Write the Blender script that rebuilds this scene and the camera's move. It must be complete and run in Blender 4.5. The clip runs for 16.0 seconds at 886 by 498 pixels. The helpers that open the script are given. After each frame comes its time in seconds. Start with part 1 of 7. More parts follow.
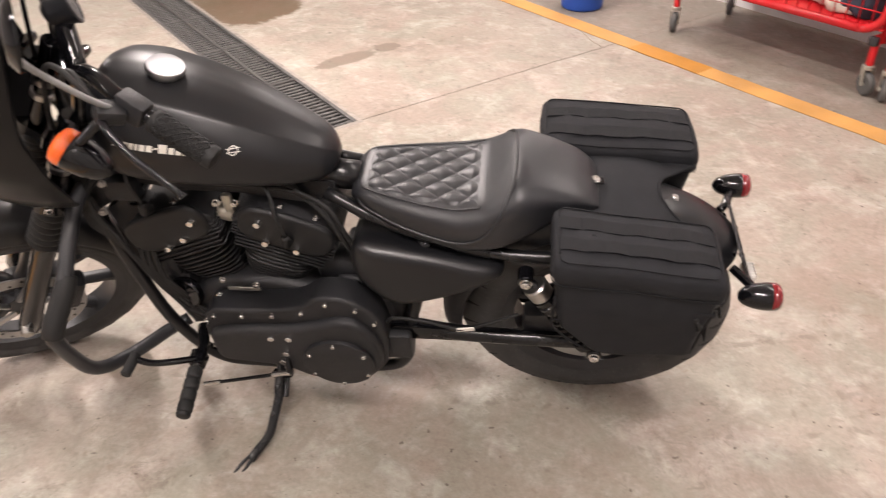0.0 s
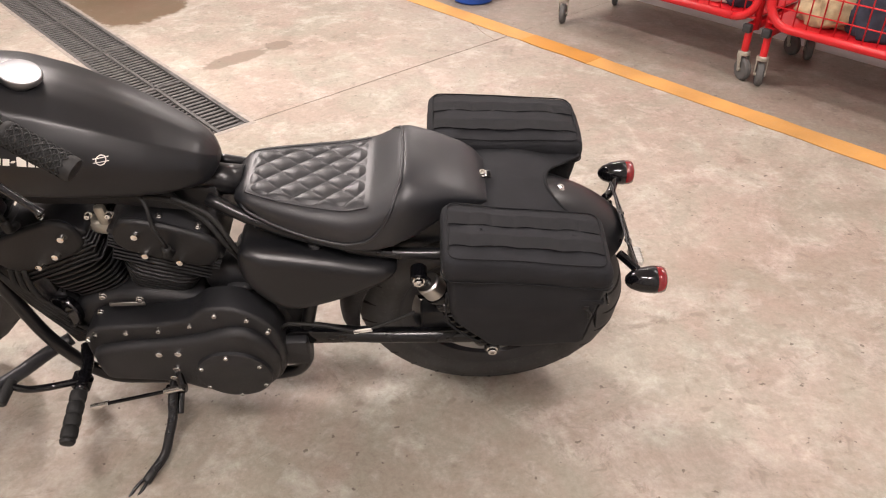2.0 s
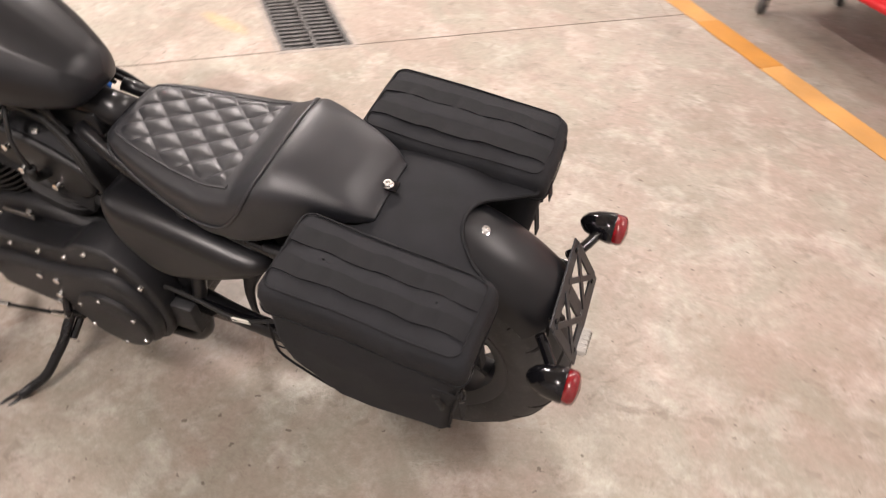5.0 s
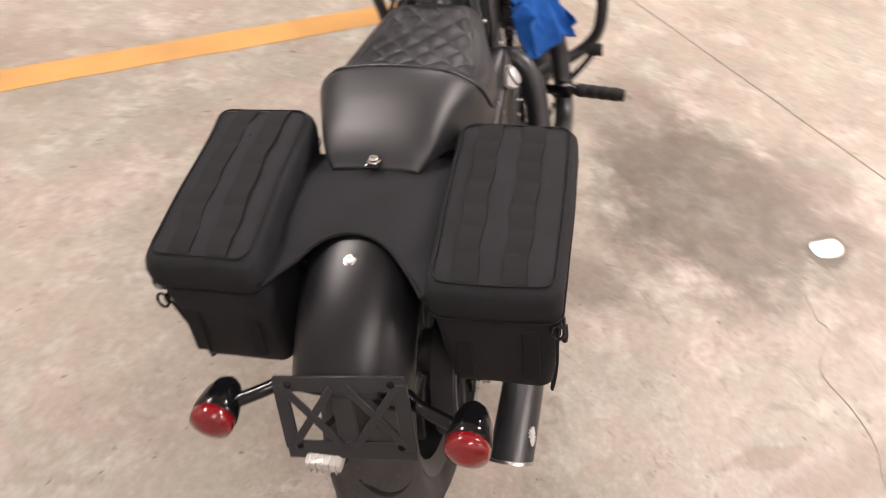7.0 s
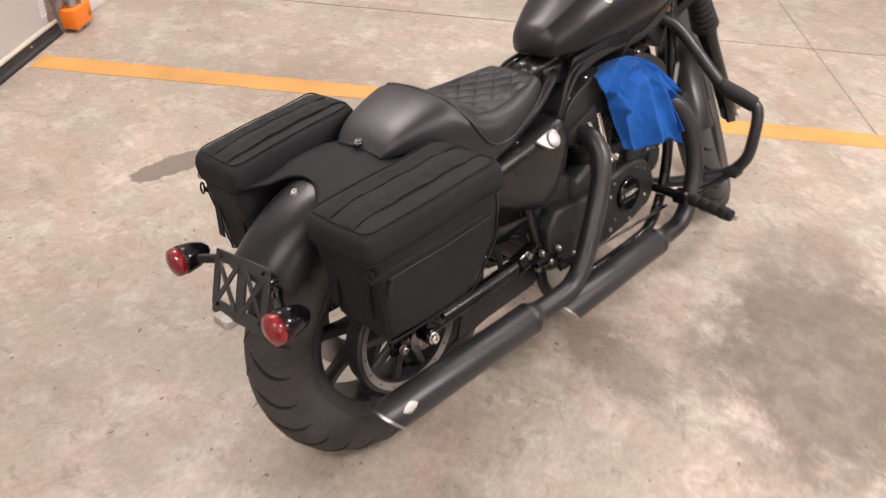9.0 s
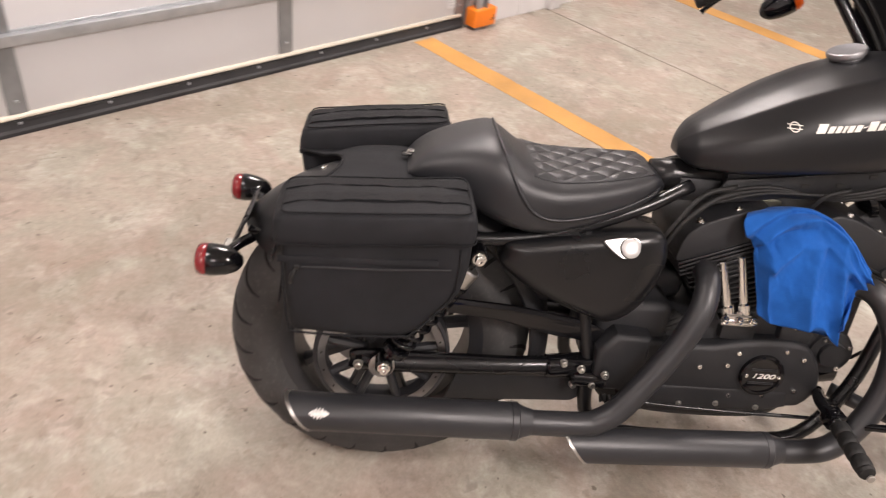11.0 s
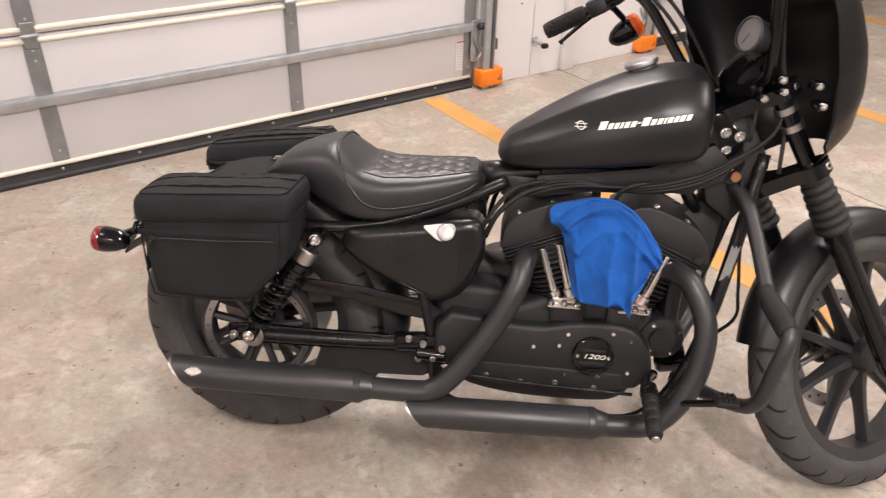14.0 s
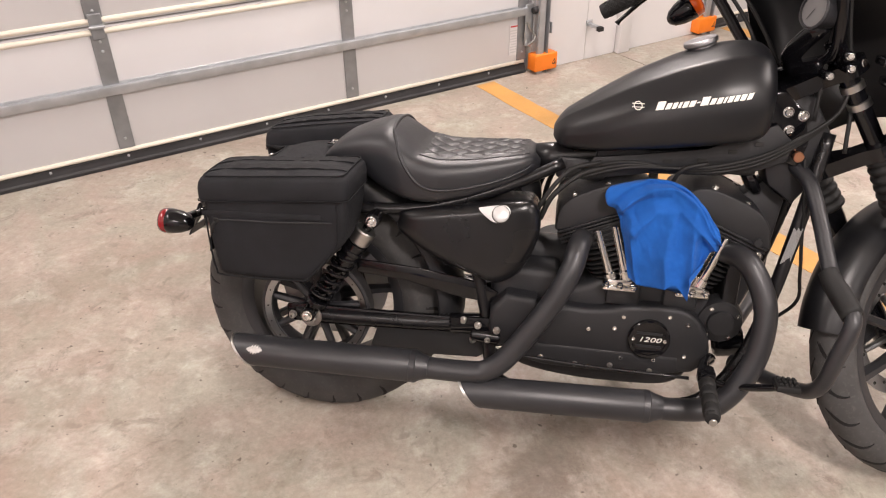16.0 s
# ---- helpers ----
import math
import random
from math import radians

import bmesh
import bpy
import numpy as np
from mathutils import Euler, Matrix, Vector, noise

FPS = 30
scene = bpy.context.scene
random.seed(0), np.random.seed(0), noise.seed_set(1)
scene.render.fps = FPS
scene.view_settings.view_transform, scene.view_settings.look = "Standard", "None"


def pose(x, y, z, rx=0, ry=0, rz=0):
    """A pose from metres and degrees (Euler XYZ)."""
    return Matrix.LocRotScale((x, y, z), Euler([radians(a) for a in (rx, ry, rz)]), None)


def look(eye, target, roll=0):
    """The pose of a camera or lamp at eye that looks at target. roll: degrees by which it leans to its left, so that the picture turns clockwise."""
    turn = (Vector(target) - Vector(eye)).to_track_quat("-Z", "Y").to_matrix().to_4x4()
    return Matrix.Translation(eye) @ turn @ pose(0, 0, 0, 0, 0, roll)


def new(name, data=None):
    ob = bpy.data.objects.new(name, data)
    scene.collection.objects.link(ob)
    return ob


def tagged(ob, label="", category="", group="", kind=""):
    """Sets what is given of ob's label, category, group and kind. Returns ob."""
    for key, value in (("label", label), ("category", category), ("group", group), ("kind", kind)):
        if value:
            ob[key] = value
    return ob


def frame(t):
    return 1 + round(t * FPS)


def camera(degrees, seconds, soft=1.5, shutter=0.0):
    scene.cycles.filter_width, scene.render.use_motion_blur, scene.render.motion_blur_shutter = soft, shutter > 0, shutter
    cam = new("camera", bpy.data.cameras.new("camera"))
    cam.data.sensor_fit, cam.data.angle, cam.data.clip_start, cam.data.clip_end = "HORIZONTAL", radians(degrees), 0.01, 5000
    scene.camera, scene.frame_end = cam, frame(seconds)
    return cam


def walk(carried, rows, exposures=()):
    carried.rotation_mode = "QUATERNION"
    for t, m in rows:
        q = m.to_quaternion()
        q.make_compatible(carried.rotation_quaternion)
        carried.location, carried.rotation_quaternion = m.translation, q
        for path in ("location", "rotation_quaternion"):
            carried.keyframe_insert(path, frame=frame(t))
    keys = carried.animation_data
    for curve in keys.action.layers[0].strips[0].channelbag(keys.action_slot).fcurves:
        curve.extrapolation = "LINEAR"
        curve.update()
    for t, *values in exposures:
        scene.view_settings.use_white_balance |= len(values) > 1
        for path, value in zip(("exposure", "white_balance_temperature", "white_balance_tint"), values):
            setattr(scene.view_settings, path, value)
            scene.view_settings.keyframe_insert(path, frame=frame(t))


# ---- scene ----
cam = camera(61.0, 16.0, soft=1.1, shutter=0.5)
PATH = [
    (0, (0.087, 1.367, 1.448), (0.392, -0.247, 0.308), -1.9),
    (0.5, (0.071, 1.352, 1.443), (0.233, -0.260, 0.271), -1.5),
    (1, (0.058, 1.341, 1.442), (0.159, -0.268, 0.258), -0.9),
    (1.5, (0.052, 1.338, 1.444), (0.132, -0.280, 0.271), -0.6),
    (2, (0.045, 1.343, 1.443), (0.121, -0.288, 0.288), -0.5),
    (2.5, (0.035, 1.346, 1.444), (0.114, -0.291, 0.296), -0.4),
    (3, (0.015, 1.335, 1.442), (0.109, -0.302, 0.296), -0.4),
    (3.5, (-0.011, 1.304, 1.437), (0.114, -0.320, 0.276), 0.0),
    (4, (-0.131, 1.218, 1.427), (0.050, -0.387, 0.246), 0.9),
    (4.2, (-0.176, 1.173, 1.419), (0.029, -0.421, 0.229), 1.4),
    (6.3, (-0.704, 0.205, 1.366), (0.551, -0.409, -0.066), 12.1),
    (6.5, (-0.719, 0.098, 1.380), (0.614, -0.354, -0.041), 13.4),
    (7, (-0.800, -0.212, 1.375), (0.614, -0.010, -0.025), 8.4),
    (7.5, (-0.885, -0.449, 1.413), (0.509, 0.187, 0.127), 4.4),
    (8, (-1.025, -0.652, 1.426), (0.321, 0.199, 0.215), 7.1),
    (8.5, (-0.940, -0.854, 1.454), (0.286, 0.133, 0.220), 5.9),
    (9, (-0.725, -1.013, 1.456), (0.363, 0.114, 0.211), 4.5),
    (9.5, (-0.495, -0.956, 1.414), (0.435, 0.304, 0.170), 5.9),
    (9.7, (-0.388, -0.929, 1.416), (0.478, 0.373, 0.170), 7.6),
    (11.8, (0.353, -1.426, 1.441), (0.117, 0.189, 0.284), 5.0),
    (12, (0.466, -1.439, 1.430), (0.236, 0.191, 0.294), 4.3),
    (12.5, (0.650, -1.443, 1.443), (0.564, 0.235, 0.358), 2.5),
    (13, (0.658, -1.468, 1.449), (0.634, 0.239, 0.407), 2.8),
    (13.5, (0.645, -1.491, 1.454), (0.508, 0.208, 0.408), 3.3),
    (14, (0.649, -1.497, 1.462), (0.399, 0.178, 0.399), 1.7),
    (14.5, (0.642, -1.503, 1.460), (0.285, 0.148, 0.388), -0.2),
    (15, (0.649, -1.511, 1.462), (0.255, 0.130, 0.388), -1.1),
    (15.5, (0.651, -1.509, 1.452), (0.274, 0.134, 0.376), -1.0),
    (16, (0.646, -1.516, 1.457), (0.264, 0.116, 0.366), -0.7),
]
EXPOSURES = ((0.0, 0.15), (4.0, 0.19), (6.5, 0.05), (9.5, 0.04), (12.0, 0.09), (16.0, 0.08))
walk(cam, [(t, look(eye, target, roll)) for t, eye, target, roll in PATH], EXPOSURES)

# world and lights
world = bpy.data.worlds.new("world")
scene.world = world
world.use_nodes = True
world.node_tree.nodes["Background"].inputs[0].default_value = (0.9, 0.95, 1.0, 1)
world.node_tree.nodes["Background"].inputs[1].default_value = 0.02
scene.view_settings.exposure = 0.0


# ---- materials ----
def material(name, color, rough=0.5, metal=0.0, var=0.12, scale=8.0, bump=0.0, bump_scale=200.0, rough_var=0.0,
             coat=0.0, emit=0.0, sheen=0.0, specular=0.5, speck=0.0):
    m = bpy.data.materials.new(name)
    m.use_nodes = True
    nt = m.node_tree
    p = nt.nodes["Principled BSDF"]
    p.inputs["Roughness"].default_value = rough
    p.inputs["Metallic"].default_value = metal
    p.inputs["Coat Weight"].default_value = coat
    p.inputs["Coat Roughness"].default_value = 0.08
    p.inputs["Sheen Weight"].default_value = sheen
    p.inputs["Specular IOR Level"].default_value = specular
    co = nt.nodes.new("ShaderNodeTexCoord")
    big = nt.nodes.new("ShaderNodeTexNoise")
    big.inputs["Scale"].default_value = scale
    big.inputs["Detail"].default_value = 6
    nt.links.new(co.outputs["Object"], big.inputs["Vector"])
    ramp = nt.nodes.new("ShaderNodeValToRGB")
    c = Vector(color[:3])
    ramp.color_ramp.elements[0].position, ramp.color_ramp.elements[1].position = 0.3, 0.7
    ramp.color_ramp.elements[0].color = (*(c * (1 - var)), 1)
    ramp.color_ramp.elements[1].color = (*(c * (1 + var)), 1)
    nt.links.new(big.outputs["Fac"], ramp.inputs["Fac"])
    out = ramp.outputs["Color"]
    if speck:
        fine = nt.nodes.new("ShaderNodeTexNoise")
        fine.inputs["Scale"].default_value = 120
        fine.inputs["Detail"].default_value = 3
        nt.links.new(co.outputs["Object"], fine.inputs["Vector"])
        r2 = nt.nodes.new("ShaderNodeValToRGB")
        r2.color_ramp.elements[0].position, r2.color_ramp.elements[1].position = 0.55, 0.75
        r2.color_ramp.elements[0].color, r2.color_ramp.elements[1].color = (0, 0, 0, 1), (speck, speck, speck, 1)
        nt.links.new(fine.outputs["Fac"], r2.inputs["Fac"])
        mix = nt.nodes.new("ShaderNodeMix")
        mix.data_type = "RGBA"
        nt.links.new(r2.outputs["Color"], mix.inputs[0])
        nt.links.new(out, mix.inputs[6])
        mix.inputs[7].default_value = (*(c * 0.5 + Vector((0.2, 0.18, 0.16))), 1)
        out = mix.outputs[2]
    nt.links.new(out, p.inputs["Base Color"])
    if rough_var:
        mr = nt.nodes.new("ShaderNodeMapRange")
        mr.inputs[3].default_value, mr.inputs[4].default_value = max(0.02, rough - rough_var), min(1, rough + rough_var)
        nt.links.new(big.outputs["Fac"], mr.inputs[0])
        nt.links.new(mr.outputs[0], p.inputs["Roughness"])
    if bump:
        n2 = nt.nodes.new("ShaderNodeTexNoise")
        n2.inputs["Scale"].default_value = bump_scale
        n2.inputs["Detail"].default_value = 4
        nt.links.new(co.outputs["Object"], n2.inputs["Vector"])
        b = nt.nodes.new("ShaderNodeBump")
        b.inputs["Strength"].default_value = bump
        b.inputs["Distance"].default_value = 0.002
        nt.links.new(n2.outputs["Fac"], b.inputs["Height"])
        nt.links.new(b.outputs["Normal"], p.inputs["Normal"])
    if emit:
        p.inputs["Emission Color"].default_value = (*color[:3], 1)
        p.inputs["Emission Strength"].default_value = emit
    return m


satin = material("satin_black_paint", (0.0066, 0.0069, 0.0082), 0.36, specular=0.40, var=0.1, rough_var=0.04, bump=0.04, bump_scale=900, scale=5)
gloss = material("gloss_black_paint", (0.004, 0.004, 0.005), 0.10, specular=0.42, var=0.1, rough_var=0.04)
wrinkle = material("wrinkle_black", (0.0116, 0.0120, 0.0137), 0.46, specular=0.44, bump=0.35, bump_scale=1400, rough_var=0.08, var=0.25)
finmat = material("fin_black", (0.0085, 0.0087, 0.0096), 0.48, specular=0.34, bump=0.2, bump_scale=900, var=0.25)
frame_black = material("frame_black", (0.007, 0.007, 0.008), 0.28, specular=0.4, var=0.15, rough_var=0.06)
pipe_black = material("pipe_black", (0.0195, 0.0200, 0.0225), 0.4, var=0.12, rough_var=0.06, bump=0.08, bump_scale=900)
rubber = material("tyre_rubber", (0.040, 0.0395, 0.039), 0.75, var=0.3, scale=14, bump=0.15, bump_scale=300, speck=0.12)
soft_rubber = material("soft_rubber", (0.012, 0.012, 0.012), 0.6, specular=0.3, var=0.2, bump=0.2, bump_scale=500)
semi_gloss = material("semi_gloss_black", (0.0066, 0.0068, 0.0078), 0.28, specular=0.44, var=0.1, rough_var=0.04)
leather = material("seat_leather", (0.0118, 0.0126, 0.0152), 0.42, specular=0.58, var=0.12, bump=0.18, bump_scale=650, rough_var=0.06)
nylon = material("bag_fabric", (0.0104, 0.0111, 0.0134), 0.76, specular=0.29, var=0.22, bump=0.5, bump_scale=1100, scale=20)
webbing = material("webbing", (0.0080, 0.0083, 0.0098), 0.78, specular=0.26, var=0.15, bump=0.4, bump_scale=1400)
chrome = material("chrome", (0.75, 0.74, 0.72), 0.14, 1.0, var=0.05)
steel = material("dull_steel", (0.45, 0.44, 0.42), 0.35, 1.0, var=0.15)
machined = material("machined_rim", (0.40, 0.40, 0.40), 0.32, 1.0, var=0.1)
red_lens = material("red_lens", (0.17, 0.004, 0.007), 0.12, var=0.1, coat=0.6)
amber = material("amber_lens", (0.75, 0.11, 0.008), 0.12, var=0.1, coat=0.6)
clear = material("clear_lens", (0.42, 0.41, 0.38), 0.1, var=0.1, coat=0.6)
badge_silver = material("badge_silver", (0.52, 0.51, 0.49), 0.34, metal=0.25, var=0.25, scale=160)
badge_white = material("badge_white", (0.72, 0.70, 0.64), 0.4, var=0.05)
cap_metal = material("brushed_cap", (0.30, 0.30, 0.31), 0.48, 1.0, var=0.08, rough_var=0.06)
silver = material("silver_paint", (0.50, 0.50, 0.495), 0.42, 0.5, var=0.06)
blue_cloth = material("blue_cloth", (0.014, 0.088, 0.34), 0.95, var=0.18, bump=0.6, bump_scale=500, scale=25, sheen=0.05, specular=0.1)
door_white = material("door_white", (0.58, 0.58, 0.59), 0.45, var=0.03, rough_var=0.05, scale=2)
zinc = material("galvanised_steel", (0.46, 0.48, 0.50), 0.42, 0.75, var=0.12, scale=14, rough_var=0.08)
seal = material("door_seal", (0.022, 0.022, 0.024), 0.65, var=0.3)
orange = material("orange_plastic", (0.80, 0.20, 0.012), 0.4, var=0.08)
cart_red = material("cart_red", (0.52, 0.012, 0.018), 0.3, var=0.12, scale=12, rough_var=0.06)
grey_wheel = material("caster_rubber", (0.085, 0.083, 0.08), 0.6, var=0.2)
wall_white = material("wall_paint", (0.66, 0.65, 0.65), 0.6, var=0.04, scale=1.5)
ceiling_paint = material("ceiling_paint", (0.7, 0.7, 0.68), 0.8, var=0.04)
grate_iron = material("grate_iron", (0.115, 0.112, 0.108), 0.5, 0.4, var=0.3, scale=25, bump=0.3, bump_scale=150)
kerb_iron = material("drain_rim", (0.30, 0.27, 0.24), 0.6, 0.2, var=0.25, scale=20, bump=0.3, bump_scale=150)
zinc_dull = material("dull_galvanised", (0.27, 0.28, 0.29), 0.45, 0.6, var=0.14, scale=14, rough_var=0.08)
fairing_black = material("fairing_black", (0.004, 0.004, 0.0045), 0.32, specular=0.25, var=0.15, rough_var=0.06)
# black that paints the shade in tread cuts and drain gaps
recess_shade_black = material("recess_shade_black", (0.004, 0.004, 0.004), 0.95, var=0.2)
hairline = material("hairline_crack", (0.33, 0.285, 0.235), 0.9, var=0.3, scale=30)
pit_dark = material("pit_dark", (0.02, 0.019, 0.017), 0.9, var=0.3)
bucket_blue = material("bucket_blue", (0.01, 0.06, 0.32), 0.45, var=0.1)
glow = material("lamp_diffuser", (1.0, 0.93, 0.86), 0.5, emit=6.0, var=0.0)
yellow_paint = material("yellow_line_paint", (0.48, 0.255, 0.072), 0.6, var=0.2, scale=3.5, bump=0.3, bump_scale=90, speck=0.35, rough_var=0.08)
fresh_yellow = material("fresh_yellow_paint", (0.42, 0.19, 0.025), 0.55, var=0.14, scale=5, bump=0.2, bump_scale=90, rough_var=0.08)
joint_dark = material("floor_joint", (0.24, 0.205, 0.175), 0.9, var=0.3, scale=30)
cream = material("cream_seal", (0.74, 0.70, 0.60), 0.5, var=0.04)
water = material("water_film", (0.16, 0.14, 0.12), 0.02, var=0.2, coat=0.5)
damp = material("damp_concrete", (0.17, 0.145, 0.115), 0.35, var=0.2, scale=12)
warn_black = material("print_black", (0.02, 0.02, 0.02), 0.6, var=0.1)
sticker_grey = material("sticker_grey", (0.22, 0.22, 0.22), 0.6, var=0.1)
print_grey = material("print_grey", (0.52, 0.52, 0.52), 0.6, var=0.1)
print_red = material("print_red", (0.5, 0.05, 0.04), 0.6, var=0.1)
rag_a = material("sand_cloth", (0.42, 0.33, 0.20), 0.9, var=0.25, scale=25)
rag_b = material("navy_cloth", (0.03, 0.035, 0.055), 0.9, var=0.3, scale=25)
rag_c = material("white_cloth", (0.62, 0.58, 0.50), 0.9, var=0.15, scale=25)
dial_grey = material("dial_grey", (0.12, 0.12, 0.12), 0.3, var=0.15)
copper = material("copper_cap", (0.55, 0.27, 0.16), 0.35, 1.0, var=0.15)
alloy = material("cast_alloy", (0.42, 0.40, 0.34), 0.45, 0.6, var=0.2, scale=40)


# ---- mesh tools ----
OFFSET = Vector((0, 0, 0))  # moves a group of the motorcycle's parts together
SKEW = 0.0  # how far the motorcycle's lower parts stand off its middle plane, per metre of height


def mesh_from(bm, name, mat, smooth=True):
    bmesh.ops.recalc_face_normals(bm, faces=bm.faces)
    me = bpy.data.meshes.new(name)
    bm.to_mesh(me)
    bm.free()
    if mat:
        me.materials.append(mat)
    if smooth:
        me.set_sharp_from_angle(angle=radians(38)) if smooth == "auto" else None
        me.polygons.foreach_set("use_smooth", [True] * len(me.polygons))
    return me


def part(name, bm, mat, parent=None, label="", smooth="auto", m=None):
    if m is not None:
        bmesh.ops.transform(bm, matrix=m, verts=bm.verts)
    if parent is not None and SKEW:
        for v in bm.verts:
            v.co += OFFSET
            v.co.y += SKEW * (v.co.z - 0.64)
    ob = new(name, mesh_from(bm, name, mat, smooth))
    if parent is not None:
        ob.parent = parent
    if label:
        tagged(ob, label)
    return ob


def thing(name, m, label, category, group="", kind=""):
    ob = new(name)
    ob.empty_display_size = 0.1
    ob.matrix_basis = m
    return tagged(ob, label, category, group, kind)


def catmull(pts, n=6, closed=False):
    pts = [Vector(p) for p in pts]
    if len(pts) < 3:
        return pts
    res = []
    k = len(pts)
    for i in range(k if closed else k - 1):
        if closed:
            p0, p1, p2, p3 = (pts[(i + j - 1) % k] for j in range(4))
        else:
            p1, p2 = pts[i], pts[i + 1]
            p0 = pts[i - 1] if i else p1 * 2 - p2
            p3 = pts[i + 2] if i + 2 < k else p2 * 2 - p1
        for s in range(n):
            t = s / n
            res.append(0.5 * ((2 * p1) + (p2 - p0) * t + (2 * p0 - 5 * p1 + 4 * p2 - p3) * t * t + (3 * p1 - p0 - 3 * p2 + p3) * t ** 3))
    if not closed:
        res.append(pts[-1])
    return res


def ring_faces(bm, rings, close=True, caps=True):
    vs = [[bm.verts.new(p) for p in r] for r in rings]
    n = len(vs[0])
    for a, b in zip(vs, vs[1:]):
        for i in range(n if close else n - 1):
            j = (i + 1) % n
            bm.faces.new((a[i], a[j], b[j], b[i]))
    if caps and close:
        bm.faces.new(vs[0][::-1])
        bm.faces.new(vs[-1])
    return vs


def tube(pts, r, segs=12, smooth=5, bm=None, caps=True, radii=None):
    """A round bar along a smooth line; radii: one for each given point."""
    bm = bm or bmesh.new()
    line = catmull(pts, smooth) if smooth else [Vector(p) for p in pts]
    rr = [r] * len(line)
    if radii:
        k = len(pts) - 1
        rr = [float(np.interp(i / (len(line) - 1) * k, range(k + 1), radii)) for i in range(len(line))]
    prev = None
    rings = []
    for i, p in enumerate(line):
        d = (line[min(i + 1, len(line) - 1)] - line[max(i - 1, 0)]).normalized()
        if prev is None:
            a = d.orthogonal().normalized()
        else:
            a = (prev - d * prev.dot(d)).normalized()
        prev = a
        b = d.cross(a)
        rings.append([p + (a * math.cos(2 * math.pi * s / segs) + b * math.sin(2 * math.pi * s / segs)) * rr[i] for s in range(segs)])
    ring_faces(bm, rings, True, caps)
    return bm


def lathe(profile, m=None, segs=32, bm=None, closed=False):
    """Turns (radius, height) pairs about the z axis, then moves them by m."""
    bm = bm or bmesh.new()
    first = len(bm.verts)
    rings = [[Vector((r * math.cos(2 * math.pi * s / segs), r * math.sin(2 * math.pi * s / segs), h)) for s in range(segs)] for r, h in profile]
    if closed:
        rings.append(rings[0])
    vs = [[bm.verts.new(p) for p in r] for r in (rings[:-1] if closed else rings)]
    if closed:
        vs.append(vs[0])
    for a, b in zip(vs, vs[1:]):
        for i in range(segs):
            j = (i + 1) % segs
            bm.faces.new((a[i], a[j], b[j], b[i]))
    if not closed:
        bm.faces.new(vs[0][::-1])
        bm.faces.new(vs[-1])
    if m is not None:
        bm.verts.ensure_lookup_table()
        bmesh.ops.transform(bm, matrix=m, verts=bm.verts[first:])
    return bm


def rbox(size, at=(0, 0, 0), bevel=0.004, segs=2, m=None, bm=None):
    own = bmesh.new()
    bmesh.ops.create_cube(own, size=1)
    bmesh.ops.scale(own, vec=size, verts=own.verts)
    if bevel:
        bmesh.ops.bevel(own, geom=own.edges[:], offset=bevel, segments=segs, affect="EDGES", profile=0.5)
    bmesh.ops.translate(own, vec=at, verts=own.verts)
    if m is not None:
        bmesh.ops.transform(own, matrix=m, verts=own.verts)
    if bm is None:
        return own
    join(bm, own)
    return bm


def join(bm, other):
    me = bpy.data.meshes.new("tmp")
    other.to_mesh(me)
    other.free()
    bm.from_mesh(me)
    bpy.data.meshes.remove(me)
    return bm


def slab(outline, y0, y1, bevel=0.006, segs=2, bm=None, axis="y"):
    """A plate with the given (x, z) outline between y0 and y1, its edges rounded."""
    own = bmesh.new()
    a = [own.verts.new((x, y0, z)) for x, z in outline]
    b = [own.verts.new((x, y1, z)) for x, z in outline]
    n = len(a)
    own.faces.new(a)
    own.faces.new(b[::-1])
    for i in range(n):
        own.faces.new((a[i], b[i], b[(i + 1) % n], a[(i + 1) % n]))
    bmesh.ops.recalc_face_normals(own, faces=own.faces)
    if bevel:
        rim = [e for e in own.edges if abs(e.verts[0].co.y - e.verts[1].co.y) < 1e-6]
        bmesh.ops.bevel(own, geom=rim, offset=bevel, segments=segs, affect="EDGES", profile=0.5, clamp_overlap=True)
    if bm is None:
        return own
    return join(bm, own)


def rounded(pts, n=5):
    """A smooth closed (x, z) outline through the points."""
    return [(v.x, v.y) for v in catmull([(x, z, 0) for x, z in pts], n, True)]


def along(a, b):
    """The pose whose z axis runs from a to b, with its origin at a."""
    a, b = Vector(a), Vector(b)
    return Matrix.Translation(a) @ (b - a).to_track_quat("Z", "Y").to_matrix().to_4x4()


def rod(a, b, r, segs=12, bevel=0.0, bm=None):
    h = (Vector(b) - Vector(a)).length
    e = min(bevel or r * 0.15, h * 0.3)
    return lathe([(r - e, 0), (r, e), (r, h - e), (r - e, h)], along(a, b), segs, bm)


def bolt(parent, at, way, r=0.007, h=0.006, mat=None):
    """A screw head with a round washer under it."""
    bm = lathe([(r * 1.25, 0), (r * 1.25, 0.0015), (r, 0.0016), (r, h - 0.0015), (r * 0.8, h), (r * 0.45, h), (r * 0.4, h * 0.5)],
               along(at, Vector(at) + Vector(way)), 12)
    return part("bolt", bm, mat or chrome, parent)


def cable(name, pts, r, mat, parent, label=""):
    return part(name, tube(pts, r, 8, 6), mat, parent, label, smooth=True)


def mirror_y(bm):
    bmesh.ops.scale(bm, vec=(1, -1, 1), verts=bm.verts)
    bmesh.ops.reverse_faces(bm, faces=bm.faces)
    return bm

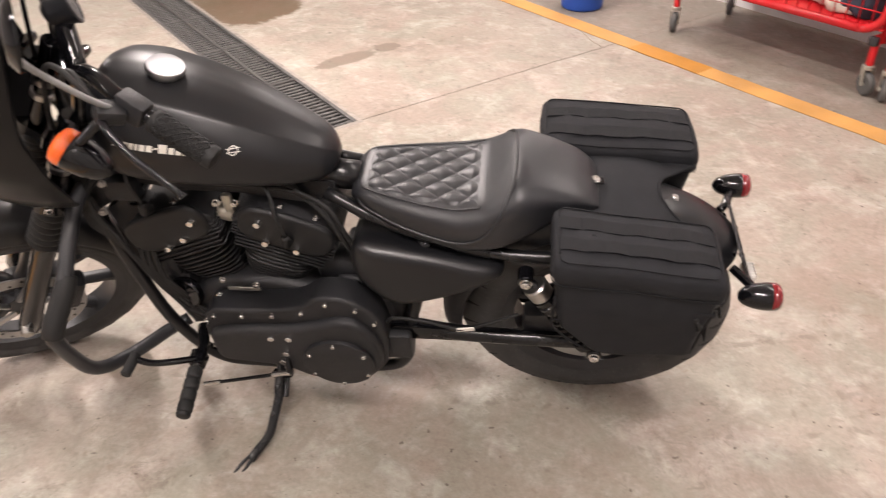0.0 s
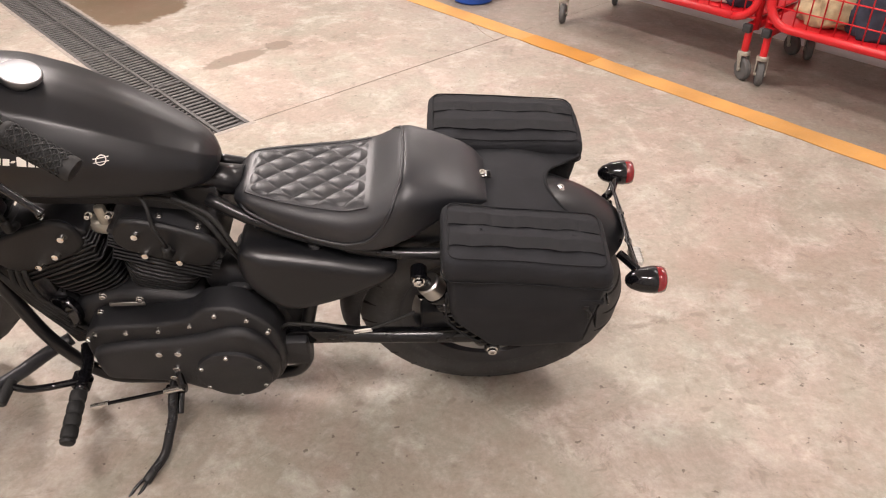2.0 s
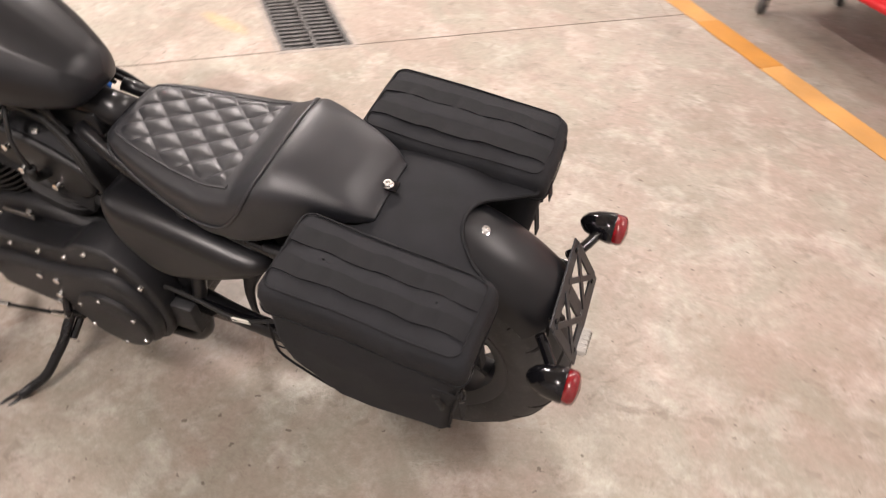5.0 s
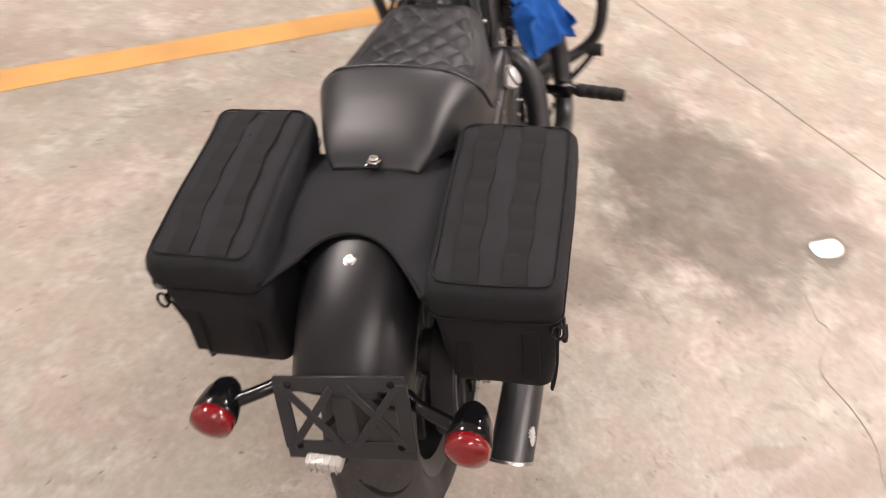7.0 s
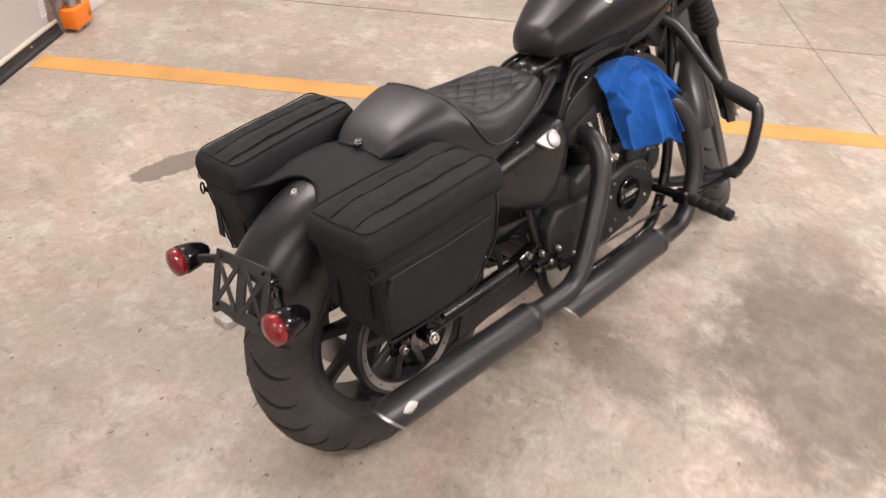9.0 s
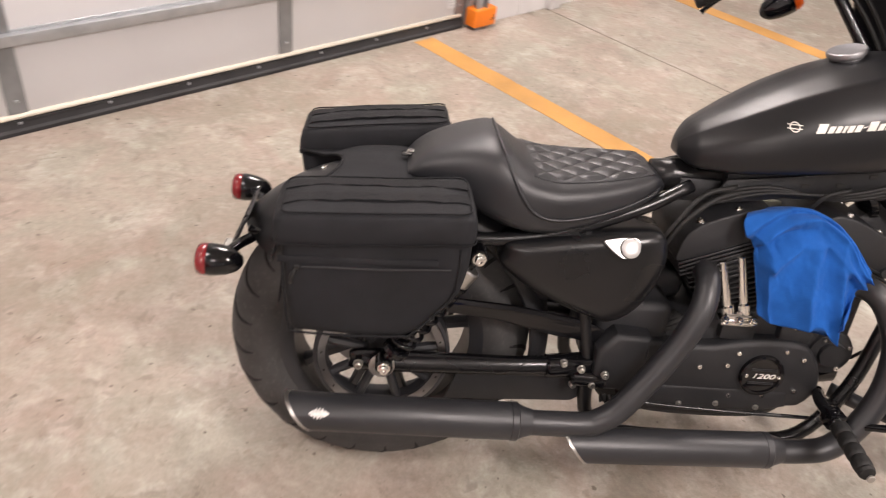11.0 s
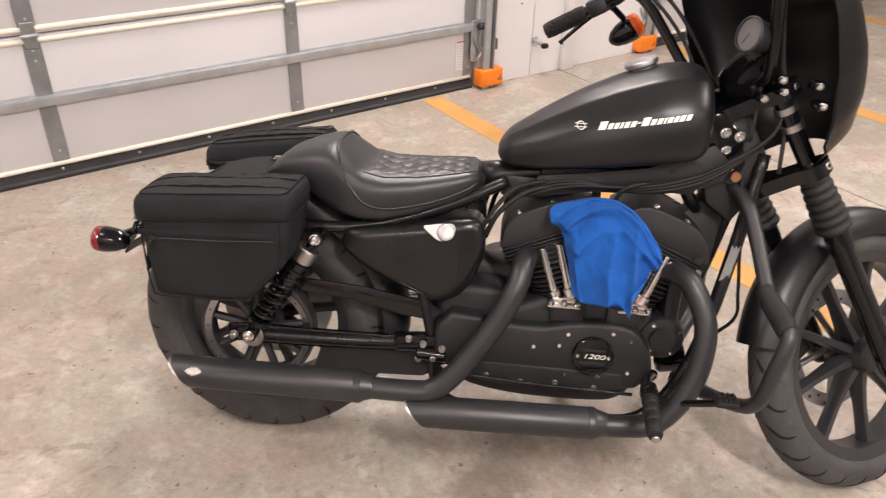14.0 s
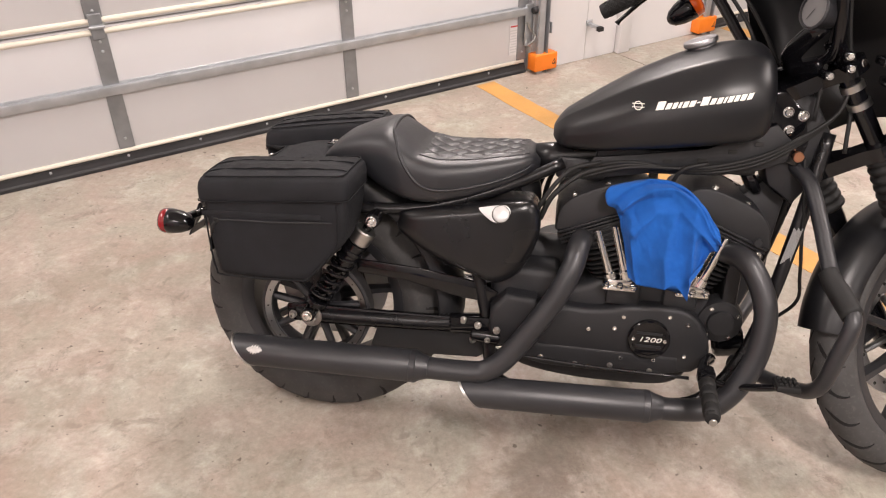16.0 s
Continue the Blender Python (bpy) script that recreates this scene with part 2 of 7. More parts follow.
# ceiling lamps: x, y, yaw, watts
LAMPS = [(0.0, 1.8, -46, 99), (1.7, -2.0, -46, 120), (-1.7, -0.9, -46, 40), (3.2, 0.3, -46, 70), (3.1, 3.0, -46, 60), (-2.6, 1.0, -46, 16), (0.0, -3.6, -46, 44), (4.72, -2.83, -46, 60)]

# ---- the garage: x along the parked motorcycle, y to its left ----
ROOM_YAW = 44.0
ROOM_TURN = pose(0, 0, 0, 0, 0, ROOM_YAW)  # the room's own axes: x along the door wall, y out through the doors


def room(x, y):
    """A place on the floor, given along the room's own axes."""
    v = ROOM_TURN @ Vector((x, y, 0))
    return (v.x, v.y)


DOOR = ROOM_TURN @ Matrix.Translation((1.87, 1.66, 0))  # x along the door wall, y out of the room


# stains and soft darker patches on the floor: x, y, half length, half width, turn, strength, colour, softness of the
# edge
STAINS_AND_PATCHES = [
    (*room(-0.04, -1.405), 0.085, 0.062, 150, 0.9, (0.13, 0.110, 0.086), 0.12),
    (*room(-0.43, -0.74), 0.12, 0.035, 116, 0.6, (0.22, 0.165, 0.12), 0.3),
    (*room(0.08, -2.17), 0.16, 0.05, 164, 0.45, (0.55, 0.42, 0.16), 0.5),
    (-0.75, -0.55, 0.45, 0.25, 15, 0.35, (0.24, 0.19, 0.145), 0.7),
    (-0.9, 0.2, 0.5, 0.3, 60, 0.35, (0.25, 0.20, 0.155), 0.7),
    (0.9, 1.6, 0.7, 0.35, 50, 0.4, (0.25, 0.20, 0.155), 0.8),
    (-0.2, 1.5, 0.7, 0.4, 10, 0.35, (0.27, 0.215, 0.165), 0.8),
    (*room(-0.71, -2.575), 0.20, 0.072, 46, 0.85, (0.19, 0.16, 0.125), 0.12),
    (*room(-0.975, -2.60), 0.085, 0.060, 40, 0.85, (0.17, 0.145, 0.115), 0.12),
    (*room(-0.95, -2.50), 0.58, 0.33, 40, 0.25, (0.26, 0.215, 0.17), 0.5),
    (*room(-0.66, -3.78), 0.36, 0.34, 100, 0.95, (0.13, 0.09, 0.055), 0.15),
    (*room(-0.72, -4.22), 0.42, 0.36, 100, 0.95, (0.13, 0.09, 0.055), 0.15),
    (*room(0.91, 0.80), 0.185, 0.060, 183, 0.85, (0.13, 0.115, 0.095), 0.12),
    # six soft darker patches round the motorcycle, most to its right
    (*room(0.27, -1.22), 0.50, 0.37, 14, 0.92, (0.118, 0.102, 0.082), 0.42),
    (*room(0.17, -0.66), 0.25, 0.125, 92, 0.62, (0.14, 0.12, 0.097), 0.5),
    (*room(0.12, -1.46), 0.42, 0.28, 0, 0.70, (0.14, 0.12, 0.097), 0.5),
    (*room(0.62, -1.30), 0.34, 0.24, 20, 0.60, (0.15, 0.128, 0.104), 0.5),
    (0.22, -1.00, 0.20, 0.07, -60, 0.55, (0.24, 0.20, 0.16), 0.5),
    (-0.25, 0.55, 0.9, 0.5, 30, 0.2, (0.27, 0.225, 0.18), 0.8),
    (*room(3.25, -0.62), 0.42, 0.10, 10, 0.4, (0.2, 0.17, 0.14), 0.5),
]


def floor_material(name, tone, stains):
    m = bpy.data.materials.new(name)
    m.use_nodes = True
    nt = m.node_tree
    N, L = nt.nodes.new, nt.links.new
    p = nt.nodes["Principled BSDF"]
    co = N("ShaderNodeTexCoord")

    def noise_node(scale, detail, rough=0.55, dist=0.0):
        n = N("ShaderNodeTexNoise")
        n.inputs["Scale"].default_value, n.inputs["Detail"].default_value = scale, detail
        n.inputs["Roughness"].default_value, n.inputs["Distortion"].default_value = rough, dist
        L(co.outputs["Object"], n.inputs["Vector"])
        return n.outputs["Fac"]

    def ramp(fac, a, b, ca, cb):
        r = N("ShaderNodeValToRGB")
        r.color_ramp.elements[0].position, r.color_ramp.elements[1].position = a, b
        r.color_ramp.elements[0].color, r.color_ramp.elements[1].color = (*ca, 1), (*cb, 1)
        L(fac, r.inputs["Fac"])
        return r.outputs["Color"]

    def mix(fac, a, b, mode="MIX"):
        x = N("ShaderNodeMix")
        x.data_type, x.blend_type = "RGBA", mode
        if isinstance(fac, float):
            x.inputs[0].default_value = fac
        else:
            L(fac, x.inputs[0])
        for s, v in ((x.inputs[6], a), (x.inputs[7], b)):
            if isinstance(v, tuple):
                s.default_value = (*v, 1)
            else:
                L(v, s)
        return x.outputs[2]

    cloud = noise_node(1.1, 8, 0.62, 0.5)
    base = ramp(cloud, 0.32, 0.70, (0.29, 0.252, 0.208), (0.42, 0.378, 0.322))
    blotch = noise_node(5.5, 10, 0.72, 0.2)
    c = mix(ramp(blotch, 0.50, 0.66, (0, 0, 0), (0.62, 0.62, 0.62)), base, (0.54, 0.51, 0.46))
    patch = noise_node(14, 9, 0.75, 0.3)
    c = mix(ramp(patch, 0.53, 0.70, (0, 0, 0), (0.3, 0.3, 0.3)), c, (0.60, 0.57, 0.52))
    dirt = noise_node(2.3, 11, 0.76, 0.9)
    c = mix(ramp(dirt, 0.53, 0.72, (0, 0, 0), (0.6, 0.6, 0.6)), c, (0.185, 0.157, 0.125))
    veins = noise_node(7, 12, 0.82, 0.7)
    c = mix(ramp(veins, 0.56, 0.64, (0, 0, 0), (0.6, 0.6, 0.6)), c, (0.19, 0.16, 0.13))
    fine = noise_node(44, 8, 0.78, 0.2)
    c = mix(0.58, c, ramp(fine, 0.32, 0.68, (0.66, 0.65, 0.63), (1.18, 1.18, 1.18)), "MULTIPLY")

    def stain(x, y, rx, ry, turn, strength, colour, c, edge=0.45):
        """A stain or a darker patch with a ragged edge."""
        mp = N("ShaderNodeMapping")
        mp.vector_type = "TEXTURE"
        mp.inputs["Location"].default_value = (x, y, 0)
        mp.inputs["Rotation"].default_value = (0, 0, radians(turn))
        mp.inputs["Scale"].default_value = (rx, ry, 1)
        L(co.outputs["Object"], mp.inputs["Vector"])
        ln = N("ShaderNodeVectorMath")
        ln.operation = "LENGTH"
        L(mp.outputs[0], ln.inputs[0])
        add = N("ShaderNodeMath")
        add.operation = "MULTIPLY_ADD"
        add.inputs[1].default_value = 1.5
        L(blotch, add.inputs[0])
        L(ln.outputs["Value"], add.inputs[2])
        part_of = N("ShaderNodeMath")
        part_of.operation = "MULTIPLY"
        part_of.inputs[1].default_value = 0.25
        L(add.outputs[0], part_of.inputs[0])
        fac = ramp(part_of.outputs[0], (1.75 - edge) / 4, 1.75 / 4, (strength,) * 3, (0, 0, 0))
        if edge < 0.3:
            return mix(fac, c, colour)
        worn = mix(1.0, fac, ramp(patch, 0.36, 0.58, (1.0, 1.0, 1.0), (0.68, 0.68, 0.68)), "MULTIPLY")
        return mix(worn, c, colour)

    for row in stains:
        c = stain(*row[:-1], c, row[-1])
    c = mix(1.0, c, tone, "MULTIPLY")
    grit = noise_node(95, 5, 0.7)
    c = mix(0.35, c, ramp(grit, 0.3, 0.75, (0.62, 0.61, 0.60), (1.0, 1.0, 1.0)), "MULTIPLY")
    hue = noise_node(3.4, 7, 0.62, 1.1)
    c = mix(1.0, c, ramp(hue, 0.38, 0.64, (0.965, 1.01, 1.0), (1.05, 0.98, 0.99)), "MULTIPLY")
    scuff = noise_node(17, 3, 0.55, 0.5)
    c = mix(ramp(scuff, 0.63, 0.70, (0, 0, 0), (0.5, 0.5, 0.5)), c, (0.19, 0.165, 0.135))
    rust = noise_node(13, 6, 0.7, 0.6)
    c = mix(ramp(rust, 0.63, 0.70, (0, 0, 0), (0.45, 0.45, 0.45)), c, (0.21, 0.15, 0.11))
    speck = noise_node(38, 2, 0.5)
    c = mix(ramp(speck, 0.70, 0.735, (0, 0, 0), (0.75, 0.75, 0.75)), c, (0.09, 0.07, 0.055))
    L(c, p.inputs["Base Color"])
    mr = N("ShaderNodeMapRange")
    mr.inputs[3].default_value, mr.inputs[4].default_value = 0.36, 0.62
    L(blotch, mr.inputs[0])
    L(mr.outputs[0], p.inputs["Roughness"])
    p.inputs["Specular IOR Level"].default_value = 0.4
    b = N("ShaderNodeBump")
    b.inputs["Strength"].default_value, b.inputs["Distance"].default_value = 0.25, 0.002
    L(grit, b.inputs["Height"])
    L(b.outputs["Normal"], p.inputs["Normal"])
    return m


concrete = floor_material("concrete", (1.0, 1.0, 1.0), STAINS_AND_PATCHES)
strip_tone = floor_material("darker_floor_strip", (0.66, 0.64, 0.63), [])


def thin_patch(name, outline, z, mat, label, category, kind="", noise_amp=0.0):
    """A very thin layer on the floor, such as paint or a stain, with a slightly uneven edge."""
    bm = bmesh.new()
    pts = []
    for i, (x, y) in enumerate(outline):
        nx = noise.noise((x * 9, y * 9, 1.7)) * noise_amp
        ny = noise.noise((x * 9, y * 9, 8.3)) * noise_amp
        pts.append((x + nx, y + ny))
    top = [bm.verts.new((x, y, z)) for x, y in pts]
    low = [bm.verts.new((x, y, z - 0.002)) for x, y in pts]
    bm.faces.new(top)
    for i in range(len(top)):
        j = (i + 1) % len(top)
        bm.faces.new((low[i], low[j], top[j], top[i]))
    return tagged(part(name, bm, mat, smooth=False), label, category, kind=kind)


def strip_outline(a, b, w, n=40):
    a, b = Vector(a), Vector(b)
    d = (b - a).normalized()
    s = Vector((-d.y, d.x)) * w / 2
    up = [a + (b - a) * i / n + s for i in range(n + 1)]
    dn = [a + (b - a) * i / n - s for i in range(n, -1, -1)]
    return [(v.x, v.y) for v in up + dn]


# drain channel
DRAIN_A, DRAIN_B = Vector((*room(-0.385, -1.87), 0)), Vector((*room(-0.385, -5.37), 0))
drain_dir = (DRAIN_B - DRAIN_A).normalized()
drain_side = Vector((-drain_dir.y, drain_dir.x, 0))
DRAIN_W = 0.288

# floor: one sheet with the channel cut out
ROOM = 9.0


def floor_mesh():
    bm = bmesh.new()
    a, b = DRAIN_A, DRAIN_B
    hole = [a, b, b + drain_side * DRAIN_W, a + drain_side * DRAIN_W]
    o = [Vector(v) for v in ((-ROOM, -ROOM, 0), (ROOM, -ROOM, 0), (ROOM, ROOM, 0), (-ROOM, ROOM, 0))]
    H = [bm.verts.new(v) for v in hole]
    O = [bm.verts.new(v) for v in o]
    # hole order: near corner, far corner, far side corner, near side corner
    bm.faces.new((O[0], O[1], H[1], H[0]))
    bm.faces.new((O[1], O[2], H[2], H[1]))
    bm.faces.new((O[2], O[3], H[3], H[2]))
    bm.faces.new((O[3], O[0], H[0], H[3]))
    D = [bm.verts.new(v - Vector((0, 0, 0.16))) for v in hole]
    for i in range(4):
        j = (i + 1) % 4
        bm.faces.new((H[i], H[j], D[j], D[i]))
    bm.faces.new(D)
    return bm


floor = tagged(part("floor", floor_mesh(), concrete, smooth=False), "worn beige-grey concrete garage floor with stains and darker patches", "floor", kind="structure")

# walls
WALL_T = 0.12


def wall(name, m, x0, x1, z1, holes=(), mat=wall_white):
    """A wall along x of the pose m with its inner face at y=0, and openings (x0, x1, z0, z1) through it."""
    bm = bmesh.new()
    xs = sorted({x0, x1, *[h[0] for h in holes], *[h[1] for h in holes]})
    zs = sorted({0.0, z1, *[h[2] for h in holes], *[h[3] for h in holes]})
    for xa, xb in zip(xs, xs[1:]):
        for za, zb in zip(zs, zs[1:]):
            if any(h[0] <= xa and xb <= h[1] and h[2] <= za and zb <= h[3] for h in holes):
                continue
            rbox((xb - xa, WALL_T, zb - za), ((xa + xb) / 2, WALL_T / 2, (za + zb) / 2), 0, bm=bm)
    bmesh.ops.remove_doubles(bm, verts=bm.verts, dist=1e-5)
    return tagged(part(name, bm, mat, smooth=False, m=m), "plain painted garage wall", "wall", kind="structure")


HEIGHT = 3.0
wall("wall_doors", DOOR, -5.2, 8.5, HEIGHT, [(-4.3, 0.02, 0.0, 2.4), (1.37, 5.65, 0.0, 2.4)])
CART_WALL = ROOM_TURN @ Matrix.Translation((-3.02, -2.3, 0)) @ pose(0, 0, 0, 0, 0, 90)
wall("wall_carts", CART_WALL, -4.5, 4.2, HEIGHT)
wall("wall_east", pose(7.4, 0, 0, 0, 0, -90), -9, 9, HEIGHT)
wall("wall_south", pose(0, -7.4, 0, 0, 0, 180), -9, 9, HEIGHT)
ceil_bm = rbox((18, 18, 0.15), (0, 0, HEIGHT + 0.075), 0)
ceiling = tagged(part("ceiling", ceil_bm, ceiling_paint, smooth=False), "plain light garage ceiling", "ceiling", kind="structure")


# ceiling lamps
def ceiling_light(x, y, yaw, power):
    t = thing("ceiling_light", pose(x, y, HEIGHT - 0.05, 0, 0, yaw), "white tube ceiling lamp, switched on", "lamp", "ceiling lamps")
    part("housing", rbox((1.26, 0.16, 0.04), (0, 0, 0.03), 0.008), wall_white, t)
    part("diffuser", rbox((1.2, 0.12, 0.03), (0, 0, -0.005), 0.01), glow, t)
    lamp = bpy.data.lights.new("tube", "AREA")
    lamp.shape, lamp.size, lamp.size_y, lamp.energy = "RECTANGLE", 1.2, 0.12, power
    lamp.color = (1.0, 0.883, 0.848)
    ob = new("tube", lamp)
    ob.parent = t
    ob.location = (0, 0, -0.03)
    return t


for lx, ly, yaw, power in LAMPS:
    ceiling_light(lx, ly, yaw, power)


# ---- markings and details of the floor ----
YELLOW = "worn yellow parking line painted on concrete"
for x, w, y0, y1 in ((1.575, 0.117, 1.63, -5.2), (3.43, 0.117, 1.63, -5.2), (5.30, 0.117, 1.63, -5.2), (-2.04, 0.118, 1.63, -5.0)):
    thin_patch("yellow_line", strip_outline(room(x, y0), room(x, y1), w, 70), 0.0034 if x < 0 else 0.0018, yellow_paint, YELLOW, "parking line", "structure", 0.006)
# a newer, darker coat over a stretch of the line by the trolleys
thin_patch("line_patch", strip_outline(room(-2.04, -1.77), room(-2.04, -1.31), 0.120, 10), 0.0046, fresh_yellow, "darker yellow stretch of the parking line", "parking line", "structure", 0.005)
# darker tone of the floor between the line and the wall of the trolleys
thin_patch("floor_strip", [room(-2.04, -5.6), room(-2.04, 1.64), room(-3.01, 1.64), room(-3.01, -5.6)], 0.0016, strip_tone, "worn grey-brown floor strip along the wall, darker than the rest", "floor", "structure", 0.0)


def crack_outline(pts, w):
    line = catmull([(x, y, 0) for x, y in pts], 10)
    up, dn = [], []
    for i, p in enumerate(line):
        d = (line[min(i + 1, len(line) - 1)] - line[max(i - 1, 0)]).normalized()
        s = Vector((-d.y, d.x, 0)) * w * (0.6 + 0.6 * abs(noise.noise(p * 14)))
        o = Vector((noise.noise(p * 6), noise.noise(p * 6 + Vector((9, 3, 1))), 0)) * (0.025 if w < 0.003 else 0.004)
        up.append(p + o + s)
        dn.append(p + o - s)
    return [(v.x, v.y) for v in up + dn[::-1]]


for pts, w in (([room(x, -1.865) for x in (-3.0, -2.4, -1.7, -1.0, -0.40)], 0.0034), ([room(x, -1.865) for x in (-0.09, 0.6, 1.4, 2.4, 4.0, 7.0)], 0.0034),
               ([room(2.49, y) for y in (1.63, 0.9, 0.0, -1.0, -2.5, -5.5)], 0.0034),
               ([room(-1.9, -1.865), room(-1.98, -2.2), room(-2.1, -2.6)], 0.0025),
               ([room(-0.13, -1.20), room(-0.198, -1.164), room(-0.244, -1.163), room(-0.293, -1.074), room(-0.348, -1.027), room(-0.439, -1.008), room(-0.534, -0.971), room(-0.618, -0.907), room(-0.68, -0.854), room(-0.80, -0.84)], 0.0014)):
    thin_patch("floor_joint", crack_outline(pts, w), 0.0022, hairline if w < 0.003 else joint_dark, "dark joint line in the concrete floor", "floor joint", "structure")

wet = thin_patch("puddle", [room(-0.035 + 0.036 * math.cos(a) + 0.007 * math.sin(3 * a), -1.405 + 0.052 * math.sin(a) + 0.006 * math.cos(2 * a)) for a in [2 * math.pi * i / 24 for i in range(24)]],
                 0.004, water, "small wet puddle on the concrete floor", "puddle", noise_amp=0.012)

# drain grate
grate = thing("drain_grate", Matrix.Translation(DRAIN_A) @ pose(0, 0, 0, 0, 0, math.degrees(math.atan2(drain_dir.y, drain_dir.x))), "rusty grey cast iron drain grating set in the floor", "drain grate")
GL = (DRAIN_B - DRAIN_A).length
# black sheet high in the channel, added to paint the gaps' shade
part("gap_shade_sheet", rbox((GL - 0.004, DRAIN_W - 0.004, 0.006), (GL / 2, DRAIN_W / 2, -0.040), 0.001, 1), recess_shade_black, grate, "black sheet that stands in for the shade under the grating")
part("side_rail", rbox((GL, 0.018, 0.03), (GL / 2, 0.009, -0.012), 0.002), grate_iron, grate)
part("side_rail", rbox((GL, 0.018, 0.03), (GL / 2, DRAIN_W - 0.009, -0.012), 0.002), grate_iron, grate)
slat_mesh = mesh_from(rbox((0.017, 0.110, 0.006), (0, 0, -0.004), 0.0015, 1), "slat", grate_iron)
for y in (-0.012, DRAIN_W + 0.012):
    part("kerb_rail", rbox((GL + 0.03, 0.022, 0.012), (GL / 2 - 0.006, y, -0.0045), 0.002, 1), kerb_iron, grate)
part("end_rail", rbox((0.026, DRAIN_W + 0.046, 0.012), (-0.013, DRAIN_W / 2, -0.0043), 0.002, 1), kerb_iron, grate)
for y in (0.03, DRAIN_W - 0.03):
    part("corner_lug", rod((0.02, y, -0.012), (0.02, y, -0.002), 0.018, 14), grate_iron, grate)
part("centre_rail", rbox((GL, 0.016, 0.022), (GL / 2, DRAIN_W / 2, -0.010), 0.002), grate_iron, grate)
k = 0
x = 0.02
while x < GL - 0.01:
    cross = k % 18 == 17
    if cross:
        part("cross_rail", rbox((0.024, DRAIN_W - 0.03, 0.022), (x, DRAIN_W / 2, -0.010), 0.002), grate_iron, grate)
    else:
        for y in (0.0775, 0.2105):
            s = new("slat", slat_mesh)
            s.parent, s.location = grate, (x, y, 0)
    x += 0.036
    k += 1

# ---- garage doors ----
def garage_door(s0, s1, visible):
    """A sectional door seen from inside, between s0 and s1 along the door wall."""
    d = thing("garage_door", DOOR, "white sectional garage door with galvanised steel braces, closed", "garage door", "garage doors")
    mid, w = (s0 + s1) / 2, s1 - s0 - 0.02
    edges = [0.058, 0.591, 1.136, 1.681, 2.226]
    for a, b in zip(edges, edges[1:]):
        part("panel", rbox((w, 0.045, b - a - 0.006), (mid, 0.035, (a + b) / 2), 0.004, 2), door_white, d, "white insulated door panel")
        part("brace", slab([(s0 + 0.02, (a + b) / 2 - 0.008), (s1 - 0.02, (a + b) / 2 - 0.008), (s1 - 0.02, (a + b) / 2 + 0.030), (s0 + 0.02, (a + b) / 2 + 0.030)], -0.020, 0.010, 0.006), zinc, d, "galvanised steel brace")
        part("brace_flange", rbox((w, 0.004, 0.056), (mid, 0.0095, (a + b) / 2 + 0.010), 0.001, 1), zinc, d)
    for z in edges[1:-1]:
        for dz in (-0.022, 0.022):
            part("edge_bead", tube([(s0 + 0.02, 0.011, z + dz), (s1 - 0.02, 0.011, z + dz)], 0.011, 10, 0), cream, d, smooth=True)
    part("edge_bead", tube([(s0 + 0.02, 0.010, 0.063), (s1 - 0.02, 0.010, 0.063)], 0.010, 10, 0), cream, d, smooth=True)
    own = bmesh.new()
    ring_faces(own, [[Vector((x, y, z)) for y, z in ((0.06, -0.006), (0.000, -0.006), (-0.008, 0.001), (-0.008, 0.014), (0.000, 0.022), (0.004, 0.040), (0.06, 0.042))] for x in (s0 + 0.01, s1 - 0.01)])
    part("bottom_seal", own, seal, d, "black rubber bottom seal", smooth=False)
    part("seal_rail", rbox((w, 0.020, 0.030), (mid, 0.014, 0.037), 0.003, 1), seal, d, "black steel bottom rail")
    x = s1 - 0.25
    while x > s0 + 0.1:
        part("rivet", lathe([(0.006, 0), (0.006, 0.003), (0.003, 0.005)], Matrix.Translation((x, 0.004, 0.040)) @ ON_SIDE, 8), zinc, d)
        x -= 0.31
    for s in visible:
        for a, b in zip(edges, edges[1:]):
            part("stile", rbox((0.064, 0.004, b - a - 0.03), (s, 0.0085, (a + b) / 2), 0.001, 1), zinc_dull, d, "galvanised steel stile")
            for z in (a + 0.06, b - 0.06, b - 0.10):
                part("rivet", lathe([(0.006, 0), (0.006, 0.003), (0.003, 0.005)], Matrix.Translation((s, 0.0065, z)) @ ON_SIDE, 8), zinc, d)
        for z in edges[1:-1]:
            part("hinge", rbox((0.050, 0.010, 0.10), (s, 0.001, z), 0.003, 1), zinc_dull, d, "steel hinge")
            part("hinge_pin", rod((s - 0.03, -0.006, z), (s + 0.03, -0.006, z), 0.008, 10), zinc, d)
    return d


ON_SIDE = pose(0, 0, 0, 90, 0, 0)  # turns z to -y
door_a = garage_door(-4.3, 0.0, (-0.035, -1.044, -2.105, -3.165, -4.2))
garage_door(1.37, 5.65, (1.43, 2.41, 3.47, 4.53, 5.6))
# warning label on the door
lab = thing("door_label", DOOR, "white warning label with red heading stuck on the door", "label")
part("sheet", rbox((0.056, 0.002, 0.165), (-0.088, 0.0105, 0.190), 0, 1), wall_white, lab)
part("heading", rbox((0.045, 0.001, 0.007), (-0.088, 0.0088, 0.262), 0, 1), print_red, lab)
for i in range(9):
    part("print_line", rbox((0.045 - 0.012 * (i % 3 == 2), 0.001, 0.006), (-0.090, 0.0088, 0.240 - 0.0145 * i), 0, 1), print_grey, lab)

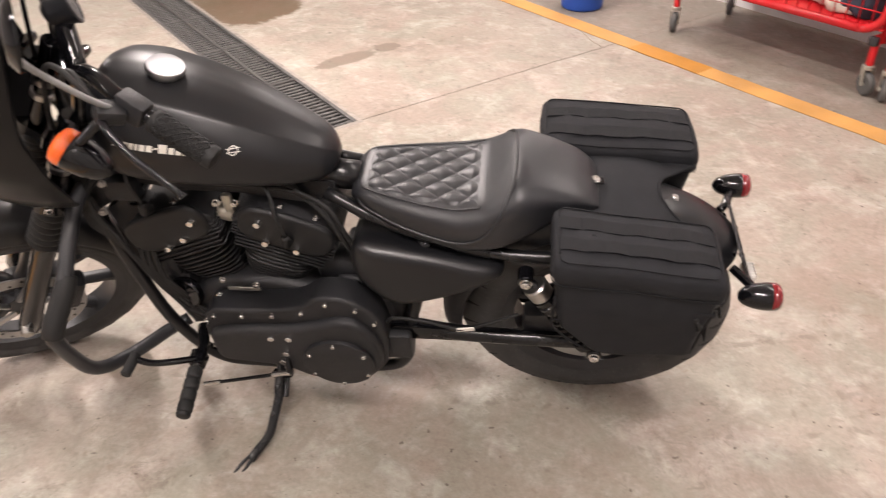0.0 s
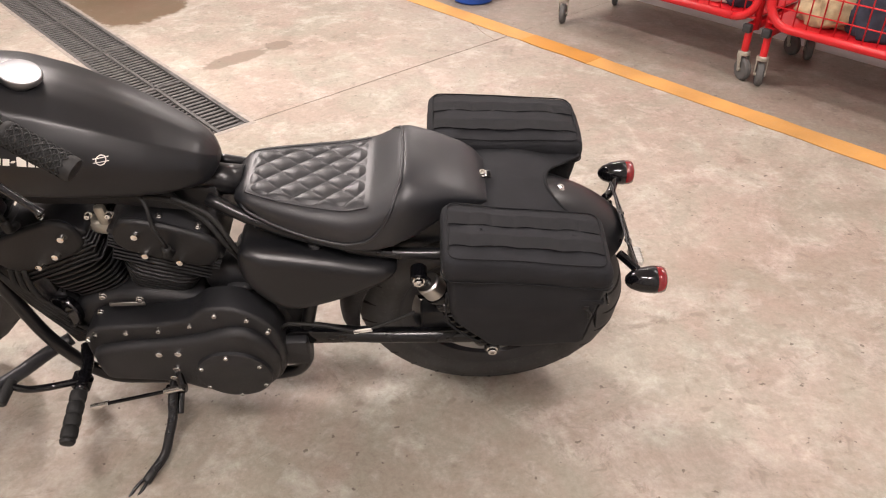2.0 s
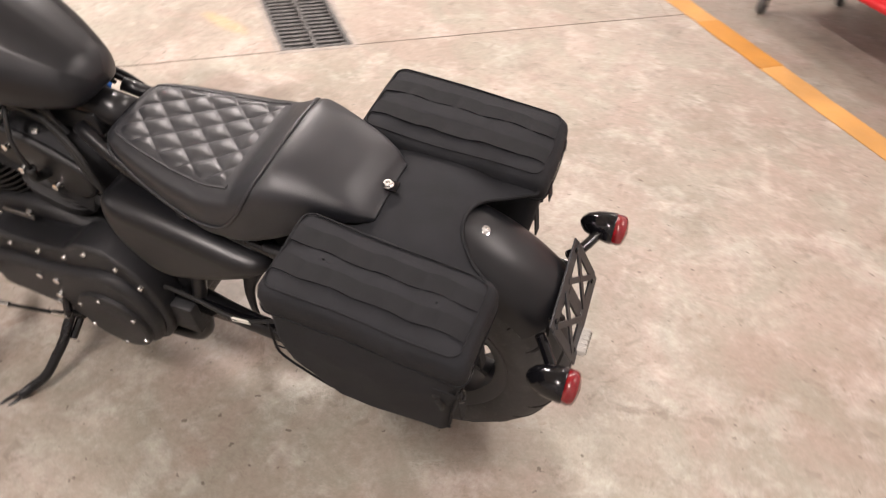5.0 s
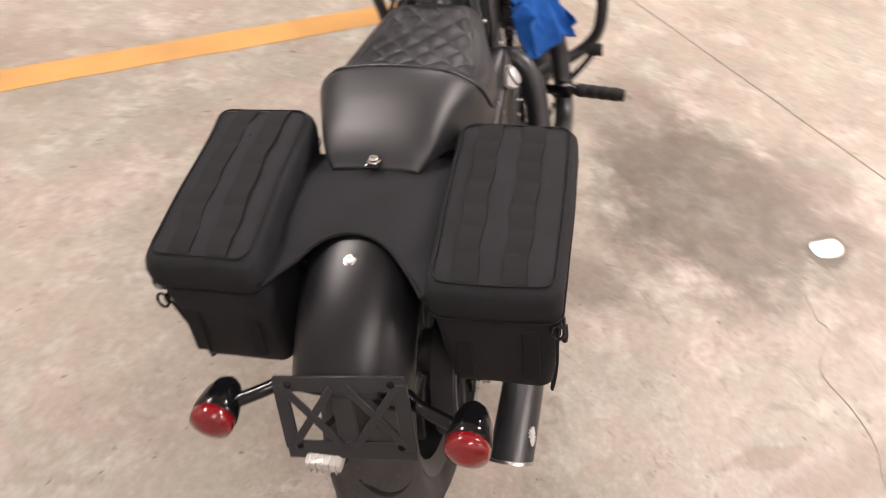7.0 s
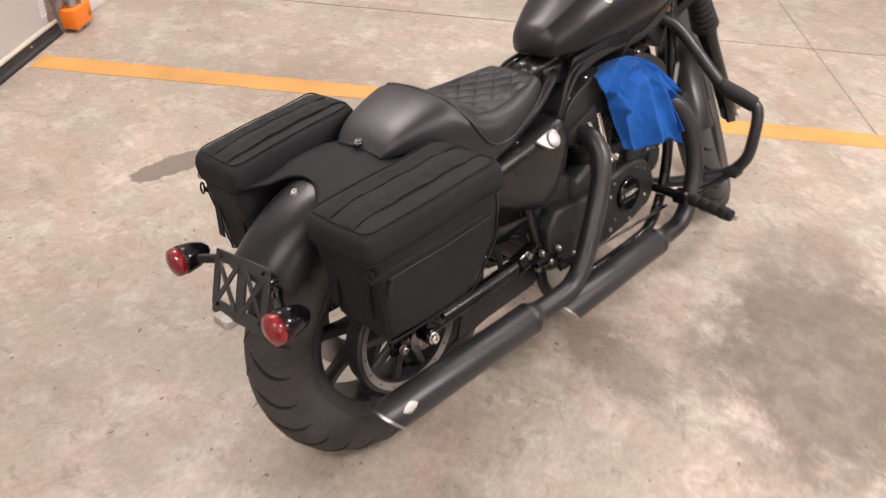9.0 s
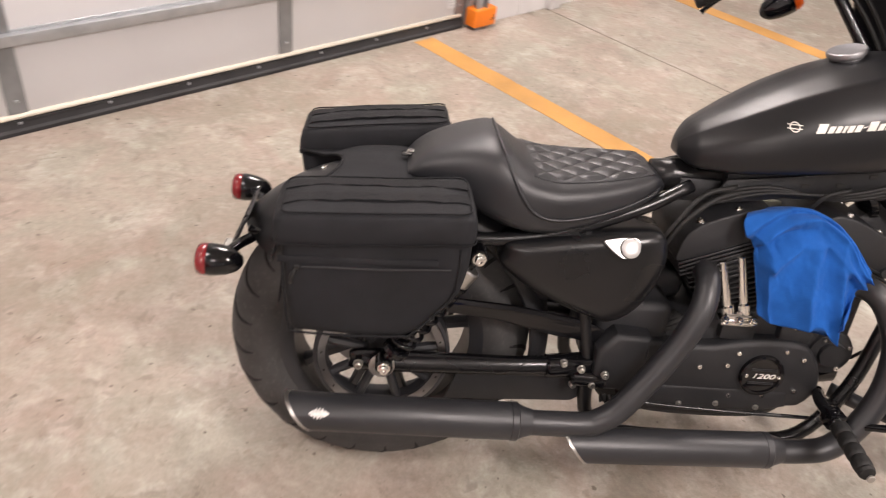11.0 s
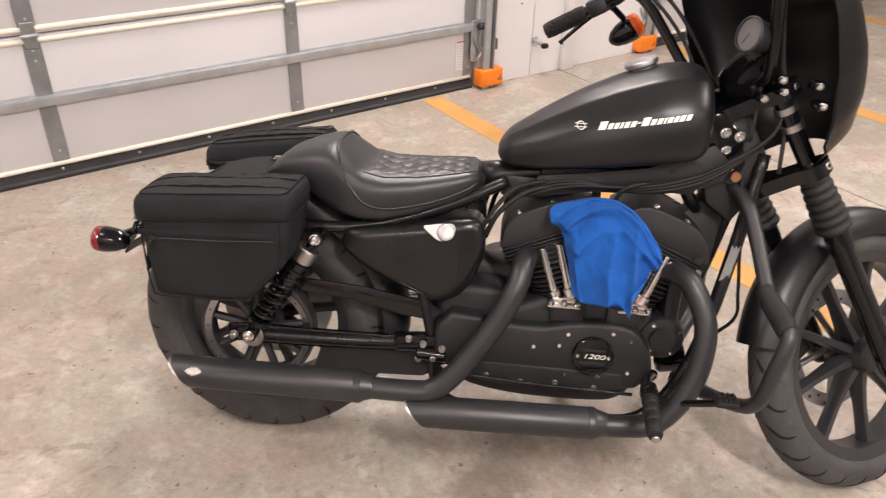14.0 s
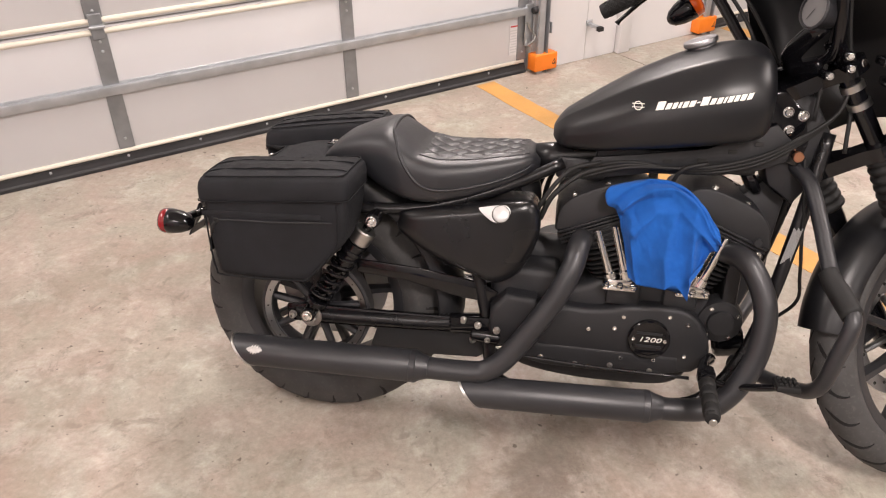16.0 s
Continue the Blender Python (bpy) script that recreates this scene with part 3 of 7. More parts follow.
# track, rollers, guards beside the doors
def track(s, side):
    t = thing("door_track", DOOR @ Matrix.Translation((s, 0, 0)), "galvanised steel door track with brackets", "door track", "door tracks")
    part("channel", slab([(-0.004, 0.0), (0.034, 0.0), (0.034, 2.4), (-0.004, 2.4)], -0.060, -0.054, 0.001, 1), zinc, t)
    part("channel_web", rbox((0.004, 0.058, 2.4), (0.034, -0.029, 1.2), 0.001, 1), zinc, t)
    part("channel_lip", rbox((0.004, 0.014, 2.4), (-0.004, -0.050, 1.2), 0.001, 1), zinc, t)
    part("angle", rbox((0.004, 0.075, 2.4), (0.052, -0.036, 1.2), 0.001, 1), zinc, t)
    part("angle_foot", rbox((0.05, 0.004, 2.4), (0.078, -0.003, 1.2), 0.001, 1), zinc, t)
    for z in (0.24, 0.62, 1.3):
        b = part("bracket", rbox((0.075, 0.004, 0.09), (0.115, -0.008, z), 0.001, 1), zinc, t, "slotted steel bracket")
        for dx in (-0.015, 0.015):
            part("bracket_hole", lathe([(0.006, 0), (0.006, 0.001)], Matrix.Translation((0.115 + dx, -0.0105, z + 0.02)) @ ON_SIDE, 8), pit_dark, b)
        part("bracket_leg", rbox((0.004, 0.06, 0.06), (0.078, -0.034, z), 0.001, 1), zinc, t)
    for z in (0.34, 0.9):
        part("roller", rod((-0.03, -0.03, z), (0.03, -0.03, z), 0.018, 16), seal, t)
    part("cable", tube([(-0.02, -0.02, 0.12), (-0.012, -0.022, 0.35), (-0.02, -0.02, 1.2)], 0.003, 6, 4), zinc, t, smooth=True)
    part("corner_plate", rbox((0.05, 0.006, 0.22), (-0.035, -0.006, 0.26), 0.002, 1), zinc, t)
    part("lift_hook", tube([(-0.045, -0.012, 0.15), (-0.025, -0.035, 0.175), (-0.005, -0.030, 0.205), (-0.03, -0.02, 0.235), (-0.05, -0.018, 0.28)], 0.006, 8, 5), steel, t, smooth=True)
    return t


def guard(s):
    g = thing("corner_guard", DOOR @ Matrix.Translation((s, 0, 0)), "bright orange plastic finger guard on the door corner", "guard", "orange guards")
    part("shell", rbox((0.150, 0.075, 0.092), (0.035, -0.040, 0.062), 0.008, 3), orange, g)
    down = Matrix.Translation((0.016, 0.022, -0.036))
    part("warning_sign", slab([(0.055, 0.080), (0.088, 0.080), (0.0715, 0.112)], -0.1005, -0.0995, 0), warn_black, g, m=down)
    part("sign_field", slab([(0.060, 0.0835), (0.083, 0.0835), (0.0715, 0.1055)], -0.1012, -0.1004, 0), orange, g, m=down)
    part("sign_mark", slab([(0.066, 0.086), (0.077, 0.086), (0.0715, 0.096)], -0.1018, -0.1011, 0), warn_black, g, m=down)
    return g


track(0.03, 1)
guard(0.040)
track(1.31, -1)
guard(1.285)
# wall pilaster and lock bracket between the doors
pil = thing("wall_pilaster", DOOR, "white painted pilaster and panels between the doors", "pilaster", kind="structure")
part("panel", rbox((0.30, 0.016, HEIGHT), (0.245, -0.006, HEIGHT / 2), 0.002, 1), wall_white, pil)
part("panel", rbox((0.226, 0.016, HEIGHT), (0.509, -0.006, HEIGHT / 2), 0.002, 1), wall_white, pil)
part("post", rbox((0.088, 0.05, HEIGHT), (0.668, -0.024, HEIGHT / 2), 0.006, 2), wall_white, pil)
part("panel", rbox((0.60, 0.016, HEIGHT), (1.014, -0.006, HEIGHT / 2), 0.002, 1), wall_white, pil)
catch = thing("door_catch", DOOR @ Matrix.Translation((0.41, -0.014, 0.20)), "grey steel door catch with a black rubber stop", "door catch")
part("base", rbox((0.045, 0.006, 0.032), (0, -0.003, 0.008), 0.002, 1), zinc, catch)
part("arm", rbox((0.024, 0.075, 0.018), (0.0, -0.04, 0.0), 0.003, 2), zinc, catch)
part("stop", rbox((0.036, 0.030, 0.026), (0.004, -0.09, -0.006), 0.006, 2), soft_rubber, catch)
mark = thing("wall_scuff", DOOR @ Matrix.Translation((0.30, -0.0145, 0.42)), "small dark blue scuff on the white wall", "mark")
part("scuff", rbox((0.014, 0.001, 0.007), (0, 0, 0), 0, 1), bucket_blue, mark)

# ---- red trolleys along the wall ----


def trolley(m, length, label):
    """A red tube trolley with wire sides; x along it, y towards the wall."""
    t = thing("trolley", m, label, "trolley", "red trolleys")
    z0, z1, depth = 0.285, 1.05, 0.52
    for y in (0.0, depth):
        w = length
        q = 0.11
        loop = []
        for cx, cz, a0 in ((w - q, z0 + q, 270), (w - q, z1 - q, 0), (q, z1 - q, 90), (q, z0 + q, 180)):
            loop += [(cx + q * math.cos(radians(a0 + 15 * i)), y, cz + q * math.sin(radians(a0 + 15 * i))) for i in range(7)]
        loop += loop[:1]
        side = part("side_frame", tube(loop, 0.020, 12, 0), cart_red, t, "red tube frame", smooth=True)
        n = int((w - 0.06) / 0.055)
        for i in range(1, n):
            x = w * i / n
            part("wire", tube([(x, y, z0), (x, y, z1)], 0.0035, 6, 0), cart_red, side, smooth=True)
        for i in range(1, 9):
            z = z0 + (z1 - z0) * i / 9
            part("wire", tube([(0, y, z), (w, y, z)], 0.0035, 6, 0), cart_red, side, smooth=True)
    part("tray", rbox((length, depth, 0.012), (length / 2, depth / 2, z0 + 0.012), 0.003), cart_red, t)
    for x in (-0.001, length):
        part("end_post", tube([(x, 0.03, 0.24), (x, 0.03, 1.05)], 0.017, 12, 0), cart_red, t, smooth=True)
        part("base_bar", rbox((0.036, depth, 0.036), (x + (0.018 if x < 0.1 else -0.018), depth / 2, 0.25), 0.005), cart_red, t)
        part("end_cap", rbox((0.040, 0.030, 0.040), (x + (0.018 if x < 0.1 else -0.018), -0.012, 0.25), 0.006), seal, t)
        for y in (0.01, depth - 0.03):
            cx = x + (0.018 if x < 0.1 else -0.018)
            swivel = Matrix.Translation((cx, y, 0)) @ pose(0, 0, 0, 0, 0, -58 if x < 0.1 else -28) @ Matrix.Translation((-cx, -y, 0))
            c = part("caster", rod((cx, y, 0.118), (cx, y, 0.138), 0.028, 20, 0.003), alloy, t, "grey swivel caster")
            part("leg", rod((cx, y, 0.135), (cx, y, 0.25), 0.017, 14), cart_red, c)
            for sy in (-0.024, 0.024):
                part("fork", slab([(cx - 0.016, 0.122), (cx + 0.016, 0.122), (cx + 0.022, 0.052), (cx + 0.014, 0.043), (cx + 0.006, 0.052)], y + sy - 0.002, y + sy + 0.002, 0.0005, 1), alloy, c, m=swivel)
            part("caster_wheel", lathe([(0.02, -0.016), (0.046, -0.016), (0.054, -0.008), (0.054, 0.008), (0.046, 0.016), (0.02, 0.016)], swivel @ Matrix.Translation((cx + 0.014, y, 0.054)) @ ON_SIDE, 28), grey_wheel, c)
            part("caster_hub", rod((cx + 0.014, y - 0.027, 0.054), (cx + 0.014, y + 0.027, 0.054), 0.010, 16), alloy, c, m=swivel)
    return t


def at_cart(s, off):
    return ROOM_TURN @ Matrix.Translation((-2.37 - off, -0.64 + s, 0)) @ pose(0, 0, 0, 0, 0, 90)


# x of the trolleys runs along the wall, y towards it
for s0, n in ((0.02, 1.15), (-1.19, 1.15)):
    trolley(at_cart(s0, 0.0), n, "red tubular steel trolley with wire mesh sides, loaded with clothes")


def heap(m, mat, label, size, seed):
    """A crumpled heap of cloth."""
    bm = bmesh.new()
    bmesh.ops.create_icosphere(bm, subdivisions=4, radius=1)
    for v in bm.verts:
        n1 = noise.noise(v.co * 1.7 + Vector((seed, 0, 0))) * 0.35 + noise.noise(v.co * 4.5 + Vector((0, seed, 0))) * 0.16 + noise.noise(v.co * 9 + Vector((0, 0, seed))) * 0.06
        v.co *= 1 + n1
        v.co.z = max(v.co.z, -0.55)
        v.co = Vector((v.co.x * size[0], v.co.y * size[1], (v.co.z + 0.55) * size[2]))
    ob = part("crumpled_garment", bm, mat, None, smooth=True)
    ob.matrix_basis = m
    return tagged(ob, label, "clothes", "clothes in the trolleys")


for s, off, mat, label, size, seed in (
        (0.26, 0.20, rag_a, "crumpled sand-coloured clothes in the trolley", (0.20, 0.17, 0.13), 1.0), (0.55, 0.22, rag_c, "crumpled off-white clothes in the trolley", (0.18, 0.16, 0.13), 2.0),
        (0.43, 0.12, rag_b, "crumpled navy clothes in the trolley", (0.13, 0.08, 0.20), 3.0), (0.85, 0.24, rag_a, "crumpled sand-coloured clothes in the trolley", (0.2, 0.17, 0.17), 4.0),
        (-0.35, 0.22, rag_c, "crumpled off-white clothes in the trolley", (0.2, 0.16, 0.12), 5.0), (-0.7, 0.22, rag_a, "crumpled sand-coloured clothes in the trolley", (0.2, 0.16, 0.13), 6.0),
        (-0.22, 0.13, rag_b, "crumpled navy clothes in the trolley", (0.1, 0.09, 0.15), 7.0)):
    heap(at_cart(s, off) @ Matrix.Translation((0, 0, 0.305)), mat, label, size, seed)

# blue bucket beyond the line
bucket = thing("bucket", Matrix.Translation((*room(-2.29, -2.46), 0.003)), "blue plastic bucket standing on the floor", "bucket")
part("shell", lathe([(0.0, 0.0), (0.115, 0.0), (0.125, 0.01), (0.15, 0.29), (0.158, 0.295), (0.158, 0.305), (0.148, 0.305), (0.120, 0.02), (0.0, 0.018)], None, 40), bucket_blue, bucket)
part("handle", tube([(0.155 * math.cos(a), 0.05, 0.30 + 0.13 * math.sin(a)) for a in [math.pi * i / 8 for i in range(9)]], 0.004, 8, 3), steel, bucket, smooth=True)


# the floor lies a little above the zero level of the camera's path
LIFT = 0.009
for ob in list(scene.objects):
    if ob.parent is None and ob.type != "CAMERA":
        ob.location.z += LIFT

# ---- the motorcycle: built upright, then leant on its stand ----
BIKE = Matrix.Translation((0.002, -0.1155, -0.0035)) @ pose(0, 0, 0, 0, 0, 3.68) @ pose(0, 0, 0, -10.9, 0, 0) @ pose(0, 0, 0, 0, 0.9, 0)
bike = thing("motorcycle", BIKE, "matte black cruiser motorcycle leaning on its side stand", "motorcycle")

SKEW = 0.038

# steering frame: x ahead, y left, z up along the steering axis
RAKE, STEER = 32.0, 33.0
AXLE_F = Vector((1.441, 0, 0.348))
_f = Vector((math.cos(radians(RAKE)), 0, math.sin(radians(RAKE))))
_u = Vector((-math.sin(radians(RAKE)), 0, math.cos(radians(RAKE))))
_o = AXLE_F - _f * 0.07
FORK = Matrix(((_f.x, 0, _u.x, _o.x), (0, 1, 0, 0), (_f.z, 0, _u.z, _o.z), (0, 0, 0, 1))) @ pose(0, 0, 0, 0, 0, STEER)
ON_SIDE = pose(0, 0, 0, 90, 0, 0)  # turns z to -y


# tank
def tank_section(x):
    xs = [0.530, 0.545, 0.575, 0.63, 0.70, 0.78, 0.86, 0.92, 0.955, 0.975, 0.982]
    top = float(np.interp(x, xs, [0.806, 0.822, 0.843, 0.880, 0.923, 0.962, 0.990, 0.998, 0.992, 0.965, 0.93]))
    low = float(np.interp(x, xs, [0.755, 0.754, 0.754, 0.757, 0.768, 0.780, 0.793, 0.803, 0.812, 0.83, 0.85]))
    wid = float(np.interp(x, xs, [0.040, 0.056, 0.074, 0.099, 0.119, 0.134, 0.141, 0.138, 0.126, 0.102, 0.06]))
    return top, low, wid


def smooth_curve(fn, x, h=0.02):
    a = [np.array(fn(x + d)) for d in (-h, -h / 2, 0, h / 2, h)]
    return (a[0] + 2 * a[1] + 3 * a[2] + 2 * a[3] + a[4]) / 9


def ring_at(x, top, low, wid, n=48, a=0.66, b=0.82, c=0.35, belt=0.42):
    mid = low + (top - low) * belt
    pts = []
    for i in range(n):
        th = 2 * math.pi * i / n
        co, si = math.cos(th), math.sin(th)
        y = wid * math.copysign(abs(co) ** a, co)
        z = mid + (top - mid) * si ** b if si >= 0 else mid - (mid - low) * (-si) ** c
        pts.append(Vector((x, y, z)))
    return pts


# half section of the tank from the keel to the crown: share of the half width, share of the height
_low = catmull([(0, 0, 0), (0.5, 0.0, 0), (0.84, 0.025, 0), (0.965, 0.13, 0), (1.0, 0.33, 0), (0.985, 0.47, 0), (0.94, 0.60, 0), (0.83, 0.735, 0), (0.675, 0.870, 0)], 4)
_top = catmull([(0.645, 0.890, 0), (0.45, 0.942, 0), (0.25, 0.983, 0), (0, 1, 0)], 4)
TANK_HALF = [(p.x, p.y) for p in _low + _top]


def tank():
    bm = bmesh.new()
    rings = []
    for i in range(61):
        x = 0.532 + (0.981 - 0.532) * (0.5 - 0.5 * math.cos(math.pi * i / 60))
        t, l, w = smooth_curve(tank_section, x)
        e = min(1.0, (x - 0.530) / 0.030, (0.984 - x) / 0.022)
        e = math.sqrt(max(0.01, 1 - (1 - e) ** 2))
        c = l + (t - l) * 0.45
        half = [Vector((x, w * e * py, c + (l + (t - l) * ph - c) * e)) for py, ph in TANK_HALF]
        rings.append(half + [Vector((v.x, -v.y, v.z)) for v in half[-2:0:-1]])
    ring_faces(bm, rings)
    return bm


part("fuel_tank", tank(), satin, bike, "satin black teardrop fuel tank", smooth=True)
part("fuel_cap", lathe([(0.028, -0.02), (0.031, 0.0), (0.0355, 0.003), (0.0365, 0.008), (0.0350, 0.0125), (0.033, 0.0135), (0.031, 0.0130), (0.002, 0.0138)],
                       Matrix.Translation((0.826, 0.012, 0.980)) @ pose(0, 0, 0, 0, -20, 0), 36), cap_metal, bike, "round brushed silver fuel cap")


# seat
def seat_section(x):
    xs = [0.015, 0.03, 0.06, 0.11, 0.15, 0.175, 0.205, 0.24, 0.29, 0.36, 0.43, 0.48, 0.50, 0.51]
    top = float(np.interp(x, xs, [0.700, 0.722, 0.745, 0.767, 0.779, 0.783, 0.762, 0.735, 0.725, 0.728, 0.735, 0.741, 0.734, 0.715]))
    low = float(np.interp(x, xs, [0.690, 0.690, 0.688, 0.668, 0.640, 0.628, 0.620, 0.618, 0.620, 0.636, 0.660, 0.684, 0.697, 0.705]))
    wid = float(np.interp(x, xs, [0.060, 0.076, 0.088, 0.104, 0.119, 0.127, 0.135, 0.138, 0.138, 0.124, 0.104, 0.084, 0.068, 0.05]))
    return top, low, wid


SEAT_A, SEAT_B, SEAT_BELT = 0.42, 0.62, 0.5


def seat_shape(x):
    """How round the seat is across: boxy where one sits, round at the raised back."""
    f = float(np.interp(x, [0.0, 0.19, 0.25, 0.6], [1, 1, 0, 0]))
    return SEAT_A + 0.30 * f, SEAT_B + 0.02 * f


def seat_ring(x, n=56):
    t, l, w = smooth_curve(seat_section, x, 0.011)
    return ring_at(x, t, l, w, n, *seat_shape(x), 0.35, SEAT_BELT)


def seat_top(x, y):
    t, l, w = smooth_curve(seat_section, x, 0.011)
    mid = l + (t - l) * SEAT_BELT
    sa, sb = seat_shape(x)
    c = min(0.999, abs(y / w)) ** (1 / sa)
    return mid + (t - mid) * math.sqrt(1 - c * c) ** sb


def seat_side(x, z):
    t, l, w = smooth_curve(seat_section, x, 0.011)
    mid = l + (t - l) * SEAT_BELT
    if z <= mid:
        s = min(1.0, (mid - z) / (mid - l)) ** (1 / 0.35)
    else:
        s = min(1.0, (z - mid) / (t - mid)) ** (1 / seat_shape(x)[1])
    return w * math.sqrt(max(0.0, 1 - s * s)) ** seat_shape(x)[0]


def seat_body():
    bm = bmesh.new()
    ring_faces(bm, [seat_ring(0.017 + (0.509 - 0.017) * (0.5 - 0.5 * math.cos(math.pi * i / 80))) for i in range(81)])
    return bm


def quilt():
    bm = bmesh.new()
    nx, ny = 120, 96
    rows = []
    for i in range(nx + 1):
        x = 0.246 + 0.236 * i / nx
        w = 0.77 * smooth_curve(seat_section, x)[2]
        row = []
        for j in range(ny + 1):
            y = -w + 2 * w * j / ny
            p, q = (x / 0.060 + y / 0.050), (x / 0.060 - y / 0.050)
            puff = (abs(math.sin(math.pi * p / 1.0)) * abs(math.sin(math.pi * q / 1.0))) ** 0.32
            edge = min(1.0, 12 * min(i / nx, 1 - i / nx, j / ny, 1 - j / ny))
            row.append(bm.verts.new((x, y, seat_top(x, y) - 0.0015 + 0.0062 * puff * edge)))
        rows.append(row)
    for a, b in zip(rows, rows[1:]):
        for j in range(ny):
            bm.faces.new((a[j], a[j + 1], b[j + 1], b[j]))
    return bm


seat = part("seat", seat_body(), leather, bike, "black leather solo seat", smooth=True)
part("quilted_panel", quilt(), leather, seat, "diamond-quilted black leather panel", smooth=True)
seam = []
for i in range(25):
    x = 0.246 + 0.236 * i / 24
    seam.append((x, 0.77 * smooth_curve(seat_section, x)[2]))
rim = [(x, y * s) for s in (1, -1) for x, y in (seam if s > 0 else seam[::-1])]
part("panel_seam", tube([(x, y, seat_top(x, y) + 0.0004) for x, y in rim + rim[:1]], 0.0018, 6, 0), leather, seat, smooth=True)
welt = []
for x, z in ((0.509, 0.722), (0.49, 0.714), (0.45, 0.694), (0.40, 0.677), (0.34, 0.664), (0.29, 0.660), (0.25, 0.670), (0.222, 0.70), (0.204, 0.730), (0.190, 0.758)):
    welt.append((x, seat_side(x, z) + 0.001, z))
welt += [(0.181, 0.075, seat_top(0.181, 0.075) + 0.001), (0.178, 0.0, seat_top(0.178, 0) + 0.001)]
loop = welt + [(x, -y, z) for x, y, z in welt[-2::-1]]
part("piping", tube(loop, 0.0034, 8, 5), leather, seat, smooth=True)
part("seat_tab", rbox((0.03, 0.022, 0.003), (0.02, 0, 0.712), 0.001), gloss, bike)
bolt(bike, (0.022, 0.0, 0.713), (0, 0, 1), 0.008, 0.007)


# wheels
def tyre_mesh(R, rim, width):
    """A motorcycle tyre: a round crown, then side walls that run in to the rim."""
    rc = width * 0.45
    prof = []
    for i in range(21):
        a = radians(-78 + 156 * i / 20)
        prof.append((R - rc + rc * math.cos(a), rc * math.sin(a)))
    h = prof[0][0]
    low = [(rim - 0.006, -width * 0.36), (rim + 0.004, -width * 0.40), (rim + (h - rim) * 0.35, -width * 0.475), (rim + (h - rim) * 0.7, -width * 0.50)]
    return lathe(low + prof + [(r, -y) for r, y in low[::-1]], ON_SIDE, 84, closed=True)


def tread_grooves(R, width, count):
    """Slanting tread cuts round the crown of a tyre, as raised bars whose black paints the cuts' shade."""
    bm = bmesh.new()
    rc = width * 0.45
    for k in range(count):
        for side in (1, -1):
            a0 = 2 * math.pi * (k + (0.5 if side < 0 else 0)) / count
            pts = []
            for s in range(6):
                f = s / 5
                th = side * radians(4 + 72 * f)
                a = a0 + 0.17 * f + 0.05 * math.sin(f * 3.1)
                r = R - rc + (rc - 0.0056) * math.cos(th)
                pts.append(Vector((r * math.cos(a), (rc - 0.0056) * math.sin(th), r * math.sin(a))))
            tube(pts, 0.007, 6, 2, bm, radii=[0.0064, 0.0071, 0.0074, 0.0074, 0.0071, 0.0064])
    return bm


def cast_wheel(name, centre, m, R, rim, width, spokes, ring_mat):
    w = part(name, lathe([(rim - 0.022, -width * 0.33), (rim, -width * 0.42), (rim + 0.006, -width * 0.42), (rim + 0.004, -width * 0.34), (rim - 0.012, -width * 0.2),
                          (rim - 0.012, width * 0.2), (rim + 0.004, width * 0.34), (rim + 0.006, width * 0.42), (rim, width * 0.42), (rim - 0.022, width * 0.33)],
                         m @ Matrix.Translation(centre) @ ON_SIDE, 72, closed=True), pipe_black, bike, "black cast rim")
    part("tyre", tyre_mesh(R, rim, width), rubber, w, m=m @ Matrix.Translation(centre))
    hub = lathe([(0.0, -0.05), (0.035, -0.05), (0.042, -0.03), (0.036, 0.0), (0.042, 0.03), (0.035, 0.05), (0.0, 0.05)], m @ Matrix.Translation(centre) @ ON_SIDE, 32)
    part("hub", hub, pipe_black, w)
    for k in range(spokes):
        a = 2 * math.pi * (k + 0.25) / spokes
        d, t = Vector((math.cos(a), 0, math.sin(a))), Vector((-math.sin(a), 0, math.cos(a)))
        rings = []
        for r, hw, hy in ((0.03, 0.016, 0.028), (0.08, 0.012, 0.020), (0.14, 0.010, 0.015), (rim - 0.03, 0.011, 0.016), (rim - 0.008, 0.018, 0.022)):
            c = d * r
            rings.append([c + t * hw * 0.6 + Vector((0, hy, 0)), c + t * hw + Vector((0, hy * 0.3, 0)), c + t * hw + Vector((0, -hy * 0.3, 0)), c + t * hw * 0.6 - Vector((0, hy, 0)),
                          c - t * hw * 0.6 - Vector((0, hy, 0)), c - t * hw + Vector((0, -hy * 0.3, 0)), c - t * hw + Vector((0, hy * 0.3, 0)), c - t * hw * 0.6 + Vector((0, hy, 0))])
        bm = bmesh.new()
        ring_faces(bm, rings)
        part("spoke", bm, pipe_black, w, m=m @ Matrix.Translation(centre))
    return w


AXLE_R = Vector((0, 0, 0.324))
ONE = Matrix.Identity(4)
rear_wheel = cast_wheel("rear_wheel", AXLE_R, ONE, 0.3135, 0.203, 0.142, 9, machined)
part("tread", tread_grooves(0.3135, 0.142, 25), recess_shade_black, rear_wheel, m=Matrix.Translation(AXLE_R))
front_wheel = cast_wheel("front_wheel", Vector((0.07, 0, 0)), FORK, 0.320, 0.243, 0.104, 9, machined)
part("tread", tread_grooves(0.320, 0.104, 26), recess_shade_black, front_wheel, m=FORK @ Matrix.Translation((0.07, 0, 0)))


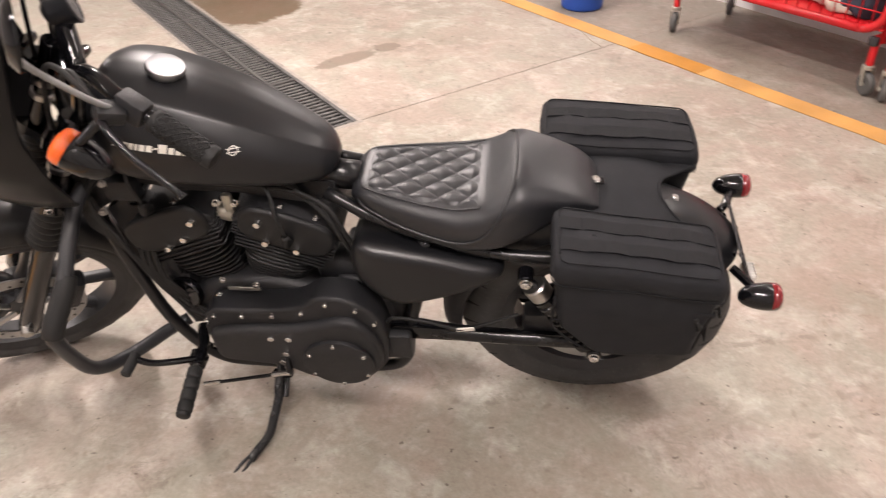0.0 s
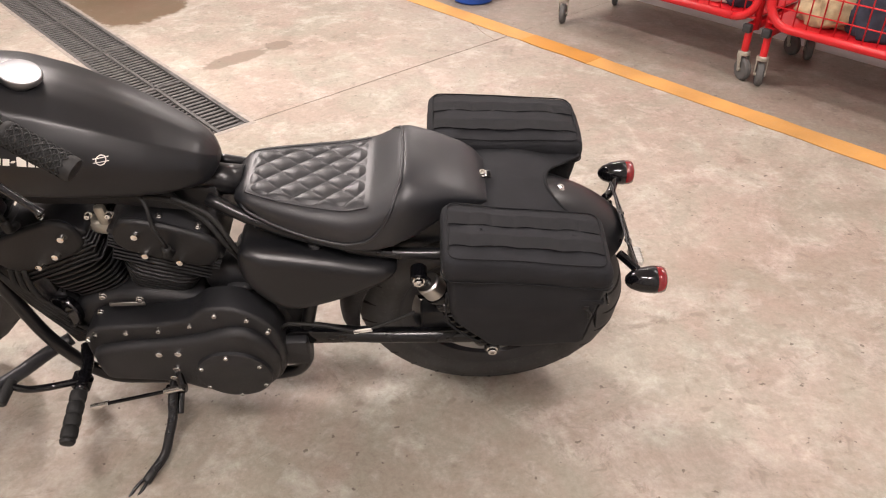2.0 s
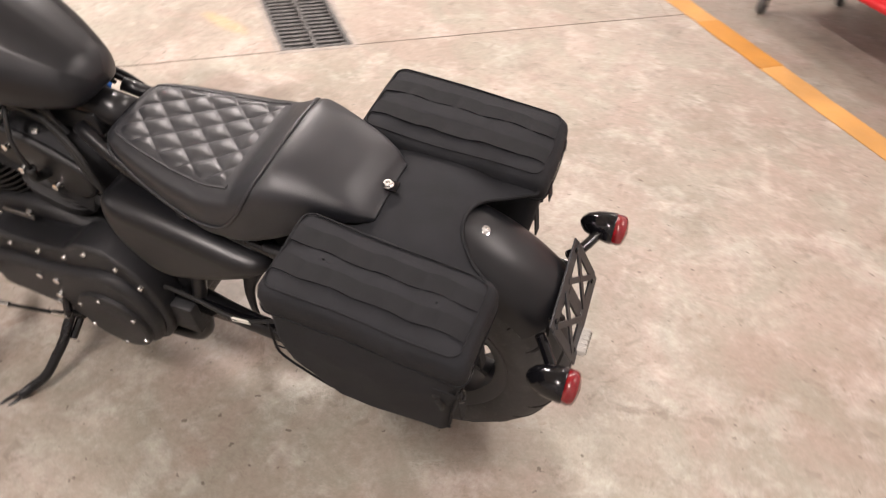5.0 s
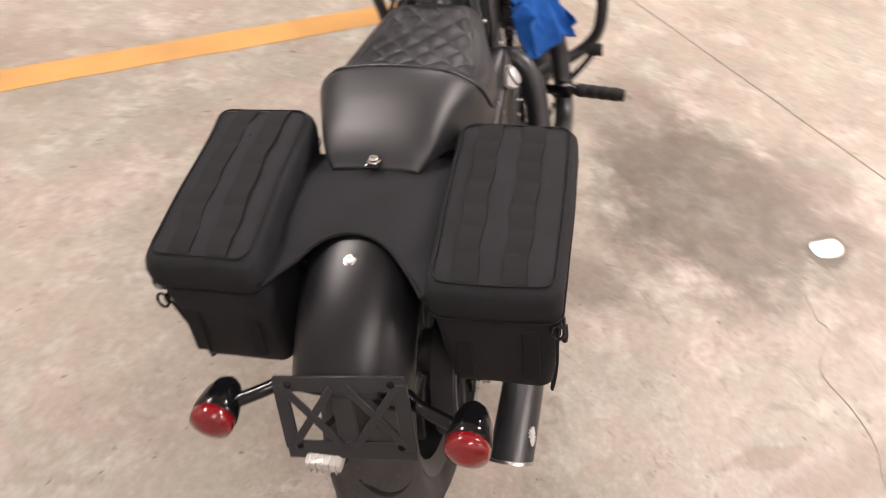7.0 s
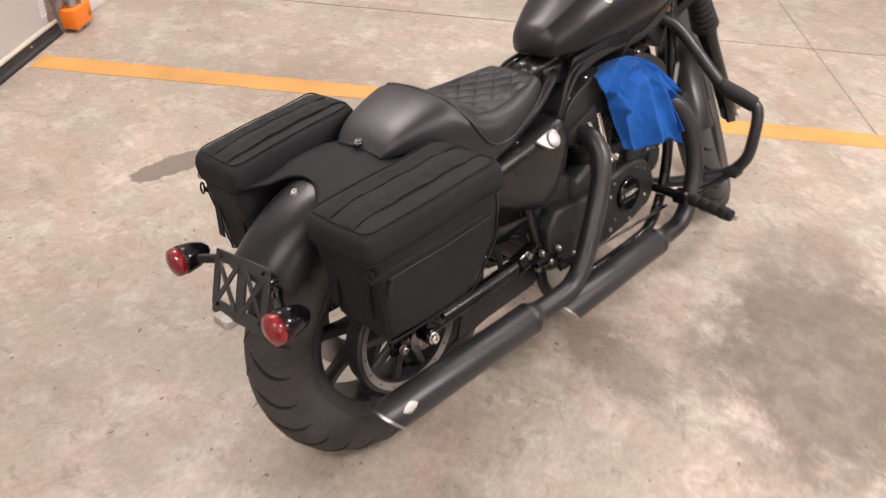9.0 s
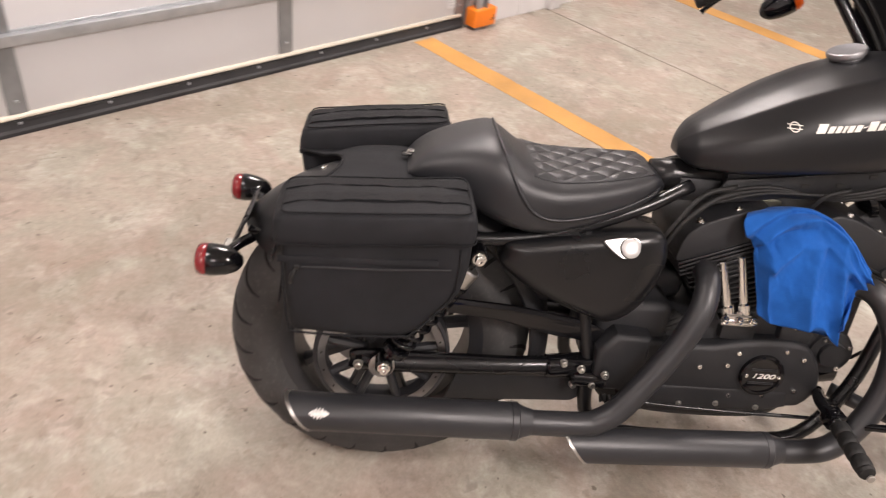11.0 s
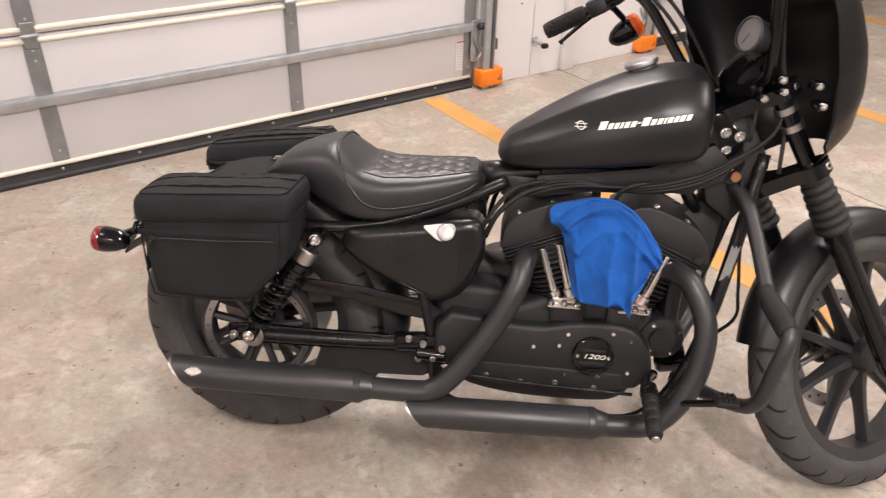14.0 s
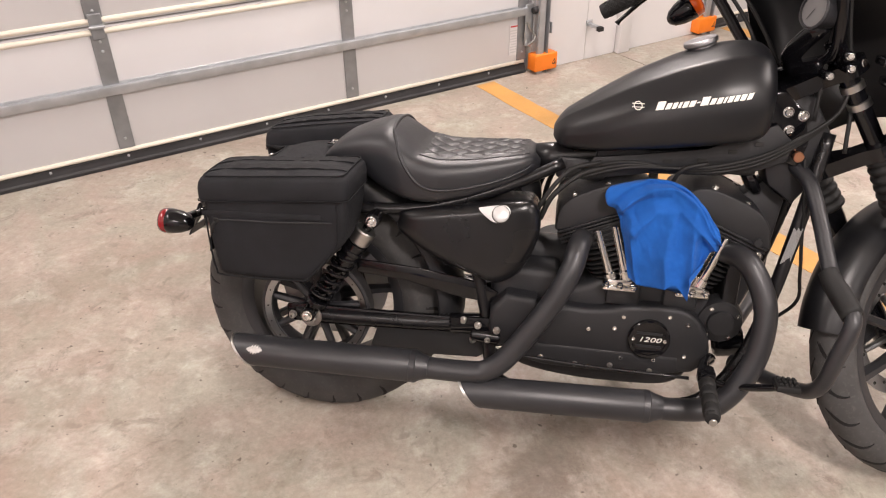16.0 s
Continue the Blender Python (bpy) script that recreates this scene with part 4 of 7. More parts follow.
# rear fender
def arc_shell(centre, R, a0, a1, half, drop, thick=0.004, n=40, k=16, taper=None):
    """A fender: an arched strip round an axle, with sides that turn down."""
    bm = bmesh.new()
    outer, inner = [], []
    for i in range(n + 1):
        a = radians(a0 + (a1 - a0) * i / n)
        s = taper(i / n) if taper else 1.0
        ro, ri = [], []
        for j in range(k + 1):
            v = -1 + 2 * j / k
            y = half * s * math.sin(v * math.pi / 2) if abs(v) < 1 else half * s * v
            r = R - drop * (1 - math.sqrt(max(0.0, 1 - min(1.0, abs(y / (half * s))) ** 2.4 * 0.999)))
            ro.append(Vector((centre[0] + r * math.cos(a), y, centre[2] + r * math.sin(a))))
            ri.append(Vector((centre[0] + (r - thick) * math.cos(a), y * 0.965, centre[2] + (r - thick) * math.sin(a))))
        outer.append(ro)
        inner.append(ri)
    rings = [o + i[::-1] for o, i in zip(outer, inner)]
    ring_faces(bm, rings)
    return bm


part("rear_fender", arc_shell(AXLE_R, 0.372, 40, 140, 0.084, 0.07), satin, bike, "satin black rear fender")
bolt(bike, (-0.139, 0, 0.667), (-0.36, 0, 0.93), 0.0072, 0.006)


# tank lettering as plain slanted bars, and a plain ring badge
def tank_y(x, z):
    t, l, w = smooth_curve(tank_section, x)
    side = [q for q in TANK_HALF if q[0] > 0.5]
    return w * float(np.interp((z - l) / (t - l), [q[1] for q in side], [q[0] for q in side]))


def on_tank(bm, quad, s, n=3, lift=0.0009):
    """A thin patch with four (x, z) corners that follows the side of the tank."""
    (x0, z0), (x1, z1), (x2, z2), (x3, z3) = quad
    grid = []
    for i in range(n + 1):
        row = []
        for j in range(n + 1):
            u, v = i / n, j / n
            x = (1 - u) * ((1 - v) * x0 + v * x3) + u * ((1 - v) * x1 + v * x2)
            z = (1 - u) * ((1 - v) * z0 + v * z3) + u * ((1 - v) * z1 + v * z2)
            row.append(bm.verts.new((x, s * (tank_y(x, z) + lift), z)))
        grid.append(row)
    for a, b in zip(grid, grid[1:]):
        for j in range(n):
            bm.faces.new((a[j], a[j + 1], b[j + 1], b[j]))


for s in (1, -1):
    bm = bmesh.new()
    xa, za, xb, zb = 0.733, 0.869, 0.912, 0.906
    widths = [1.25, 0.8, 0.7, 0.45, 0.8, 0.85, 0.5, 1.2, 0.8, 0.8, 0.4, 0.8, 0.7, 0.85, 0.8]
    total, u = sum(widths) + 0.22 * 14, 0.0
    order = widths if s < 0 else widths[::-1]
    for k, wd in enumerate(order):
        if wd in (0.5,):
            hgt, base = 0.0035, 0.006
        else:
            hgt, base = (0.017 if wd > 1 else 0.0125), 0.0
        f0, f1 = u / total, (u + wd) / total
        sl = 0.0045 if s < 0 else -0.0045
        p = lambda f: (xa + (xb - xa) * f, za + (zb - za) * f - 0.007 + base)
        (ax, az), (bx, bz) = p(f0), p(f1)
        on_tank(bm, [(ax, az), (bx, bz), (bx + sl, bz + hgt), (ax + sl, az + hgt)], s)
        u += wd + 0.22
    part("tank_lettering", bm, badge_white, bike, "off-white lettering as plain slanted bars", smooth=True)
    bm = bmesh.new()
    cx, cz = 0.699, 0.867
    for a in range(20):
        t0, t1 = 2 * math.pi * a / 20, 2 * math.pi * (a + 1) / 20
        on_tank(bm, [(cx + 0.0085 * math.cos(t0), cz + 0.0085 * math.sin(t0)), (cx + 0.0085 * math.cos(t1), cz + 0.0085 * math.sin(t1)),
                     (cx + 0.0068 * math.cos(t1), cz + 0.0068 * math.sin(t1)), (cx + 0.0068 * math.cos(t0), cz + 0.0068 * math.sin(t0))], s, 1)
    for dz in (-0.0032, 0.0032):
        on_tank(bm, [(cx - 0.012, cz + dz - 0.0012), (cx + 0.012, cz + dz + 0.0008), (cx + 0.012, cz + dz + 0.0022), (cx - 0.012, cz + dz + 0.0002)], s, 2)
    part("tank_badge", bm, badge_white, bike, "small off-white ring badge", smooth=True)

# engine
CRANK = Vector((0.786, 0, 0.318))


def cylinder(lean):
    m = Matrix.Translation(CRANK) @ pose(0, 0, 0, 0, lean, 0)
    barrel = part("cylinder", lathe([(0.052, 0.10), (0.055, 0.12), (0.055, 0.34), (0.05, 0.345)], m, 32), finmat, bike, "black finned engine cylinder")
    for k in range(13):
        h = 0.135 + k * 0.0125
        s = 0.064 + 0.022 * min(1, k / 7)
        o = [(s * math.copysign(abs(math.cos(t)) ** 0.55, math.cos(t)), (s + 0.010) * math.copysign(abs(math.sin(t)) ** 0.55, math.sin(t))) for t in
             [2 * math.pi * i / 28 for i in range(28)]]
        bm = bmesh.new()
        rings = [[Vector((x * f, y * f, h + dz)) for x, y in o] for f, dz in ((0.985, -0.0028), (1, -0.0018), (1, 0.0018), (0.985, 0.0028))]
        ring_faces(bm, rings)
        part("fin", bm, finmat, barrel, m=m)
    # rocker box: a stack of thin gasket ribs under a domed cover
    dome = rounded([(-0.106, 0.322), (-0.103, 0.348), (-0.080, 0.376), (-0.035, 0.388), (0.045, 0.387), (0.086, 0.370), (0.105, 0.344), (0.108, 0.322), (0.0, 0.320)])
    rocker = part("rocker_box", slab(dome, -0.088, 0.088, 0.014, 3), wrinkle, bike, "black wrinkle-finish rocker cover", m=m)
    part("rocker_base", rbox((0.206, 0.170, 0.036), (0, 0, 0.306), 0.004, 1), wrinkle, rocker, m=m)
    for h in (0.294, 0.303, 0.312, 0.3205):
        part("gasket_rib", rbox((0.222, 0.186, 0.0046), (0, 0, h), 0.0015, 1), wrinkle, rocker, m=m)
    for x in (-0.050, 0.026):
        for y in (-0.071, 0.071):
            at = m @ Vector((x, y, 0.3855))
            bolt(rocker, at, (m.to_3x3() @ Vector((0, 0, 1))), 0.0068, 0.007)
    part("side_boss", rod((0.085, -0.080, 0.327), (0.085, -0.096, 0.327), 0.010, 14), wrinkle, rocker, m=m)
    bolt(rocker, m @ Vector((0.098, -0.094, 0.302)), (0, -1, 0), 0.007, 0.008)
    return m


for lean in (-22.5, 22.5):
    cylinder(lean)

crank_outline = rounded([(0.90, 0.27), (0.93, 0.34), (0.92, 0.43), (0.83, 0.475), (0.70, 0.475), (0.60, 0.44), (0.47, 0.44), (0.44, 0.34), (0.47, 0.24), (0.60, 0.205), (0.80, 0.205), (0.87, 0.225)])
part("crankcase", slab(crank_outline, -0.085, 0.10, 0.02, 3), wrinkle, bike, "black engine crankcase")
primary = rounded([(0.885, 0.300), (0.882, 0.400), (0.85, 0.445), (0.775, 0.450), (0.715, 0.453), (0.65, 0.466), (0.60, 0.500), (0.53, 0.492), (0.474, 0.430),
                   (0.463, 0.315), (0.492, 0.235), (0.57, 0.197), (0.66, 0.212), (0.72, 0.250), (0.80, 0.262), (0.865, 0.268)])
cover = part("primary_cover", slab(primary, 0.095, 0.166, 0.010, 4), wrinkle, bike, "black primary drive cover")
inner = rounded([(0.872, 0.305), (0.866, 0.380), (0.80, 0.402), (0.70, 0.410), (0.625, 0.424), (0.567, 0.442), (0.522, 0.435), (0.488, 0.39), (0.474, 0.315), (0.50, 0.243), (0.57, 0.207), (0.655, 0.221), (0.72, 0.258), (0.80, 0.272), (0.855, 0.280)])
part("cover_dome", slab(inner, 0.15, 0.188, 0.020, 4), wrinkle, cover)
derby = part("derby_cover", lathe([(0.0, 0.010), (0.076, 0.012), (0.0825, 0.008), (0.084, 0.0), (0.084, -0.012)][::-1],
                                  Matrix.Translation((0.578, 0.188, 0.298)) @ pose(0, 0, 0, -90, 0, 0), 48), wrinkle, cover, "round black clutch cover")
for k in (88, 29, 149, 208, 268, 330):
    a = radians(k)
    bolt(cover, (0.578 + 0.073 * math.cos(a), 0.197, 0.298 + 0.073 * math.sin(a)), (0, 1, 0), 0.0055, 0.006)
for x, z in ((0.849, 0.430), (0.870, 0.412), (0.782, 0.436), (0.712, 0.440), (0.643, 0.453), (0.583, 0.486), (0.520, 0.468), (0.484, 0.424), (0.876, 0.32)):
    bolt(cover, (x, 0.164, z), (0, 1, 0), 0.0055, 0.010)

OFFSET = CAM_SIDE = Vector((0.008, 0.034, -0.020))
cam_outline = rounded([(0.480, 0.305), (0.476, 0.405), (0.50, 0.430), (0.58, 0.425), (0.66, 0.425), (0.72, 0.438), (0.80, 0.446), (0.865, 0.436), (0.905, 0.390), (0.918, 0.335), (0.895, 0.297), (0.86, 0.287), (0.72, 0.288), (0.56, 0.292)])
camcover = part("cam_cover", slab(cam_outline, -0.150, -0.085, 0.012, 3), wrinkle, bike, "black cam cover")
disc = part("timer_cover", lathe([(0.047, 0), (0.047, 0.010), (0.044, 0.013), (0.038, 0.013), (0.037, 0.010), (0.0, 0.010)], Matrix.Translation((0.78, -0.149, 0.368)) @ ON_SIDE, 40), gloss, camcover, "round gloss black cover with 1200 lettering")
part("starter_cap", lathe([(0.052, -0.03), (0.052, 0.0), (0.048, 0.012), (0.030, 0.014), (0.028, 0.022), (0.0, 0.022)], Matrix.Translation((0.934, -0.112, 0.412)) @ ON_SIDE, 40), wrinkle, bike, "round black cam chest cover")
for x, z in ((0.644, 0.377), (0.702, 0.385), (0.719, 0.415), (0.819, 0.426), (0.861, 0.410), (0.724, 0.312), (0.797, 0.316), (0.863, 0.332)):
    bolt(camcover, (x, -0.148, z), (0, -1, 0), 0.0055, 0.007)
for a in (0.5, 2.2, 4.0, 5.3):
    bolt(bike, (0.934 + 0.040 * math.cos(a), -0.122, 0.412 + 0.040 * math.sin(a)), (0, -1, 0), 0.0055, 0.008)

# push rod tubes
for a, b in (((0.640, -0.122, 0.605), (0.686, -0.126, 0.482)), ((0.676, -0.122, 0.618), (0.718, -0.126, 0.490)),
             ((0.915, -0.122, 0.612), (0.872, -0.126, 0.486)), ((0.893, -0.122, 0.612), (0.848, -0.126, 0.495))):
    t = part("pushrod_tube", rod(a, b, 0.0100, 16), chrome, bike, "chrome push rod tube")
    d = (Vector(b) - Vector(a)).normalized()
    part("collar", rod(Vector(b) - d * 0.030, Vector(b) - d * 0.004, 0.014, 16), chrome, t)
for x in (0.702, 0.860):
    block = part("tappet_block", rbox((0.074, 0.046, 0.012), (x, -0.122, 0.478), 0.004, 2), chrome, bike, "chrome tappet block")
    part("block_cap", rbox((0.056, 0.036, 0.016), (x, -0.123, 0.490), 0.005, 2), chrome, block)
    for dx in (-0.030, 0.0, 0.030):
        bolt(block, (x + dx, -0.143, 0.483), (0, -0.5, 0.85), 0.0065, 0.010)

OFFSET = Vector((0, 0, 0))


# exhaust
def pipe(name, pts, r, label):
    return part(name, tube(pts, r, 20, 8), pipe_black, bike, label, smooth=True)


pipe("header_pipe", [(0.62, -0.075, 0.560), (0.610, -0.130, 0.560), (0.597, -0.165, 0.515), (0.560, -0.182, 0.435), (0.480, -0.200, 0.315), (0.435, -0.203, 0.273), (0.39, -0.204, 0.262), (0.25, -0.204, 0.260)],
     0.0245, "matte black rear exhaust header")
pipe("header_pipe", [(0.925, -0.075, 0.555), (0.955, -0.112, 0.560), (0.980, -0.138, 0.540), (1.006, -0.163, 0.485), (1.011, -0.180, 0.43), (1.000, -0.194, 0.360), (0.968, -0.203, 0.290), (0.922, -0.208, 0.243), (0.86, -0.208, 0.230), (0.76, -0.208, 0.228)],
     0.0245, "matte black front exhaust header")


def muffler(a, b, r, label):
    a, b = Vector(a), Vector(b)
    h = (b - a).length
    m = along(a, b)
    bm = lathe([(0.025, -0.03), (0.030, -0.012), (r, 0.0), (r, h), (r - 0.004, h), (r - 0.006, h - 0.09)], m, 36)
    # slash-cut end
    for v in bm.verts:
        loc = m.inverted() @ v.co
        if loc.z > h - 0.01:
            v.co += (b - a).normalized() * (v.co.z - b.z) * 0.75
    return part("muffler", bm, pipe_black, bike, label)


muf_rear = muffler((0.270, -0.204, 0.261), (-0.150, -0.190, 0.246), 0.0365, "matte black slash-cut muffler")
muf_front = muffler((0.795, -0.208, 0.229), (0.395, -0.206, 0.214), 0.0355, "matte black slash-cut muffler")

def tip_trim(muf, a, b, r):
    """A bright ring that follows the slash-cut end of a muffler."""
    a, b = Vector(a), Vector(b)
    d, h = (b - a).normalized(), (b - a).length
    m = along(a, b)
    bm = lathe([(r + 0.0004, h - 0.006), (r + 0.0008, h - 0.0055), (r + 0.0008, h + 0.0005), (r - 0.005, h + 0.0008)], m, 36)
    for v in bm.verts:
        v.co += d * (v.co.z - b.z) * 0.75
    part("tip_trim", bm, steel, muf, "bright steel tip ring")


tip_trim(muf_rear, (0.270, -0.204, 0.261), (-0.150, -0.190, 0.246), 0.0365)
tip_trim(muf_front, (0.795, -0.208, 0.229), (0.395, -0.206, 0.214), 0.0355)
# plain light badge on the rear muffler
bm = bmesh.new()
rows = []
for i in range(33):
    u = -1 + 2 * i / 32
    half = 0.29 * (1 - abs(u) ** 1.8) * (0.74 + 0.26 * math.cos(u * 19 + 0.6)) + 0.03
    row = []
    for j in range(5):
        th = 0.55 + half * (-1 + 2 * j / 4)
        row.append(bm.verts.new((-0.112 + 0.019 * u + 0.006 * (th - 0.55), -0.1915 - 0.0376 * math.cos(th), 0.2475 + 0.0376 * math.sin(th))))
    rows.append(row)
for a, b in zip(rows, rows[1:]):
    for j in range(4):
        bm.faces.new((a[j], a[j + 1], b[j + 1], b[j]))
part("muffler_badge", bm, badge_silver, muf_rear, "small silver badge with a ragged outline", smooth=True)
# heat shield seam and clamp of each muffler
for a, m, r in (((0.268, -0.204, 0.261), muf_rear, 0.0373), ((0.793, -0.208, 0.229), muf_front, 0.0363)):
    part("clamp", rod(Vector(a) + Vector((-0.012, 0, 0)), Vector(a) + Vector((0.004, 0, 0)), r, 32, 0.002), pipe_black, m)

# number on the round cover
fc = bpy.data.curves.new("number", "FONT")
fc.body, fc.size, fc.extrude, fc.align_x, fc.align_y, fc.shear = "1200", 0.0165, 0.0006, "CENTER", "CENTER", 0.25
fc.materials.append(badge_white)
num = new("number", fc)
num.parent = disc
num.matrix_basis = Matrix.Translation(Vector((0.781, -0.1602 + SKEW * (0.368 - 0.64), 0.368)) + CAM_SIDE) @ pose(0, 0, 0, 90, 0, 0) @ Matrix.Diagonal((1.55, 1.0, 1.0, 1.0))
OFFSET = CAM_SIDE
for dz in (-0.016, 0.016):
    part("cover_bar", rbox((0.056, 0.002, 0.006), (0.78, -0.1598, 0.368 + dz), 0.0005, 1), wrinkle, disc)
for dx in (-0.036, 0.036):
    bolt(disc, (0.78 + dx, -0.159, 0.368), (0, -1, 0), 0.004, 0.003)

OFFSET = Vector((0, 0, 0))

# left side of the engine
for x, z, lean in ((0.705, 0.667, -22.5), (0.701, 0.611, -22.5), (0.638, 0.588, -22.5), (0.848, 0.666, 22.5), (0.879, 0.616, 22.5), (0.923, 0.586, 22.5)):
    b = part("head_bolt", lathe([(0.011, -0.03), (0.0105, 0.0), (0.0075, 0.006), (0.0065, 0.014), (0.0, 0.015)], Matrix.Translation((x, 0.098, z)) @ pose(0, 0, 0, -80, 0, 0), 12), chrome, bike, "chrome head bolt")
for sx, lean in ((0.66, -1), (0.865, 1)):
    m = Matrix.Translation(CRANK) @ pose(0, 0, 0, 0, 22.5 * lean, 0)
    head = part("cylinder_head", rbox((0.182, 0.180, 0.055), (0, 0, 0.282), 0.010, 2), finmat, bike, "black finned cylinder head", m=m)
    for k in range(5):
        part("fin", rbox((0.196, 0.192, 0.0045), (0, 0, 0.262 + 0.011 * k), 0.0015, 1), finmat, head, m=m)
for x, z in ((0.648, 0.628), (0.922, 0.715)):
    plug = part("spark_plug_boot", tube([(x + 0.004, 0.095, z - 0.016), (x, 0.124, z), (x - 0.006, 0.128, z + 0.028)], 0.009, 10, 4), soft_rubber, bike, "black spark plug boot", smooth=True)
    part("plug_lead", tube([(x - 0.006, 0.128, z + 0.028), (x + 0.004, 0.125, z + 0.08), (x + 0.014, 0.10, z + 0.125), (x + 0.06, 0.05, z + 0.13)], 0.004, 8, 5), soft_rubber, plug, smooth=True)
part("intake_manifold", lathe([(0.014, -0.05), (0.020, -0.03), (0.024, 0.0), (0.020, 0.03), (0.014, 0.05)], Matrix.Translation((0.778, 0.045, 0.648)) @ pose(0, 0, 0, 0, 90, 0), 20), alloy, bike, "pale cast alloy intake manifold")
part("intake_bracket", rbox((0.022, 0.016, 0.05), (0.772, 0.064, 0.690), 0.006, 2), alloy, bike)
for dx in (-0.02, 0.02):
    bolt(bike, (0.772 + dx, 0.074, 0.700), (0, 1, 0.3), 0.006, 0.012)
part("engine_plate", rbox((0.075, 0.004, 0.011), (0.778, 0.122, 0.477), 0.001, 1), steel, bike, "small bare metal plate")
part("regulator", rbox((0.075, 0.045, 0.085), (0.452, 0.125, 0.305), 0.006, 2), wrinkle, bike, "black finned regulator box")
part("starter_motor", rod((0.50, 0.03, 0.48), (0.62, 0.03, 0.48), 0.042, 24), wrinkle, bike)
part("gearbox", rbox((0.16, 0.19, 0.16), (0.50, 0, 0.40), 0.02, 3), wrinkle, bike, "black gearbox housing")
part("sprocket_cover", slab([(0.425, 0.300), (0.53, 0.298), (0.53, 0.425), (0.46, 0.43), (0.425, 0.39)], -0.140, -0.07, 0.012, 3), wrinkle, bike, "black sprocket cover")
OFFSET = CAM_SIDE
for k in range(4):
    part("oil_hose", tube([(0.47 + 0.02 * k, -0.06, 0.455), (0.46 + 0.018 * k, -0.115, 0.475 - 0.01 * k), (0.52 + 0.018 * k, -0.118, 0.462 - 0.006 * k), (0.585 + 0.01 * k, -0.10, 0.47 - 0.005 * k)], 0.008, 10, 5), soft_rubber, bike, "black oil hose", smooth=True)
OFFSET = Vector((0, 0, 0))
part("oil_filter", rod((0.955, 0.0, 0.30), (1.02, 0.0, 0.31), 0.038, 24, 0.006), gloss, bike, "black oil filter")
OFFSET = CAM_SIDE
part("cam_side", rbox((0.075, 0.05, 0.055), (0.712, -0.112, 0.462), 0.008, 2), wrinkle, bike)
part("cam_side", rbox((0.075, 0.05, 0.055), (0.838, -0.112, 0.462), 0.008, 2), wrinkle, bike)
OFFSET = Vector((0, 0, 0))
part("front_cover", rbox((0.035, 0.17, 0.17), (0.955, 0.0, 0.505), 0.010, 2), wrinkle, bike, "black box behind the frame tubes")
# horn and fittings ahead of the engine on the left
part("horn", lathe([(0.020, -0.03), (0.040, -0.014), (0.043, 0.0), (0.041, 0.004), (0.036, 0.001), (0.012, 0.004), (0.0, 0.006)], Matrix.Translation((0.936, 0.102, 0.430)) @ pose(0, 0, 0, -80, 0, -20), 28), gloss, bike, "round black horn")
part("horn_bracket", rbox((0.05, 0.05, 0.075), (0.945, 0.06, 0.440), 0.008, 2), wrinkle, bike)
part("front_mount", slab([(0.90, 0.30), (0.965, 0.29), (0.985, 0.36), (0.975, 0.47), (0.93, 0.48), (0.90, 0.42)], 0.03, 0.085, 0.006, 2), wrinkle, bike, "black engine mount")
for k in range(3):
    part("oil_hose", tube([(0.985 - 0.012 * k, 0.070, 0.62), (1.00 - 0.014 * k, 0.098, 0.54), (0.985 - 0.012 * k, 0.102, 0.46), (0.945 - 0.02 * k, 0.106, 0.375), (0.90 - 0.02 * k, 0.10, 0.335)], 0.0065, 8, 5), soft_rubber, bike, "black rubber hose", smooth=True)
for x, z in ((0.823, 0.500), (0.846, 0.445), (0.75, 0.486)):
    bolt(bike, (x, 0.116, z), (0, 1, 0), 0.007, 0.008)
part("oil_pump", slab([(0.50, 0.262), (0.56, 0.250), (0.80, 0.250), (0.87, 0.268), (0.86, 0.31), (0.50, 0.31)], -0.118, -0.06, 0.010, 3), wrinkle, bike, "black oil pump housing")
for x, z in ((0.55, 0.272), (0.63, 0.264), (0.71, 0.270), (0.80, 0.266)):
    bolt(bike, (x, -0.117, z), (0, -1, 0), 0.0055, 0.006, steel)
# smooth shields over the heads on the left, and the casting ahead of the front cylinder
for lean in (-22.5, 22.5):
    m = Matrix.Translation(CRANK) @ pose(0, 0, 0, 0, lean, 0)
    shield = rounded([(-0.080, 0.298), (-0.104, 0.335), (-0.090, 0.378), (-0.04, 0.390), (0.04, 0.390), (0.090, 0.378), (0.104, 0.335), (0.080, 0.298), (0.0, 0.290)])
    part("head_shield", slab(shield, 0.080, 0.0995, 0.010, 3), finmat, bike, "smooth black rocker side cover", m=m)
part("front_casting", slab([(0.925, 0.36), (0.99, 0.35), (1.012, 0.42), (1.045, 0.56), (1.055, 0.66), (1.00, 0.70), (0.96, 0.66), (0.93, 0.50)], 0.005, 0.062, 0.010, 2), wrinkle, bike, "black casting behind the frame tubes")

# side covers
side_outline = rounded([(0.205, 0.578), (0.28, 0.602), (0.36, 0.622), (0.45, 0.640), (0.500, 0.642), (0.516, 0.60), (0.510, 0.545), (0.475, 0.485), (0.43, 0.458), (0.37, 0.470), (0.29, 0.502), (0.215, 0.545)])


